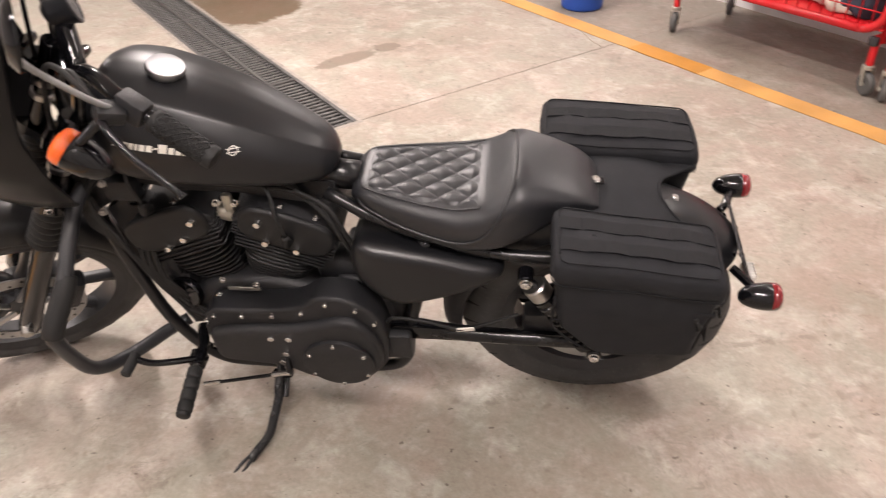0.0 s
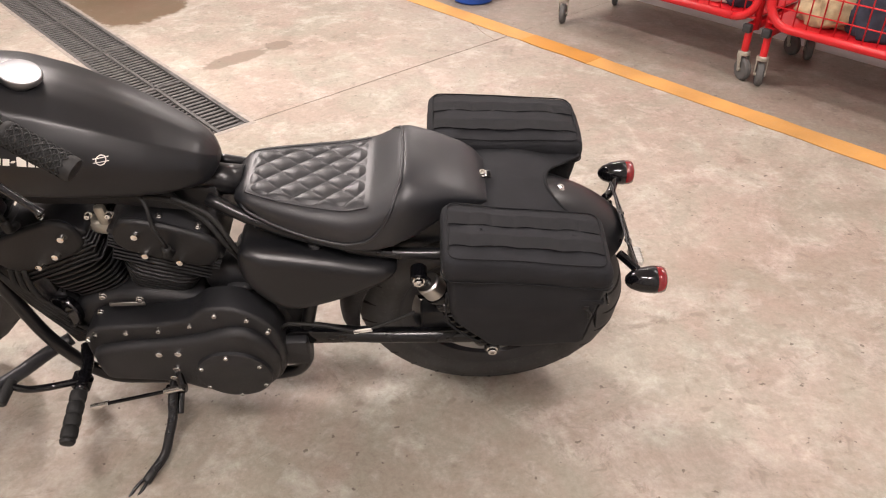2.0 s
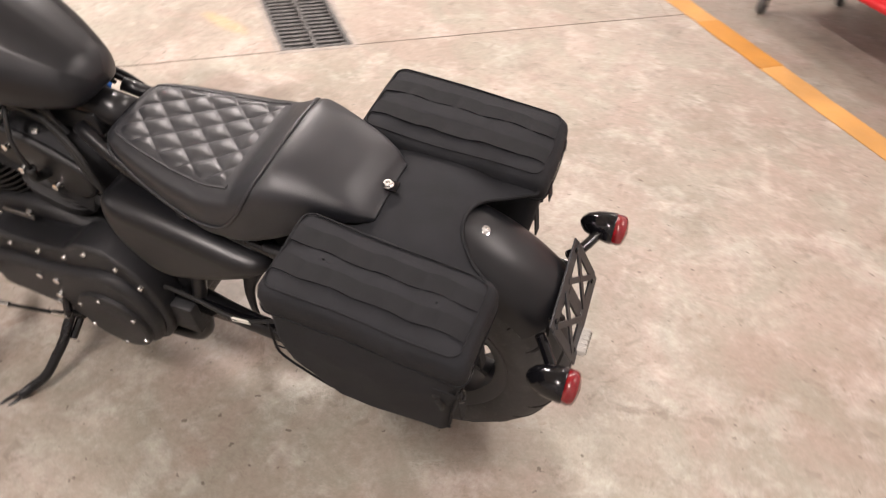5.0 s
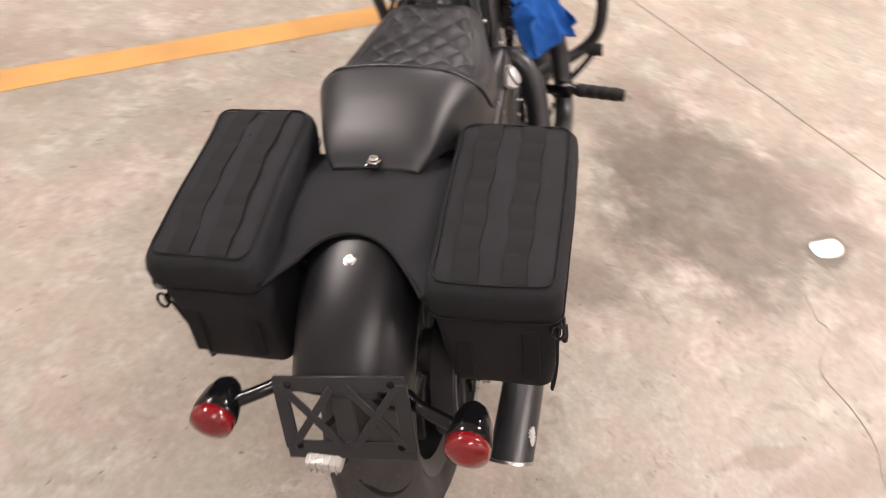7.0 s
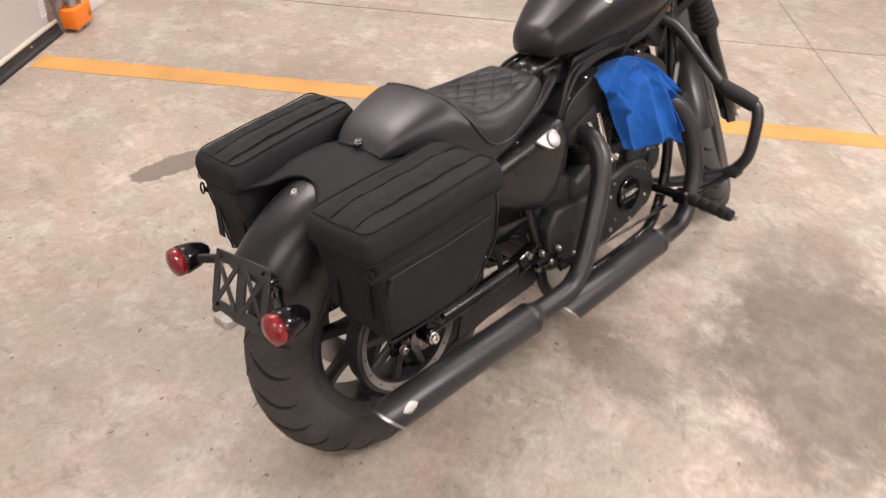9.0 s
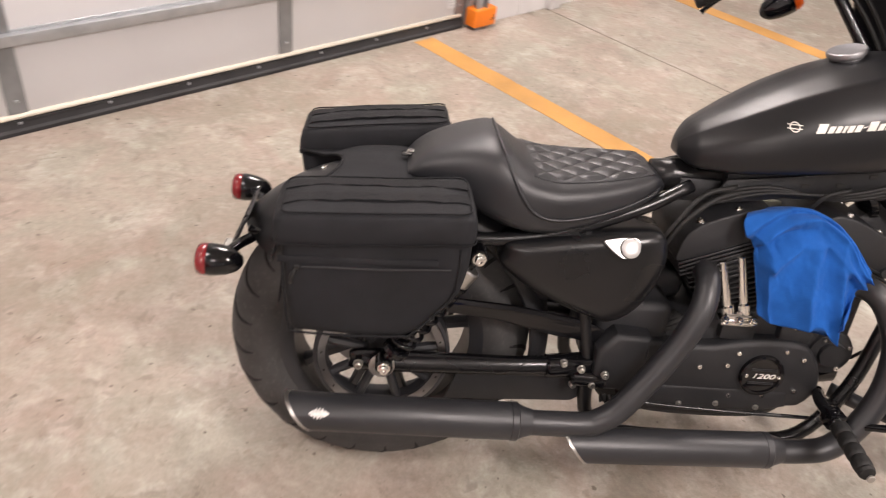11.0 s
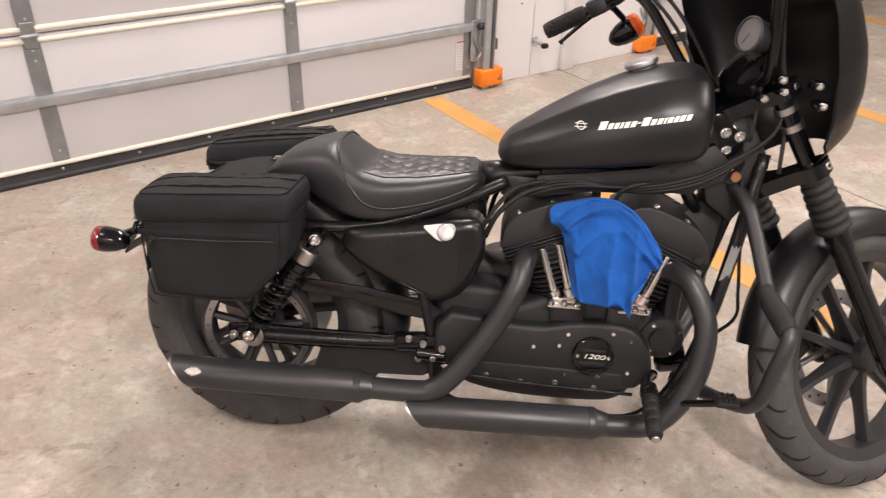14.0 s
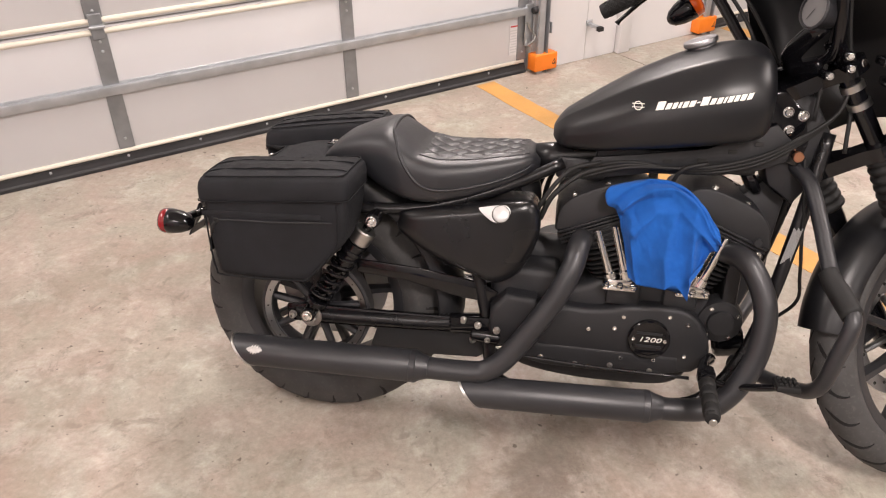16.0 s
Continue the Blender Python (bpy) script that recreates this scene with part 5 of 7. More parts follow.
def bulged(outline, y0, y1, bulge, n=8):
    """A cover with the given outline and a softly domed face."""
    cx = sum(x for x, z in outline) / len(outline)
    cz = sum(z for x, z in outline) / len(outline)
    bm = bmesh.new()
    rings = [[Vector((x, y0, z)) for x, z in outline]]
    for i in range(n + 1):
        f = math.cos(math.pi / 2 * i / n)
        s = math.sin(math.pi / 2 * i / n)
        k = 0.62 + 0.38 * f if i < n else 0.60
        rings.append([Vector((cx + (x - cx) * k, y1 + (bulge if y1 > 0 else -bulge) * s, cz + (z - cz) * k)) for x, z in outline])
    ring_faces(bm, rings)
    return bm


part("battery_cover", bulged(side_outline, 0.05, 0.120, 0.034), satin, bike, "satin black battery side cover", smooth=True)
oil_outline = rounded([(0.205, 0.585), (0.215, 0.604), (0.29, 0.618), (0.376, 0.632), (0.459, 0.646), (0.508, 0.640), (0.522, 0.573), (0.491, 0.490), (0.439, 0.450), (0.384, 0.462), (0.283, 0.502), (0.207, 0.555)])
oil = part("oil_tank", bulged(oil_outline, -0.05, -0.118, 0.026), semi_gloss, bike, "semi-gloss black oil tank", smooth=True)
plate = rounded([(0.376, 0.012), (0.392, 0.018), (0.42, 0.024), (0.448, 0.026), (0.460, 0.012), (0.456, -0.010), (0.440, -0.022), (0.42, -0.024), (0.398, -0.010)], 4)
pm = Matrix.Translation((0, -0.1475, 0.621)) @ pose(0, 0, 0, 60, 0, 0)
bm = bmesh.new()
ring_faces(bm, [[Vector((0.436 + (x - 0.436) * 0.82, y * 0.76, z)) for x, y in plate] for z in (-0.004, 0.003)])
part("filler_plate", bm, silver, oil, "bright silver filler plate", m=pm)
part("oil_cap", lathe([(0.0180, -0.006), (0.0180, 0.0045), (0.0163, 0.0062), (0.009, 0.0078), (0.0, 0.0082)], pm @ Matrix.Translation((0.436, 0.0, 0.002)), 32), silver, oil, "round silver oil filler cap")
ring = [pm @ Vector((0.436 + 0.0187 * math.cos(t), 0.0187 * math.sin(t), 0.0036)) for t in [2 * math.pi * i / 28 for i in range(29)]]
part("cap_groove", tube(ring, 0.0010, 6, 0), pit_dark, oil, smooth=True)
part("cover_line", tube([(0.40, -0.139, 0.468), (0.36, -0.140, 0.485), (0.30, -0.136, 0.512), (0.25, -0.130, 0.538), (0.215, -0.124, 0.566)], 0.0015, 6, 4), gloss, oil, smooth=True)

# shocks
for s in (1, -1):
    a, b = Vector((0.155, 0.160 * s, 0.590)), Vector((0.003, 0.160 * s, 0.345))
    d = (b - a).normalized()
    shock = part("shock_absorber", rod(a, b, 0.010, 16), gloss, bike, "gloss black rear shock absorber")
    part("shock_collar", rod(a + d * 0.030, a + d * 0.066, 0.0255, 24, 0.003), steel, shock, "dull steel collar")
    part("shock_body", lathe([(0.020, 0.0), (0.027, 0.002), (0.027, 0.008), (0.023, 0.010), (0.023, 0.02), (0.026, 0.022), (0.026, 0.03), (0.022, 0.034), (0.022, 0.06)], along(a + d * 0.066, b), 24), gloss, shock)
    part("spring_seat", rod(b - d * 0.045, b - d * 0.030, 0.026, 24, 0.003), gloss, shock)
    turns = []
    m = along(a + d * 0.090, b)
    for i in range(7 * 14 + 1):
        t = 2 * math.pi * i / 14
        turns.append(m @ Vector((0.0225 * math.cos(t), 0.0225 * math.sin(t), 0.158 * i / 98)))
    part("spring", tube(turns, 0.0045, 8, 0), gloss, shock, smooth=True)
    for e in (a, b):
        part("eyelet", rod(e + Vector((0, -0.018, 0)), e + Vector((0, 0.018, 0)), 0.017, 20), gloss, shock)
        bolt(shock, e + Vector((0, 0.018 * s, 0)), (0, s, 0), 0.010, 0.010)

# swing arm, frame
for s in (1, -1):
    arm = part("swing_arm", tube([(0.46, 0.09 * s, 0.335), (0.30, 0.115 * s, 0.332), (0.10, 0.118 * s, 0.325), (-0.04, 0.118 * s, 0.322)], 0.019, 14, 5), frame_black, bike, "black swing arm", smooth=True)
    part("axle_nut", rod((0, 0.118 * s, 0.324), (0, 0.156 * s, 0.324), 0.0165, 6, 0.002), steel, arm)
    part("axle_washer", rod((0, 0.136 * s, 0.324), (0, 0.142 * s, 0.324), 0.0255, 28, 0.001), steel, arm)
    part("axle_stub", rod((0, 0.150 * s, 0.324), (0, 0.161 * s, 0.324), 0.0085, 16, 0.001), steel, arm)
    part("arm_plate", slab(rounded([(0.47, 0.358), (0.30, 0.352), (0.10, 0.348), (-0.05, 0.346), (-0.062, 0.324), (-0.05, 0.302), (0.10, 0.303), (0.30, 0.312), (0.47, 0.318)], 3), 0.119 * s - 0.006, 0.119 * s + 0.006, 0.002, 2), gloss, arm, "gloss black flat side of the swing arm")
    bolt(arm, (-0.046, 0.136 * s, 0.324), (0, s, 0), 0.008, 0.012, steel)
    part("frame_rail", tube([(0.56, 0.06 * s, 0.722), (0.46, 0.085 * s, 0.675), (0.34, 0.098 * s, 0.630), (0.24, 0.108 * s, 0.606), (0.12, 0.112 * s, 0.598), (-0.08, 0.100 * s, 0.596)], 0.013, 12, 5), frame_black, bike, smooth=True)
    part("down_tube", tube([(1.105, 0.03 * s, 0.82), (1.083, 0.055 * s, 0.69), (1.066, 0.068 * s, 0.59), (1.040, 0.085 * s, 0.46), (0.998, 0.105 * s, 0.32), (0.92, 0.115 * s, 0.205), (0.80, 0.115 * s, 0.18), (0.52, 0.115 * s, 0.18), (0.44, 0.112 * s, 0.22), (0.42, 0.105 * s, 0.34), (0.38, 0.10 * s, 0.50), (0.36, 0.10 * s, 0.63)], 0.015, 14, 5), frame_black, bike, "gloss black frame tube", smooth=True)
part("backbone", tube([(1.04, 0, 0.86), (0.90, 0, 0.80), (0.70, 0, 0.745), (0.50, 0, 0.715)], 0.032, 18, 5), frame_black, bike, smooth=True)

# belt drive and rear brake
pulley = part("belt_pulley", lathe([(0.112, 0.068), (0.137, 0.068), (0.137, 0.104), (0.130, 0.106), (0.112, 0.098)], Matrix.Translation(AXLE_R) @ ON_SIDE, 64, closed=True), pipe_black, rear_wheel, "black belt pulley")
part("pulley_ring", lathe([(0.113, 0.1035), (0.128, 0.1075), (0.128, 0.1085), (0.113, 0.1045)], Matrix.Translation(AXLE_R) @ ON_SIDE, 64, closed=True), machined, rear_wheel, "machined silver ring")
for k in range(18):
    a = 2 * math.pi * k / 18
    part("ring_dot", lathe([(0.0022, 0.107), (0.0022, 0.1078)], Matrix.Translation(AXLE_R + Vector((0.1205 * math.cos(a), 0, 0.1205 * math.sin(a)))) @ ON_SIDE, 8), pit_dark, rear_wheel)
for k in range(9):
    a = 2 * math.pi * (k + 0.25) / 9
    d = Vector((math.cos(a), 0, math.sin(a)))
    part("pulley_spoke", tube([AXLE_R + d * 0.03 + Vector((0, -0.086, 0)), AXLE_R + d * 0.115 + Vector((0, -0.086, 0))], 0.010, 8, 0), pipe_black, rear_wheel)
belt = part("drive_belt", tube([(0.0, -0.087, 0.463), (0.24, -0.087, 0.430), (0.47, -0.087, 0.398)], 0.006, 8, 0), soft_rubber, bike, "black drive belt")
part("belt_run", tube([(0.0, -0.087, 0.185), (0.24, -0.087, 0.225), (0.47, -0.087, 0.282)], 0.006, 8, 0), soft_rubber, belt)
part("belt_guard", slab([(0.105, 0.470), (0.25, 0.462), (0.40, 0.440), (0.44, 0.420), (0.425, 0.392), (0.345, 0.400), (0.22, 0.428), (0.105, 0.438)], -0.112, -0.104, 0.003, 2), gloss, bike, "gloss black belt guard")
part("lower_guard", slab([(0.135, 0.232), (0.40, 0.246), (0.44, 0.272), (0.44, 0.318), (0.30, 0.312), (0.155, 0.300)], -0.108, -0.102, 0.002, 2), wrinkle, bike, "black lower belt guard")
part("inner_fender", arc_shell(AXLE_R, 0.352, -2, 44, 0.09, 0.05), wrinkle, bike, "black inner fender")
part("battery_box", rbox((0.20, 0.15, 0.18), (0.37, 0, 0.545), 0.015, 2), wrinkle, bike, "black battery box")
part("swing_arm_boot", rod((0.33, -0.116, 0.333), (0.43, -0.10, 0.336), 0.024, 16, 0.004), gloss, bike)
for x, z, y in ((0.40, 0.345, -0.135), (0.425, 0.315, -0.140), (0.365, 0.350, -0.125), (0.445, 0.345, -0.15), (0.39, 0.305, -0.13)):
    bolt(bike, (x, y, z), (0, -1, 0), 0.007, 0.010, steel)
part("master_cylinder", rod((0.385, -0.125, 0.318), (0.455, -0.13, 0.318), 0.018, 16, 0.004), gloss, bike, "black rear brake cylinder")
part("brake_rod", tube([(0.455, -0.155, 0.293), (0.65, -0.168, 0.290), (0.875, -0.185, 0.297)], 0.004, 8, 4), frame_black, bike, "thin brake rod", smooth=True)
bm = bmesh.new()
lathe([(0.006, 0)] + [(0.010 if k % 2 else 0.006, 0.005 * k) for k in range(1, 12)], along((0.50, -0.158, 0.293), (0.44, -0.155, 0.293)), 12, bm)
part("rod_boot", bm, soft_rubber, bike, "ribbed rubber boot")
part("brake_line", tube([(0.47, 0.13, 0.38), (0.44, 0.145, 0.418), (0.37, 0.15, 0.415), (0.30, 0.15, 0.392), (0.24, 0.148, 0.410), (0.17, 0.14, 0.44)], 0.0045, 8, 5), soft_rubber, bike, "black brake line", smooth=True)
part("line_tag", rbox((0.042, 0.004, 0.011), (0.285, 0.152, 0.394), 0.001, 1, m=Matrix.Translation((0.285, 0.152, 0.394)) @ pose(0, 0, 0, 0, 10, 0) @ Matrix.Translation((-0.285, -0.152, -0.394))), badge_white, bike, "small pale tag")
part("brake_disc", lathe([(0.085, -0.062), (0.143, -0.062), (0.143, -0.057), (0.085, -0.057)], Matrix.Translation(AXLE_R) @ ON_SIDE, 56, closed=True), machined, rear_wheel, "steel brake disc")
part("brake_caliper", rbox((0.09, 0.05, 0.075), (0.115, 0.085, 0.36), 0.012, 2), wrinkle, bike, "black rear brake caliper")
part("belt_adjuster", rod((-0.045, 0.120, 0.322), (-0.012, 0.120, 0.322), 0.006, 8), steel, bike)

# fittings under the tank and round the steering head
part("cable_tray", slab([(0.60, 0.690), (0.625, 0.742), (0.72, 0.755), (0.86, 0.778), (0.99, 0.838), (1.03, 0.800), (1.02, 0.762), (0.96, 0.735), (0.88, 0.720), (0.745, 0.715), (0.66, 0.700)], -0.066, -0.058, 0.002, 2), wrinkle, bike, "black cable tray under the tank")
part("cable_tray", slab([(0.60, 0.690), (0.625, 0.742), (0.72, 0.755), (0.86, 0.778), (0.99, 0.838), (1.03, 0.800), (1.02, 0.762), (0.88, 0.720), (0.745, 0.715), (0.66, 0.700)], 0.052, 0.060, 0.002, 2), wrinkle, bike)
part("coil_box", rbox((0.11, 0.075, 0.05), (0.60, 0.0, 0.705), 0.008, 2), wrinkle, bike)
part("wiring_block", rbox((0.34, 0.10, 0.045), (0.80, 0.0, 0.742), 0.01, 2), wrinkle, bike, m=pose(0, 0, 0.0))
for k, (x, z) in enumerate(((0.70, 0.735), (0.78, 0.745), (0.85, 0.752), (0.91, 0.775), (0.96, 0.795))):
    part("tray_slot", rbox((0.018, 0.002, 0.009), (x, -0.0675, z), 0.001, 1), pit_dark, bike)
for k in range(3):
    cable("wiring", [(0.60, -0.072 - 0.004 * k, 0.715 - 0.008 * k), (0.70, -0.085, 0.742 - 0.006 * k), (0.84, -0.080 - 0.004 * k, 0.728 + 0.006 * k), (0.95, -0.082, 0.752 + 0.008 * k), (1.03, -0.078 - 0.004 * k, 0.80 + 0.008 * k), (1.10, -0.07, 0.87), (1.12, -0.05, 0.93)], 0.0042, soft_rubber, bike)
cable("wiring", [(0.52, -0.09, 0.60), (0.545, -0.098, 0.66), (0.60, -0.088, 0.708), (0.66, -0.076, 0.725)], 0.006, soft_rubber, bike)
cable("wiring", [(0.50, -0.085, 0.58), (0.525, -0.10, 0.65), (0.575, -0.09, 0.715), (0.64, -0.08, 0.735)], 0.005, soft_rubber, bike)
cable("wiring", [(0.52, 0.09, 0.57), (0.535, 0.105, 0.64), (0.57, 0.09, 0.70), (0.64, 0.07, 0.735), (0.8, 0.066, 0.745)], 0.006, soft_rubber, bike)
cable("wiring", [(0.50, 0.10, 0.56), (0.515, 0.112, 0.63), (0.55, 0.098, 0.71), (0.62, 0.075, 0.74)], 0.005, soft_rubber, bike)
cable("wiring", [(1.06, -0.05, 0.77), (1.072, -0.07, 0.68), (1.078, -0.085, 0.60), (1.09, -0.085, 0.52), (1.10, -0.06, 0.44), (1.02, -0.05, 0.36)], 0.004, soft_rubber, bike)
cable("wiring", [(0.79, -0.075, 0.69), (0.81, -0.092, 0.735), (0.86, -0.088, 0.752)], 0.005, soft_rubber, bike)
neck = part("neck_gusset", slab([(0.95, 0.895), (1.00, 0.905), (1.045, 0.865), (1.065, 0.80), (1.05, 0.745), (1.01, 0.76), (0.985, 0.815), (0.955, 0.86)], -0.050, 0.050, 0.008, 2), gloss, bike, "gloss black steering head gusset")
for x, z in ((1.010, 0.863), (1.041, 0.857), (1.018, 0.825)):
    bolt(neck, (x, -0.050, z), (0, -1, 0), 0.009, 0.009)
    bolt(neck, (x, 0.050, z), (0, 1, 0), 0.009, 0.009)
part("lock_cap", rod((1.045, -0.050, 0.772), (1.045, -0.062, 0.772), 0.0115, 20, 0.002), copper, neck, "copper-coloured lock cap")
# unreadable sticker on the frame tube, as plain bars
for k in range(7):
    part("sticker_bar", rbox((0.0022, 0.001, 0.085 - 0.006 * (k % 3)), (0, 0, 0), 0, 1, m=Matrix.Translation((1.060 + 0.0028 * (k - 3), -0.0865, 0.585)) @ pose(0, 0, 0, 0, 9, 0)), sticker_grey, bike)
part("horn", lathe([(0.02, -0.02), (0.042, -0.012), (0.046, 0.0), (0.040, 0.006), (0.0, 0.008)], Matrix.Translation((0.98, 0.03, 0.70)) @ pose(0, 0, 0, 0, 60, 0), 28), gloss, bike, "round black horn")

# front end, in the steering frame
ST = lambda x, y, z: FORK @ Vector((x, y, z))
for s in (1, -1):
    leg = part("fork_leg", rod((0.06, 0.098 * s, 0.26), (0.06, 0.098 * s, 0.76), 0.0195, 20), gloss, bike, "gloss black fork leg", m=FORK)
    part("fork_slider", lathe([(0.018, -0.035), (0.026, -0.02), (0.026, 0.04), (0.025, 0.30), (0.028, 0.33), (0.028, 0.36), (0.02, 0.362)], FORK @ Matrix.Translation((0.06, 0.098 * s, 0)), 24), gloss, leg)
    prof = [(0.026, 0.355)]
    for k in range(7):
        z = 0.36 + k * 0.020
        r = 0.040 - 0.0012 * k
        prof += [(r - 0.008, z), (r - 0.001, z + 0.005), (r, z + 0.010), (r - 0.001, z + 0.015)]
    prof += [(0.028, 0.502), (0.022, 0.504)]
    part("fork_boot", lathe(prof, FORK @ Matrix.Translation((0.06, 0.098 * s, 0)), 24), soft_rubber, leg, "ribbed black rubber fork boot", smooth=True)
    part("axle_cap", rod((0.07, 0.10 * s, 0), (0.07, 0.138 * s, 0), 0.014, 20, 0.003), steel, leg, m=FORK)
clamp = rounded([(0.10, 0.10), (0.085, 0.13), (0.04, 0.13), (0.02, 0.09), (-0.03, 0.035), (-0.04, 0), (-0.03, -0.035), (0.02, -0.09), (0.04, -0.13), (0.085, -0.13), (0.10, -0.10), (0.05, -0.05), (0.035, 0), (0.05, 0.05)], 4)
for z in (0.51, 0.695):
    bm = bmesh.new()
    rings = [[Vector((x, y, z + dz)) for x, y in clamp] for dz in (-0.015, 0.015)]
    ring_faces(bm, rings)
    part("triple_clamp", bm, gloss, bike, "black fork clamp", m=FORK)
part("steering_head", rod((-0.005, 0, 0.50), (-0.005, 0, 0.71), 0.032, 20), gloss, bike, m=FORK)

# the bars and the fairing sit a little ahead of the fork
FORK_LOW, FORK = FORK, Matrix.Translation((0.021, 0, -0.014)) @ FORK


def fairing():
    bm = bmesh.new()
    rows = []
    n, k = 34, 40
    for i in range(n + 1):
        f = i / n
        z = 0.545 + 0.62 * f
        half = float(np.interp(z, [0.545, 0.58, 0.64, 0.72, 0.85, 1.0, 1.165], [0.11, 0.165, 0.200, 0.215, 0.212, 0.19, 0.15]))
        front = float(np.interp(z, [0.545, 0.60, 0.68, 0.78, 0.90, 1.0, 1.165], [0.18, 0.245, 0.29, 0.31, 0.305, 0.285, 0.22]))
        back = float(np.interp(z, [0.545, 0.60, 0.66, 0.73, 0.82, 0.9, 1.0, 1.165], [0.05, 0.025, 0.055, 0.10, 0.148, 0.168, 0.185, 0.20]))
        row = []
        for j in range(k + 1):
            a = math.pi * (j / k - 0.5)
            row.append(Vector((back + (front - back) * max(0.0, math.cos(a)) ** 0.7, half * math.sin(a), z)))
        rows.append(row)
    rings = []
    for row in rows:
        c = Vector((0.0, 0, row[0].z))
        rings.append(row + [p + (c - p).normalized() * 0.006 for p in row[::-1]])
    ring_faces(bm, rings)
    return bm


shell = part("fairing", fairing(), fairing_black, bike, "black handlebar fairing", m=FORK)
for y, z in ((0.17, 0.72),):
    bolt(shell, ST(0.16, y * 0.8, z), FORK.to_3x3() @ Vector((-1, 0, 0.2)), 0.009, 0.008)
GAUGE = FORK @ Matrix.Translation((0.026, -0.108, 0.857)) @ pose(0, 0, 0, 0, -52, 0) @ Matrix.Scale(0.80, 4)
gauge = part("speedometer", lathe([(0.02, -0.06), (0.036, -0.045), (0.043, 0.0), (0.046, 0.004), (0.046, 0.010), (0.041, 0.012), (0.040, 0.006), (0.0, 0.006)], GAUGE, 36), pipe_black, bike, "round black speedometer")
part("dial", lathe([(0.039, 0.0065), (0.039, 0.0075), (0.0, 0.0075)], GAUGE, 36), dial_grey, gauge, "grey dial face")
part("needle", rbox((0.002, 0.03, 0.001), (0, 0.012, 0.009), 0, 1, m=GAUGE @ pose(0, 0, 0, 0, 0, 40)), warn_black, gauge)
part("gauge_bracket", tube([(0.03, 0, 0.72), (0.02, -0.01, 0.78), (0.036, -0.103, 0.827)], 0.02, 14, 4), gloss, bike, smooth=True, m=FORK)
part("riser_block", rbox((0.05, 0.15, 0.05), (0.03, 0, 0.735), 0.012, 2), gloss, bike, m=FORK)
grip_prof = [(0.012, 0.0), (0.018, 0.002), (0.0195, 0.008)] + [(0.0178 if k % 2 else 0.0192, 0.010 + 0.0024 * k) for k in range(37)] + [(0.0195, 0.104), (0.018, 0.110), (0.008, 0.112)]
for s in (1, -1):
    part("handlebar", tube([(0.03, 0.0, 0.745), (0.03, 0.07 * s, 0.748), (0.04, 0.12 * s, 0.79), (0.075, 0.19 * s, 0.96), (0.075, 0.235 * s, 1.012), (0.045, 0.29 * s, 1.02), (0.0, 0.338 * s, 1.018), (-0.060, 0.404 * s, 1.02)], 0.0125, 14, 6), gloss, bike, "black handlebar", smooth=True, m=FORK)
    a, b = Vector((0.008, 0.330 * s, 1.018)), Vector((-0.066, 0.410 * s, 1.02))
    grip = part("grip", lathe(grip_prof, FORK @ along(a, b), 24), soft_rubber, bike, "black rubber grip with a diamond pattern")
    gm, hatch = FORK @ along(a, b), bmesh.new()
    for k in range(9):
        for turn in (1, -1):
            tube([gm @ Vector((0.0192 * math.cos(2 * math.pi * k / 9 + turn * 0.24 * i), 0.0192 * math.sin(2 * math.pi * k / 9 + turn * 0.24 * i), 0.012 + 0.0045 * i)) for i in range(20)], 0.0012, 5, 0, hatch)
    part("grip_pattern", hatch, soft_rubber, grip, smooth=True)
    sw = part("switch_housing", rbox((0.034, 0.05, 0.042), (0, 0, 0), 0.008, 2, m=FORK @ along(Vector((0.030, 0.308 * s, 1.018)), b) @ pose(0, 0, 0, 90, 0, 0)), wrinkle, bike, "black switch housing")
    part("lever_perch", rbox((0.045, 0.034, 0.03), (0.062, 0.312 * s, 1.010), 0.008, 2, m=FORK), wrinkle, sw)
    part("lever", tube([(0.078, 0.305 * s, 1.008), (0.070, 0.345 * s, 1.003), (0.035, 0.395 * s, 0.992), (-0.012, 0.438 * s, 0.976), (-0.020, 0.446 * s, 0.972)], 0.006, 10, 5, radii=[0.007, 0.007, 0.006, 0.005, 0.008]), gloss, sw, "black control lever", smooth=True, m=FORK)
    stem = part("mirror_stem", tube([(0.062, 0.312 * s, 1.02), (0.10, 0.325 * s, 1.05), (0.17, 0.335 * s, 1.105), (0.20, 0.345 * s, 1.14)], 0.0045, 10, 5), sticker_grey, bike, "thin grey mirror stem", smooth=True, m=FORK)
    part("mirror_head", lathe([(0.0, -0.012), (0.035, -0.010), (0.047, 0.0), (0.045, 0.004), (0.0, 0.004)], FORK @ Matrix.Translation((0.205, 0.36 * s, 1.185)) @ pose(0, 0, 0, 0, -80, 0), 28), gloss, stem)
    m = FORK @ Matrix.Translation((0.095 if s > 0 else 0.105, 0.322 * s, 0.925 if s > 0 else 0.935)) @ pose(0, 0, 0, 0, 0, -38 if s > 0 else 34) @ pose(0, 0, 0, 0, 90 - RAKE * 0.2, 0)
    sig = part("turn_signal", lathe([(0.0, -0.055), (0.010, -0.052), (0.020, -0.042), (0.028, -0.022), (0.0315, 0.0), (0.0325, 0.012), (0.031, 0.014)], m, 28), gloss, bike, "black bullet turn signal", smooth=True)
    part("lens", lathe([(0.031, 0.010), (0.0318, 0.024), (0.029, 0.032), (0.018, 0.037), (0.0, 0.039)], m, 28), amber, sig, "amber lens", smooth=True)
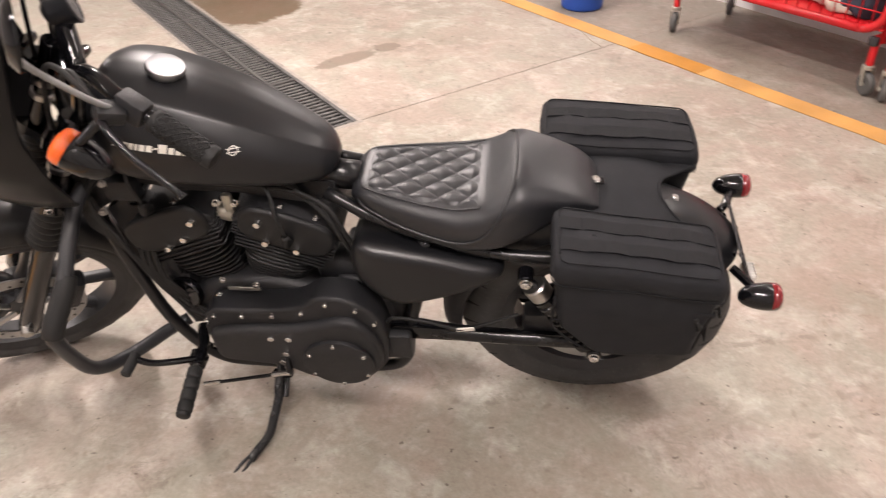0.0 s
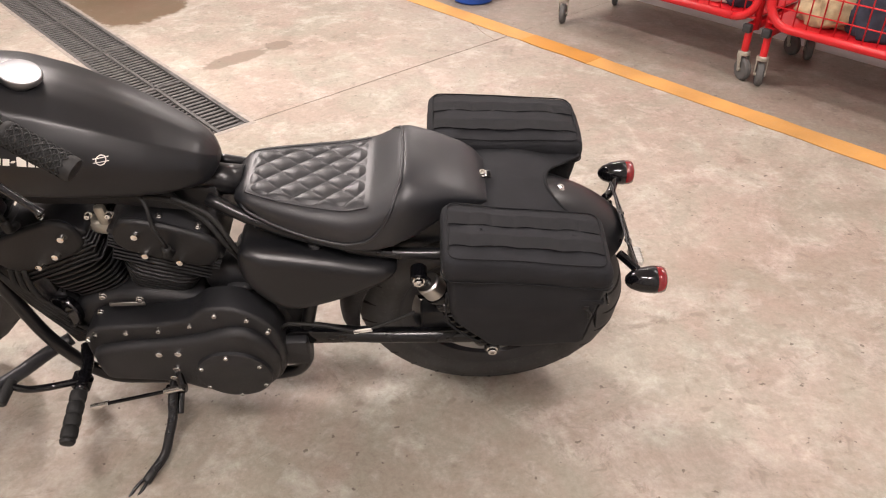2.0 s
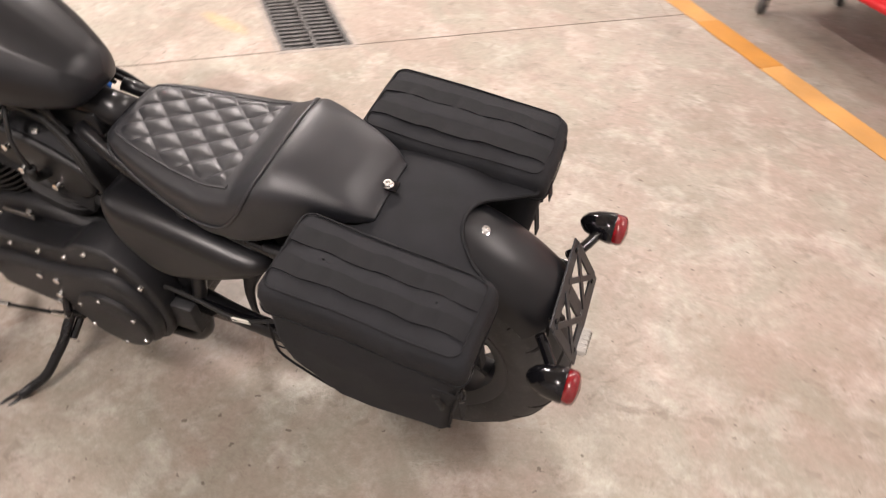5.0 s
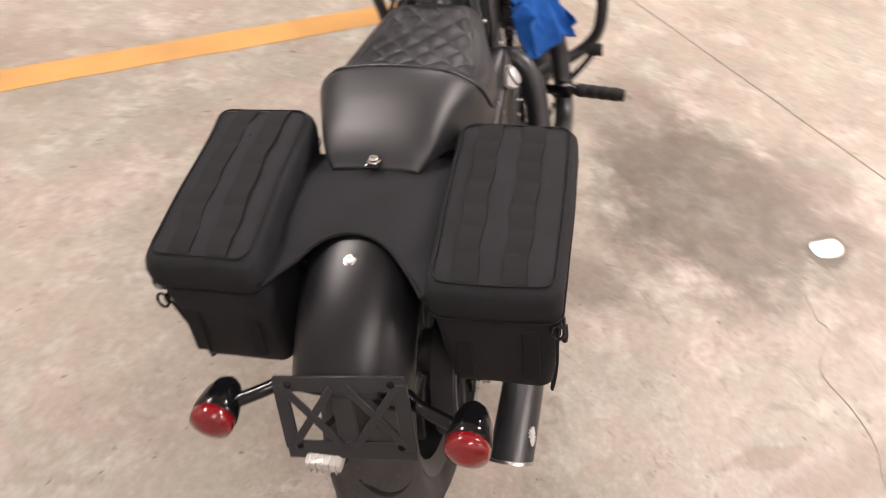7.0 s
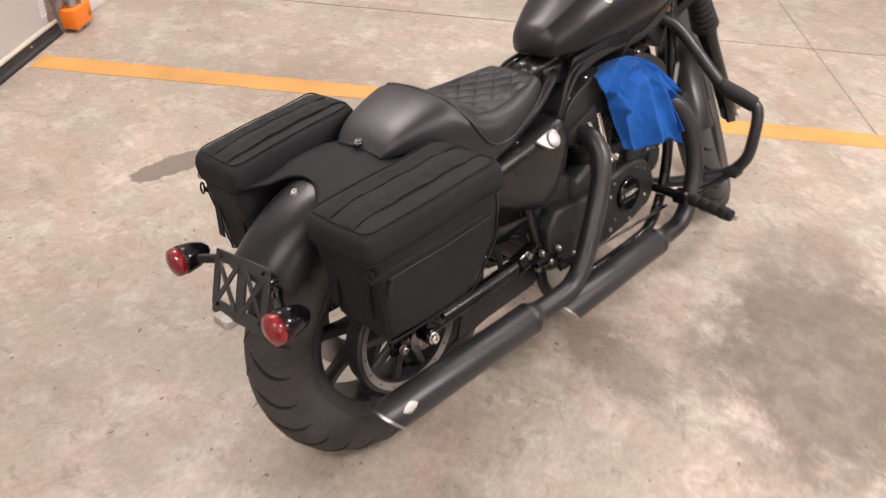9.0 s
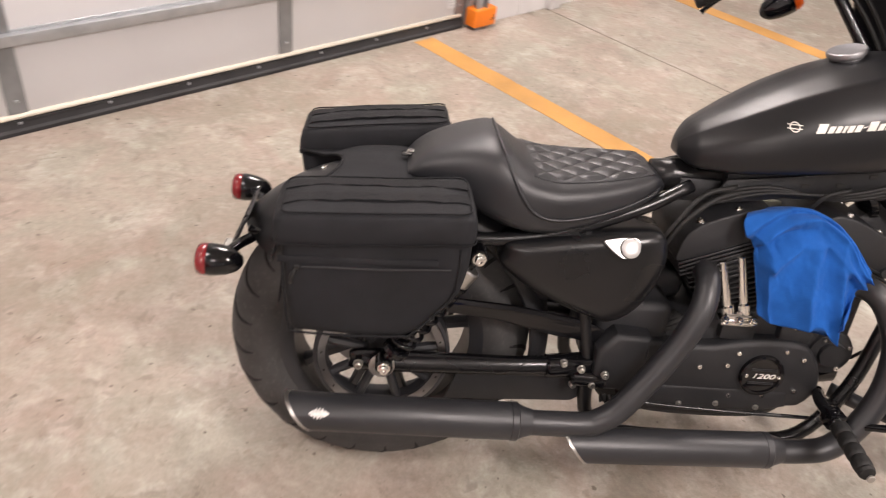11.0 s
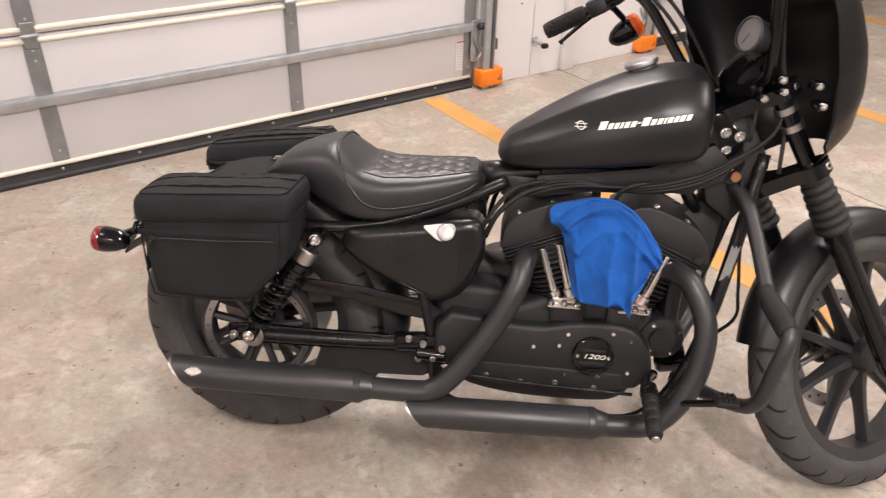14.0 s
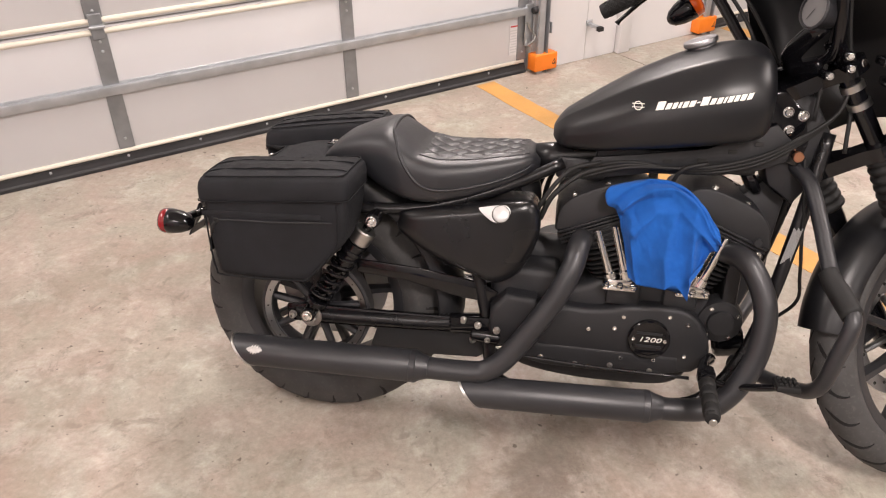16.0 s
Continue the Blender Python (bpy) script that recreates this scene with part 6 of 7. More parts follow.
    part("signal_stalk", tube([(0.070, 0.312 * s, 1.0), (0.085, 0.318 * s, 0.975), (0.10, 0.325 * s, 0.95)], 0.008, 10, 4), gloss, sig, smooth=True, m=FORK)
    cable("control_cable", [ST(0.075, 0.30 * s, 1.01), ST(0.12, 0.25 * s, 1.03), ST(0.12, 0.17 * s, 0.95), ST(0.09, 0.11 * s, 0.80), ST(0.05, 0.085 * s, 0.66), ST(-0.01, 0.07 * s, 0.56)], 0.0045, soft_rubber, bike)
    cable("control_cable", [ST(0.070, 0.29 * s, 1.0), ST(0.10, 0.22 * s, 1.0), ST(0.08, 0.14 * s, 0.88), ST(0.02, 0.08 * s, 0.74), ST(-0.03, 0.05 * s, 0.65)], 0.0045, soft_rubber, bike)
FORK = FORK_LOW
for s in (1, -1):
    for z in (0.615, 0.655):
        part("fairing_clamp", lathe([(0.0205, -0.008), (0.0235, -0.007), (0.0235, 0.007), (0.0205, 0.008)], FORK @ Matrix.Translation((0.06, 0.098 * s, z)), 24), steel, bike, "bright fork clamp ring")
    bolt(bike, ST(0.075, 0.125 * s, 0.51), FORK.to_3x3() @ Vector((0, s, 0)), 0.009, 0.010)
    bolt(bike, ST(0.075, 0.125 * s, 0.695), FORK.to_3x3() @ Vector((0, s, 0)), 0.009, 0.010)
disc_f = part("brake_disc", lathe([(0.112, -0.062), (0.146, -0.062), (0.146, -0.057), (0.112, -0.057)], FORK @ Matrix.Translation((0.07, 0, 0)) @ ON_SIDE, 56, closed=True), machined, front_wheel, "steel brake disc")
for k in range(5):
    a = 2 * math.pi * k / 5
    part("disc_arm", tube([ST(0.07 + 0.03 * math.cos(a), 0.05, 0.03 * math.sin(a)), ST(0.07 + 0.118 * math.cos(a + 0.35), 0.059, 0.118 * math.sin(a + 0.35))], 0.008, 8, 0), machined, front_wheel)
for k in range(30):
    a = 2 * math.pi * k / 30
    r = 0.122 + 0.014 * (k % 2)
    part("disc_hole", lathe([(0.004, -0.0632), (0.004, -0.0558)], FORK @ Matrix.Translation((0.07 + r * math.cos(a), 0, r * math.sin(a))) @ ON_SIDE, 8), pit_dark, front_wheel)
part("brake_caliper", rbox((0.06, 0.055, 0.11), (-0.02, 0.075, 0.10), 0.012, 2), wrinkle, bike, "black front brake caliper", m=FORK)
part("axle_pinch", rbox((0.035, 0.03, 0.045), (0.062, -0.10, -0.028), 0.006, 2), gloss, bike, m=FORK)
bolt(bike, ST(0.055, -0.118, -0.035), FORK.to_3x3() @ Vector((0, -1, 0)), 0.007, 0.008)

part("front_fender", arc_shell(Vector((0.07, 0, 0)), 0.350, 46, 141, 0.062, 0.06), satin, bike, "satin black front fender", m=FORK)

# foot pegs, crash bar, stand
peg_prof = [(0.008, 0.0), (0.014, 0.002)] + [v for k in range(4) for v in ((0.0165, 0.004 + 0.028 * k), (0.0175, 0.010 + 0.028 * k), (0.0175, 0.022 + 0.028 * k), (0.0165, 0.027 + 0.028 * k), (0.0145, 0.0295 + 0.028 * k))] + [(0.0165, 0.118), (0.014, 0.124), (0.006, 0.126)]
for s in (1, -1):
    a, b = Vector((0.900, 0.240 * s, 0.325)), Vector((0.893, 0.358 * s if s > 0 else -0.372, 0.314))
    peg = part("foot_peg", lathe(peg_prof, along(a, b), 20), soft_rubber, bike, "black rubber foot peg")
    part("peg_mount", tube([(0.93, 0.11 * s, 0.31), (0.905, 0.17 * s, 0.322), (0.900, 0.245 * s, 0.325)], 0.013, 12, 4), gloss, peg, smooth=True)
    part("peg_clevis", rbox((0.034, 0.04, 0.036), (0.903, 0.215 * s, 0.323), 0.006, 2), gloss, peg)
    part("peg_end", rod(b, b + (b - a).normalized() * 0.005, 0.008, 12), steel, peg)
    upper = [(1.066, 0.10 * s, 0.735), (1.070, 0.18 * s, 0.690), (1.081, 0.262 * s, 0.612)] if s > 0 else [(1.074, -0.070, 0.722), (1.094, -0.124, 0.656), (1.110, -0.196, 0.574)]
    corner = [(1.098, 0.311, 0.566), (1.105, 0.322, 0.545), (1.108, 0.321, 0.515), (1.113, 0.305, 0.44)] if s > 0 else [(1.122, -0.246, 0.546), (1.134, -0.284, 0.526), (1.131, -0.297, 0.498), (1.118, -0.299, 0.445)]
    bar = part("crash_bar", tube([(1.045, 0.02 * s, 0.750), *upper, *corner, (1.110, 0.290 * s, 0.385), (1.104, 0.262 * s, 0.345), (1.09, 0.225 * s, 0.321), (1.06, 0.172 * s, 0.303), (1.025, 0.11 * s, 0.290), (0.985, 0.07 * s, 0.290)], 0.016, 16, 6), pipe_black, bike, "black engine guard bar", smooth=True)
    lead = [(1.074, 0.232, 0.636), (1.081, 0.262, 0.610)] if s > 0 else [(1.104, -0.194, 0.577), (1.112, -0.218, 0.561)]
    part("guard_pad", tube([*lead, *corner[:2]], 0.0205, 18, 6, radii=[0.0185, 0.0215, 0.0225, 0.0215]), soft_rubber, bar, "black rubber pad", smooth=True)
# right: brake pedal
pedal = part("brake_pedal", tube([(0.915, -0.185, 0.298), (0.96, -0.205, 0.300), (1.008, -0.252, 0.332), (1.038, -0.278, 0.354)], 0.008, 10, 5), gloss, bike, "black brake pedal", smooth=True)
part("pedal_pad", rbox((0.046, 0.040, 0.014), (1.043, -0.284, 0.362), 0.003, 2), soft_rubber, pedal, "black studded pedal pad")
for i in range(4):
    for k in range(3):
        part("stud", rbox((0.006, 0.007, 0.005), (1.028 + 0.010 * i, -0.296 + 0.012 * k, 0.371), 0.001, 1), soft_rubber, pedal)
# left: gear lever
gear = part("gear_lever", tube([(0.893, 0.215, 0.330), (0.945, 0.245, 0.352), (0.995, 0.252, 0.354), (1.030, 0.250, 0.366)], 0.008, 10, 5), gloss, bike, "black gear lever", smooth=True)
part("gear_peg", rod((1.030, 0.235, 0.366), (1.034, 0.295, 0.364), 0.012, 16, 0.003), soft_rubber, gear)
part("gear_link", rod((0.925, 0.208, 0.204), (0.70, 0.206, 0.269), 0.0045, 10), gloss, gear)
for a, b in (((0.928, 0.208, 0.203), (0.883, 0.208, 0.216)), ((0.745, 0.206, 0.256), (0.698, 0.206, 0.2695))):
    part("link_end", rod(a, b, 0.0075, 12), chrome, gear, "bright rod end")
part("shift_arm", tube([(0.70, 0.165, 0.325), (0.705, 0.185, 0.30), (0.70, 0.204, 0.270)], 0.009, 10, 4), gloss, gear, smooth=True)
for a, b in (((0.723, 0.180, 0.382), (0.723, 0.194, 0.382)), ((0.682, 0.180, 0.382), (0.682, 0.194, 0.382)), ((0.698, 0.185, 0.330), (0.698, 0.198, 0.330)), ((0.712, 0.185, 0.300), (0.712, 0.200, 0.300))):
    part("link_nut", rod(a, b, 0.008, 8), chrome, gear)
stand = part("side_stand", tube([(0.735, 0.11, 0.245), (0.745, 0.185, 0.205), (0.745, 0.225, 0.175), (0.752, 0.260, 0.150), (0.762, 0.296, 0.124), (0.786, 0.328, 0.106), (0.800, 0.350, 0.098)], 0.011, 12, 5), frame_black, bike, "black side stand", smooth=True)
part("stand_foot", tube([(0.792, 0.340, 0.101), (0.800, 0.352, 0.0945), (0.814, 0.385, 0.0905), (0.828, 0.398, 0.0895), (0.832, 0.388, 0.0915), (0.820, 0.362, 0.0965), (0.806, 0.345, 0.101)], 0.0042, 8, 4), frame_black, stand, "looped black foot", smooth=True)
part("stand_spring", rod((0.728, 0.150, 0.215), (0.730, 0.215, 0.172), 0.008, 10), gloss, stand)
part("stand_bracket", rbox((0.05, 0.05, 0.05), (0.735, 0.130, 0.235), 0.006, 2), gloss, bike)
part("stand_pivot", rod((0.715, 0.168, 0.212), (0.760, 0.172, 0.208), 0.013, 12), gloss, stand)

# turn signals at the back
def bullet(m, lens, name="turn_signal"):
    body = part(name, lathe([(0.0, -0.055), (0.010, -0.052), (0.020, -0.042), (0.028, -0.022), (0.0315, 0.0), (0.0325, 0.012), (0.031, 0.014)], m, 28), gloss, bike, "bullet turn signal with a coloured lens", smooth=True)
    part("lens", lathe([(0.031, 0.010), (0.0318, 0.024), (0.029, 0.032), (0.018, 0.037), (0.0, 0.039)], m, 28), lens, body, "coloured lens", smooth=True)
    return body


BACK = pose(0, 0, 0, 0, -90, 0)
for s in (1, -1):
    y = 0.157 if s > 0 else -0.176
    bullet(Matrix.Translation((-0.310, y, 0.548)) @ BACK @ Matrix.Scale(0.9, 4), red_lens)
    part("signal_stalk", tube([(-0.262, 0.086 * s, 0.552), (-0.280, 0.112 * s, 0.55), (-0.303, y * 0.95, 0.548)], 0.0095, 12, 4), gloss, bike, smooth=True)

# number plate bracket without a plate
PLATE = Matrix(((0, -0.38, -0.925, -0.272), (-1, 0, 0, -0.003), (0, -0.925, 0.38, 0.588), (0, 0, 0, 1))) @ pose(0, 0, 0, 0, 0, -6)
def bracket(parent):
    """A flat black plate cut into two crossed windows; u across, v down."""
    t = 0.004

    def strip(a, b, w):
        a, b = Vector((*a, 0)), Vector((*b, 0))
        d = b - a
        m = Matrix.Translation((a + b) / 2) @ Matrix.Rotation(math.atan2(d.y, d.x), 4, "Z")
        part("strut", rbox((d.length, w, t), (0, 0, 0.0004 * len(parent.children)), 0.0008, 1, m=PLATE @ m), pipe_black, parent)

    W, H = 0.178, 0.116
    for v in (0.009, H - 0.010):
        strip((-W / 2, v), (W / 2, v), 0.022 if v < 0.05 else 0.026)
    for u in (-W / 2 + 0.008, W / 2 - 0.008):
        strip((u, 0.010), (u, H - 0.012), 0.020)
    for s in (1, -1):
        a, b = (0.010 * s, 0.014), ((W / 2 - 0.012) * s, H - 0.018)
        strip(a, b, 0.011)
        strip((a[0], b[1]), (b[0], a[1]), 0.011)


pb = part("plate_bracket", rbox((0.028, 0.112, 0.005), (0, 0.057, -0.001), 0.0008, 1), pipe_black, bike, "flat black number plate bracket with crossed cut-outs", m=PLATE)
bracket(pb)
part("bracket_arm", rbox((0.05, 0.13, 0.012), (-0.248, -0.006, 0.556), 0.004, 2), gloss, bike)
lamp_part = part("plate_lamp", rbox((0.026, 0.052, 0.018), (-0.322, 0.024, 0.472), 0.006, 2), clear, pb, "clear ribbed plate lamp")
for k in range(5):
    part("lamp_rib", rbox((0.028, 0.002, 0.019), (-0.322, 0.006 + 0.009 * k, 0.472), 0.0005, 1), steel, lamp_part)
for u in (-0.07, 0.07):
    bolt(pb, PLATE @ Vector((u, 0.010, 0.002)), PLATE.to_3x3() @ Vector((0, 0, 1)), 0.004, 0.003, gloss)
    bolt(pb, PLATE @ Vector((u, 0.100, 0.002)), PLATE.to_3x3() @ Vector((0, 0, 1)), 0.004, 0.003, gloss)
    bolt(pb, PLATE @ Vector((u, 0.010, -0.002)), PLATE.to_3x3() @ Vector((0, 0, -1)), 0.004, 0.003, gloss)

# ---- saddlebags ----
bags = thing("saddlebag_pair", BIKE, "black nylon saddlebags joined by a yoke over the rear fender", "saddlebag")
# each bag: height of its top amidships, slope of the top, pulled in at the front, pulled in outside
BAGS = {1: (0.730, 0.138, 0.022, 0.016), -1: (0.706, 0.080, 0.0, 0.0)}


def bag_top(x, s):
    return BAGS[s][0] + BAGS[s][1] * x


def round_rect(x0, x1, y0, y1, r, z, n=9, per=12):
    """Points round a rectangle with rounded corners, with points along the sides too."""
    pts = []
    corners = [((x1 - r, y1 - r), 0), ((x0 + r, y1 - r), 90), ((x0 + r, y0 + r), 180), ((x1 - r, y0 + r), 270)]
    for k, ((cx, cy), a0) in enumerate(corners):
        arc = [(cx + r * math.cos(radians(a0 + 90 * i / n)), cy + r * math.sin(radians(a0 + 90 * i / n))) for i in range(n + 1)]
        pts += arc
        (nx, ny), na = corners[(k + 1) % 4]
        ex, ey = nx + r * math.cos(radians(na)), ny + r * math.sin(radians(na))
        lx, ly = arc[-1]
        pts += [(lx + (ex - lx) * i / per, ly + (ey - ly) * i / per) for i in range(1, per)]
    return [Vector((x, y, z)) for x, y in pts]


def bag_limits(z, s):
    f = (z - 0.468) / (0.70 - 0.468)
    x0 = -0.168 - 0.028 * f
    x1 = float(np.interp(z, [0.468, 0.480, 0.556, 0.60, 0.71], [0.030, 0.046, 0.112, 0.122, 0.126]))
    y1 = 0.262 + 0.016 * min(1, f * 1.6)
    return x0, x1 - BAGS[s][2], 0.122 - 0.012 * f, y1 - BAGS[s][3] * min(1, max(0, f))


def crumple(bm, amp, seed, freq=11.0):
    for v in bm.verts:
        v.co += Vector((noise.noise(v.co * freq + Vector((seed, 0, 0))), noise.noise(v.co * freq + Vector((0, seed, 5))), 0.6 * noise.noise(v.co * freq + Vector((7, 0, seed))))) * amp


def pouch(s):
    bm = bmesh.new()
    rings = []
    for inset, z in ((0.03, 0.466), (0.012, 0.467), (0.004, 0.472), (0.0, 0.482)):
        x0, x1, y0, y1 = bag_limits(max(z, 0.47), s)
        rings.append(round_rect(x0 + inset, x1 - inset, y0 + inset, y1 - inset, 0.014, z))
    for i in range(1, 13):
        z = 0.482 + (BAGS[s][0] - 0.034 - 0.482) * i / 12
        x0, x1, y0, y1 = bag_limits(z, s)
        rings.append(round_rect(x0, x1, y0, y1, 0.016, z))
    for r in rings:
        for p in r:
            p.z += BAGS[s][1] * p.x * max(0.0, (p.z - 0.50) / 0.17)
    ring_faces(bm, rings)
    crumple(bm, 0.006, 3.1 * s, 7)
    crumple(bm, 0.0016, 5.7 * s, 24)
    if s < 0:
        mirror_y(bm)
    return bm


def lid(s):
    bm = bmesh.new()
    rings = []
    x0, x1, y0, y1 = -0.202, 0.129 - BAGS[s][2], 0.108, 0.283 - BAGS[s][3]
    for inset, dz in ((0.002, -0.052), (0.0, -0.046), (-0.001, -0.025), (0.001, -0.012), (0.005, -0.004), (0.012, 0.0), (0.020, 0.0015), (0.04, 0.005), (0.058, 0.007), (0.070, 0.0075)):
        rings.append(round_rect(x0 + inset, x1 - inset, y0 + inset, y1 - inset, max(0.004, 0.020 - inset * 0.12), dz))
    for r in rings:
        for p in r:
            p.z += bag_top(p.x, s)
    ring_faces(bm, rings)
    crumple(bm, 0.005, 8.3 * s, 8)
    crumple(bm, 0.0017, 2.9 * s, 24)
    if s < 0:
        mirror_y(bm)
    return bm


def sewn(bm, s, on_lid):
    """Lets a trim that was laid out on the left follow the creases of the lid or pouch, and mirrors it for the right."""
    if on_lid:
        crumple(bm, 0.005, 8.3 * s, 8)
    else:
        crumple(bm, 0.006, 3.1 * s, 7)
    if s < 0:
        mirror_y(bm)
    return bm


def web_strip(s, y, w, seed):
    """A webbing strip sewn down at even steps, puffed up between them."""
    bm = bmesh.new()
    rows = []
    x0, x1, n = -0.188, 0.118 - BAGS[s][2], 63
    for i in range(n + 1):
        u = i / n
        x = x0 + (x1 - x0) * u
        puff = 0.0020 * abs(math.sin(math.pi * u * 7)) ** 0.7
        dome = 0.0075 * (1 - (2 * u - 1) ** 4)
        wob = 0.0016 * math.sin(u * 22 + seed)
        rows.append([(x, y - w / 2 + wob, bag_top(x, s) + 0.0015 + dome * 0.7), (x, y - w / 2 + wob, bag_top(x, s) + 0.0022 + dome * 0.8 + puff), (x, y + w / 2 + wob, bag_top(x, s) + 0.0022 + dome * 0.8 + puff), (x, y + w / 2 + wob, bag_top(x, s) + 0.0015 + dome * 0.7)])
    ring_faces(bm, [[Vector(p) for p in r] for r in rows])
    return sewn(bm, s, True)


for s in (1, -1):
    b = part("pouch", pouch(s), nylon, bags, "black fabric saddlebag pouch", smooth=True)
    part("lid", lid(s), nylon, b, "black fabric lid with webbing", smooth=True)
    part("webbing_strip", web_strip(s, 0.160, 0.030, 0.4), webbing, b)
    part("webbing_strip", web_strip(s, 0.222 - 0.5 * BAGS[s][3], 0.030, 1.9), webbing, b)
    edge = [(p.x, p.y, bag_top(p.x, s) + 0.0015) for p in round_rect(-0.190, 0.119 - BAGS[s][2], 0.118, 0.273 - BAGS[s][3], 0.018, 0)]
    part("lid_piping", sewn(tube(edge + edge[:1], 0.0016, 6, 0), s, True), webbing, b, smooth=True)
    rim_loop = [(p.x, p.y, bag_top(p.x, s) - 0.050) for p in round_rect(-0.2025, 0.1295 - BAGS[s][2], 0.1075, 0.2835 - BAGS[s][3], 0.02, 0)]
    part("lid_piping", sewn(tube(rim_loop + rim_loop[:1], 0.0014, 6, 0), s, True), webbing, b, smooth=True)
    out = BAGS[s][3] * 0.85
    part("zip_flap", rbox((0.262, 0.0016, 0.012), (-0.032, (0.2785 - out) * s, 0.622), 0.0013, 2), nylon, b, m=Matrix.Translation((0, 0, 0)) @ pose(0, 0, 0, 0, -2.5, 0) @ Matrix.Translation((0, 0, 0)))
    part("zip", sewn(tube([(-0.160, (0.2785 - out), 0.602), (-0.03, (0.2795 - out), 0.608), (0.092, (0.2790 - out), 0.616)], 0.0016, 6, 4), s, False), seal, b, smooth=True)
    puller = part("zip_pull", rbox((0.012, 0.004, 0.010), (-0.158, (0.281 - out) * s, 0.602), 0.002, 1), soft_rubber, b)
    part("pull_tab", tube([(-0.160, (0.282 - out) * s, 0.598), (-0.166, (0.283 - out) * s, 0.587), (-0.167, (0.282 - out) * s, 0.574)], 0.004, 8, 4), soft_rubber, puller, smooth=True)
    if s > 0:
        part("seam", sewn(tube([(-0.182, (0.2755 - out), 0.570), (-0.03, (0.2778 - out), 0.575), (0.108, (0.2755 - out), 0.582)], 0.0014, 6, 4), s, False), webbing, b, smooth=True)
    part("corner_piping", sewn(tube([(0.104, (0.2785 - out), 0.655), (0.105, (0.2775 - out), 0.60), (0.098, (0.276 - out), 0.555), (0.042, (0.268 - out), 0.484), (0.016, (0.263 - out), 0.473), (-0.15, (0.263 - out), 0.470), (-0.170, (0.266 - out), 0.486), (-0.178, (0.271 - out), 0.54), (-0.188, (0.276 - out), 0.62)], 0.0022, 6, 4), s, False), webbing, b, smooth=True)
    ring = [(-0.196 + 0.002 * math.sin(a), (0.276 - out) * s + 0.008 * s * math.cos(a), 0.622 + 0.011 * math.sin(a)) for a in [2 * math.pi * i / 14 for i in range(15)]]
    part("ring", tube(ring, 0.0022, 8, 0), gloss, b, "dark metal ring", smooth=True)
    for y in (0.15, 0.24):
        part("rear_strap", rbox((0.003, 0.022, 0.12), (-0.185, y * s, 0.575), 0.001, 1, m=Matrix.Translation((-0.188, 0, 0.57)) @ pose(0, 0, 0, 0, 5, 0) @ Matrix.Translation((0.188, 0, -0.57))), webbing, b)


def yoke():
    bm = bmesh.new()
    n, k = 44, 26
    top, low = [], []
    for j in range(n + 1):
        y = -0.128 + 0.256 * j / n
        back = -0.108 - 0.085 * min(1.0, (abs(y) / 0.105)) ** 2.2
        r0, r1 = [], []
        for i in range(k + 1):
            x = back + (0.075 - back) * i / k
            fender = 0.324 + math.sqrt(0.3745 ** 2 - x * x)
            z = fender + 0.004 - 0.010 * (abs(y) / 0.09) ** 2 + 0.003 * noise.noise(Vector((x * 16, y * 16, 2)))
            z = max(z, bag_top(x, -1) - 0.028)
            r0.append(Vector((x, y, z)))
            r1.append(Vector((x, y, z - 0.004)))
        top.append(r0)
        low.append(r1)
    ring_faces(bm, [a + b[::-1] for a, b in zip(top, low)])
    return bm


yk = part("yoke", yoke(), nylon, bags, "black fabric yoke with a curved rear edge", smooth=True)

# bolts round the upper fork clamp
for x, y, z in ((1.082, -0.118, 0.988), (1.089, -0.118, 0.965), (1.053, -0.118, 0.949), (1.154, -0.118, 0.981), (1.169, -0.118, 0.942)):
    block = part("clamp_block", rbox((0.020, 0.05, 0.018), (x, y + 0.022, z), 0.005, 2), gloss, bike)
    bolt(block, (x, y - 0.002, z), (-0.2, -1, 0.2), 0.0055, 0.006)
# lip along the rear edge of the yoke
lip = []
for j in range(33):
    y = -0.112 + 0.224 * j / 32
    x = -0.108 - 0.085 * min(1.0, (abs(y) / 0.105)) ** 2.2
    z = max(0.324 + math.sqrt(0.3745 ** 2 - x * x) + 0.004 - 0.010 * (abs(y) / 0.09) ** 2, bag_top(x, -1) - 0.028)
    lip.append((x + 0.001, y, z + 0.0005))
part("yoke_lip", tube(lip, 0.0032, 8, 0), webbing, yk, smooth=True)

# crowded fittings round the steering neck on the left
part("neck_casting", slab([(0.965, 0.80), (1.00, 0.70), (1.06, 0.66), (1.10, 0.72), (1.11, 0.82), (1.06, 0.90), (0.99, 0.89)], -0.035, 0.062, 0.012, 2), wrinkle, bike, "black cast steering neck")
part("relay_box", rbox((0.07, 0.035, 0.055), (0.985, 0.070, 0.735), 0.008, 2), wrinkle, bike, "black relay box")
for k in range(5):
    cable("wiring", [(0.97 + 0.012 * k, 0.066, 0.80 - 0.01 * k), (1.03 + 0.010 * k, 0.088 - 0.004 * k, 0.765), (1.065 + 0.006 * k, 0.086, 0.70 - 0.012 * k), (1.035 + 0.004 * k, 0.094, 0.60), (1.00 - 0.006 * k, 0.104, 0.50), (0.965 - 0.01 * k, 0.108, 0.42)], 0.0062 - 0.0006 * k, soft_rubber, bike)
for x, y, z in ((1.005, 0.092, 0.765), (1.055, 0.074, 0.79), (1.03, 0.098, 0.69), (1.075, 0.08, 0.735)):
    bolt(bike, (x, y, z), (0.2, 1, 0.2), 0.007, 0.010, steel)

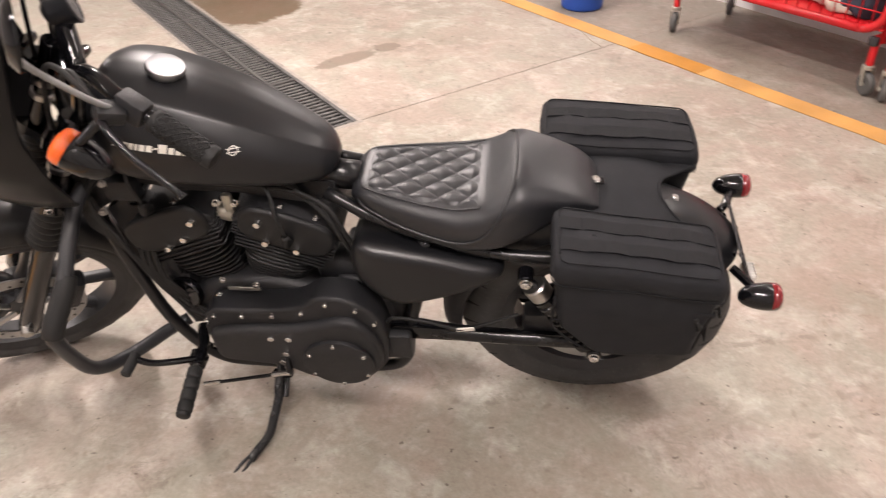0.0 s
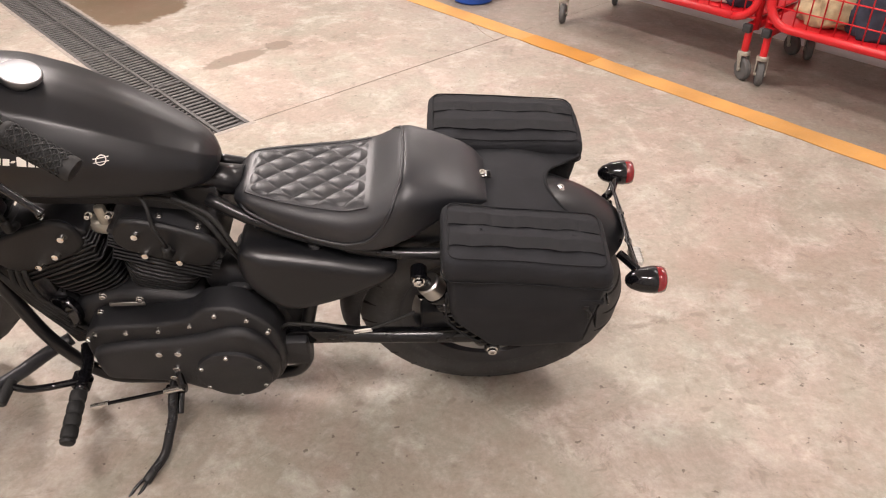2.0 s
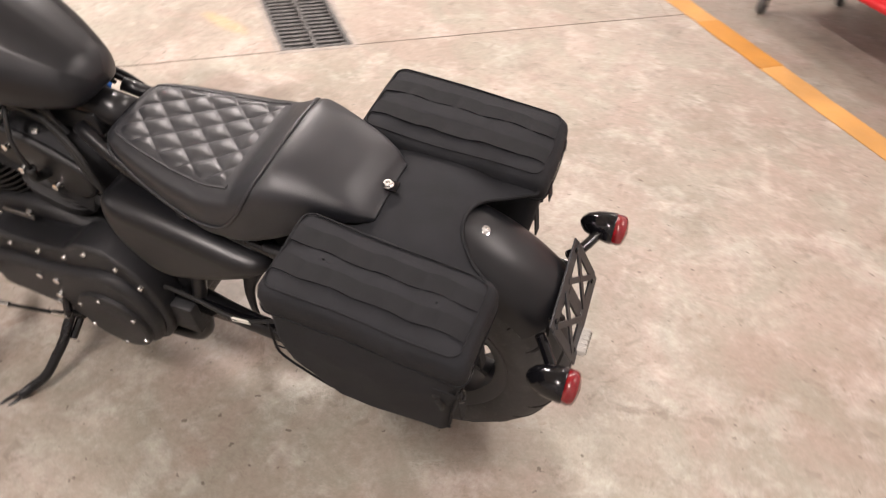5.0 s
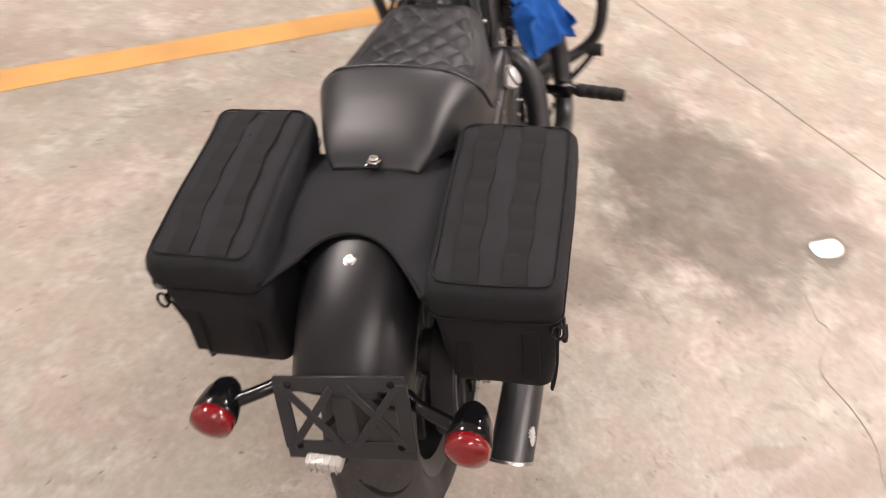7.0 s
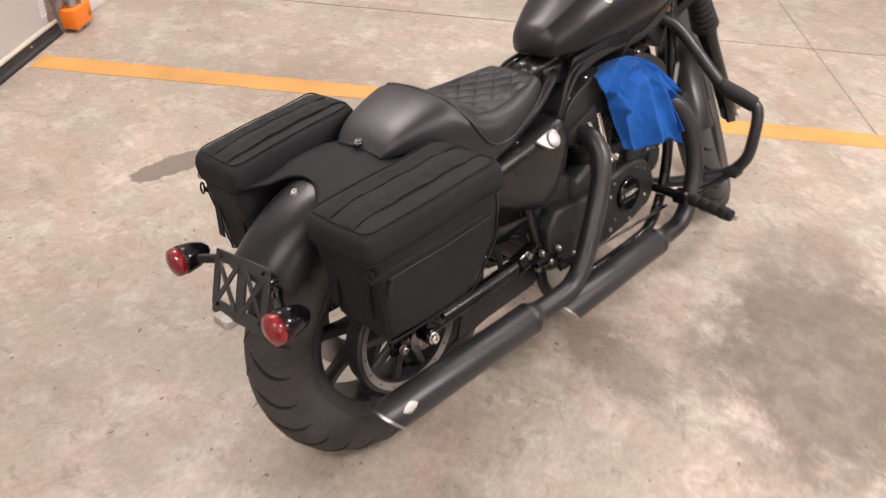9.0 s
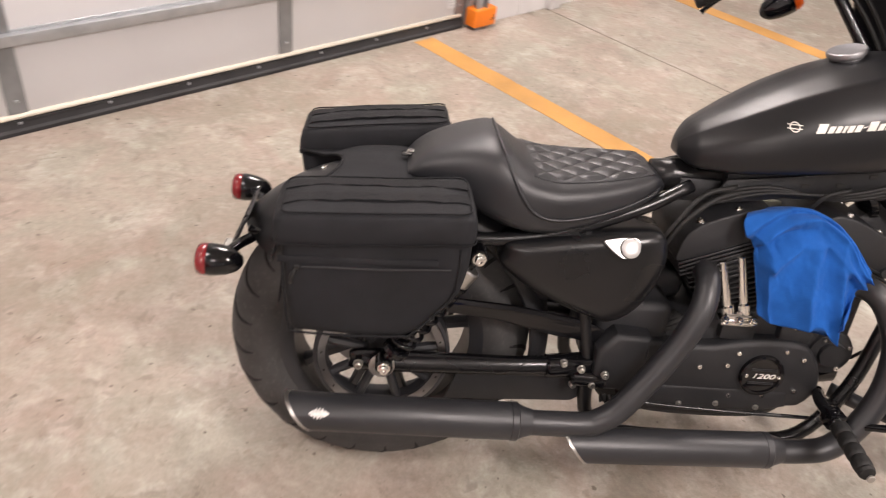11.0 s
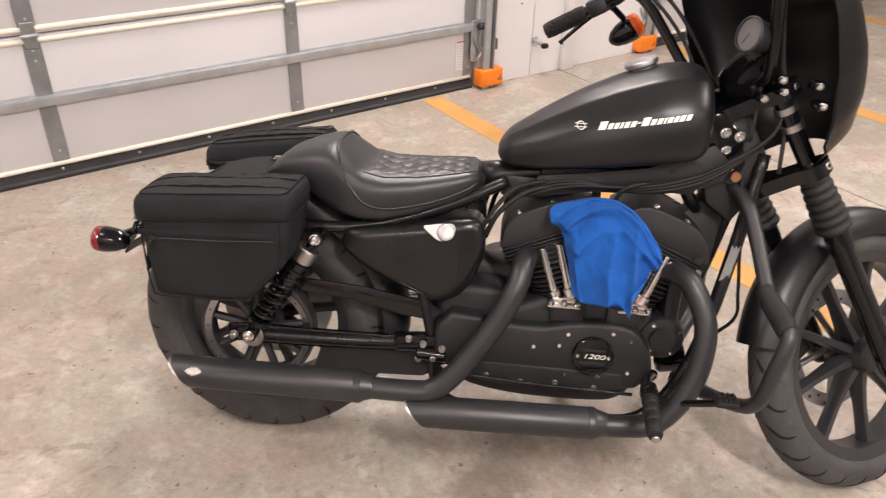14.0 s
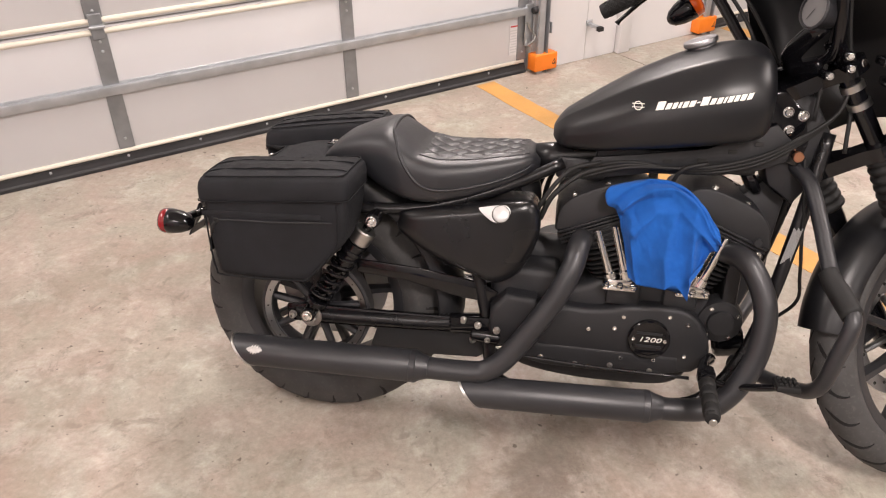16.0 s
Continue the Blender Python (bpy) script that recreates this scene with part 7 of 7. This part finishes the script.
# ---- blue towel ----
def away(u, v, line):
    """How far a point of the cloth lies from a fold line of (u, v) corners."""
    best = 9.0
    for (a, b), (c, d) in zip(line, line[1:]):
        du, dv = c - a, d - b
        t = max(0.0, min(1.0, ((u - a) * du + (v - b) * dv) / (du * du + dv * dv)))
        best = min(best, math.hypot(u - a - t * du, v - b - t * dv))
    return best


# folds of the cloth: corners (down, across), height, half width
FOLDS = [
    ([(0.50, 0.10), (0.36, 0.30), (0.30, 0.55), (0.36, 0.80), (0.50, 1.0)], 0.0201, 0.053),
    ([(0.66, 0.22), (0.50, 0.40), (0.44, 0.60), (0.52, 0.85), (0.62, 1.0)], 0.0166, 0.048),
    ([(0.20, 0.35), (0.17, 0.60), (0.26, 0.88), (0.36, 1.0)], 0.0111, 0.043),
    ([(0.52, 0.55), (0.75, 0.50), (1.0, 0.46)], 0.0134, 0.058),
    ([(0.56, 0.74), (0.80, 0.76), (1.0, 0.80)], 0.0201, 0.048),
    ([(0.60, 0.20), (0.80, 0.16), (1.0, 0.12)], 0.0111, 0.058),
    ([(0.62, 0.95), (0.80, 0.93), (1.0, 0.95)], 0.0111, 0.038),
]


def towel_mesh():
    """A cloth thrown over the rocker covers; it hangs outwards in folds."""
    bm = bmesh.new()
    n, k = 90, 90
    # hang lines across the cloth: top inner edge, shoulder, hem
    inner = catmull([(0.684, -0.104, 0.704), (0.735, -0.082, 0.712), (0.785, -0.075, 0.706), (0.832, -0.085, 0.684)], 20)
    shoulder = catmull([(0.649, -0.126, 0.690), (0.700, -0.138, 0.706), (0.751, -0.142, 0.712), (0.800, -0.152, 0.706), (0.838, -0.165, 0.688), (0.880, -0.180, 0.645)], 12)
    waist = catmull([(0.673, -0.150, 0.632), (0.700, -0.172, 0.622), (0.750, -0.196, 0.618), (0.800, -0.214, 0.610), (0.842, -0.220, 0.602), (0.876, -0.205, 0.610)], 12)
    hem = catmull([(0.702, -0.186, 0.518), (0.735, -0.202, 0.512), (0.772, -0.232, 0.524), (0.802, -0.256, 0.540), (0.826, -0.262, 0.522), (0.822, -0.278, 0.570)], 12)
    rows = []
    for i in range(n + 1):
        u = i / n
        row = []
        for j in range(k + 1):
            v = j / k
            pick = lambda line: line[min(len(line) - 1, int(v * (len(line) - 1)))].lerp(line[min(len(line) - 1, int(v * (len(line) - 1)) + 1)], v * (len(line) - 1) % 1)
            p = [pick(inner), pick(shoulder), pick(waist), pick(hem)]
            q = catmull(p, 30)[min(90, round(u * 90))]
            fold = 0.0
            for line, high, wide in FOLDS:
                fold += 1.15 * high * math.exp(-(away(u, v, line) / wide) ** 1.35)
            # the upper layer is folded back over the lower one along an arch
            arch = 0.50 - 0.27 * math.sin(math.pi * v) ** 0.8
            over = 1 / (1 + math.exp(-(arch - u) / 0.007))
            fold += 0.016 * over * min(1.0, 4 * u)
            arch2 = arch + 0.13 + 0.05 * v
            fold += 0.009 / (1 + math.exp(-(arch2 - u) / 0.009)) * min(1.0, 4 * u)
            q = q + Vector((0.014 * (1 - v) ** 3 * (1 - over), 0, 0))
            fold += 0.006 * (0.5 - abs(noise.noise(Vector((u * 3.2, v * 4.0, 7))))) * min(1, u * 3) - 0.006
            q = q + Vector((0, -1, 0)).lerp(Vector((0, -0.35, 0.9)), max(0.0, 1 - u / 0.45)) * fold + Vector((noise.noise(q * 30), noise.noise(q * 30 + Vector((5, 0, 0))), noise.noise(q * 30 + Vector((0, 5, 0))))) * 0.003
            crease = abs(noise.noise(Vector((u * 7 + v * 3, v * 9 - u * 2, 3)))) + 0.5 * abs(noise.noise(Vector((u * 15, v * 19, 9))))
            q = q + Vector((0, -0.0055 * (0.45 - crease) * min(1, u * 4) * min(1, (1 - u) * 4), 0))
            row.append(q)
        rows.append(row)
    rings = [r + [p + Vector((0, 0.0035, -0.001)) for p in r[::-1]] for r in rows]
    ring_faces(bm, rings)
    return bm


towel = part("towel", towel_mesh(), blue_cloth, None, smooth=True)
towel.matrix_basis = BIKE @ Matrix.Translation((0.006, 0.030, -0.016))
tagged(towel, "crumpled blue microfibre towel hung over the engine", "towel")
tag = part("towel_tag", rbox((0.026, 0.002, 0.012), (0.722, -0.132, 0.716), 0.0005, 1), badge_white, None)
tag.parent = towel
tagged(tag, "small white sewn tag")
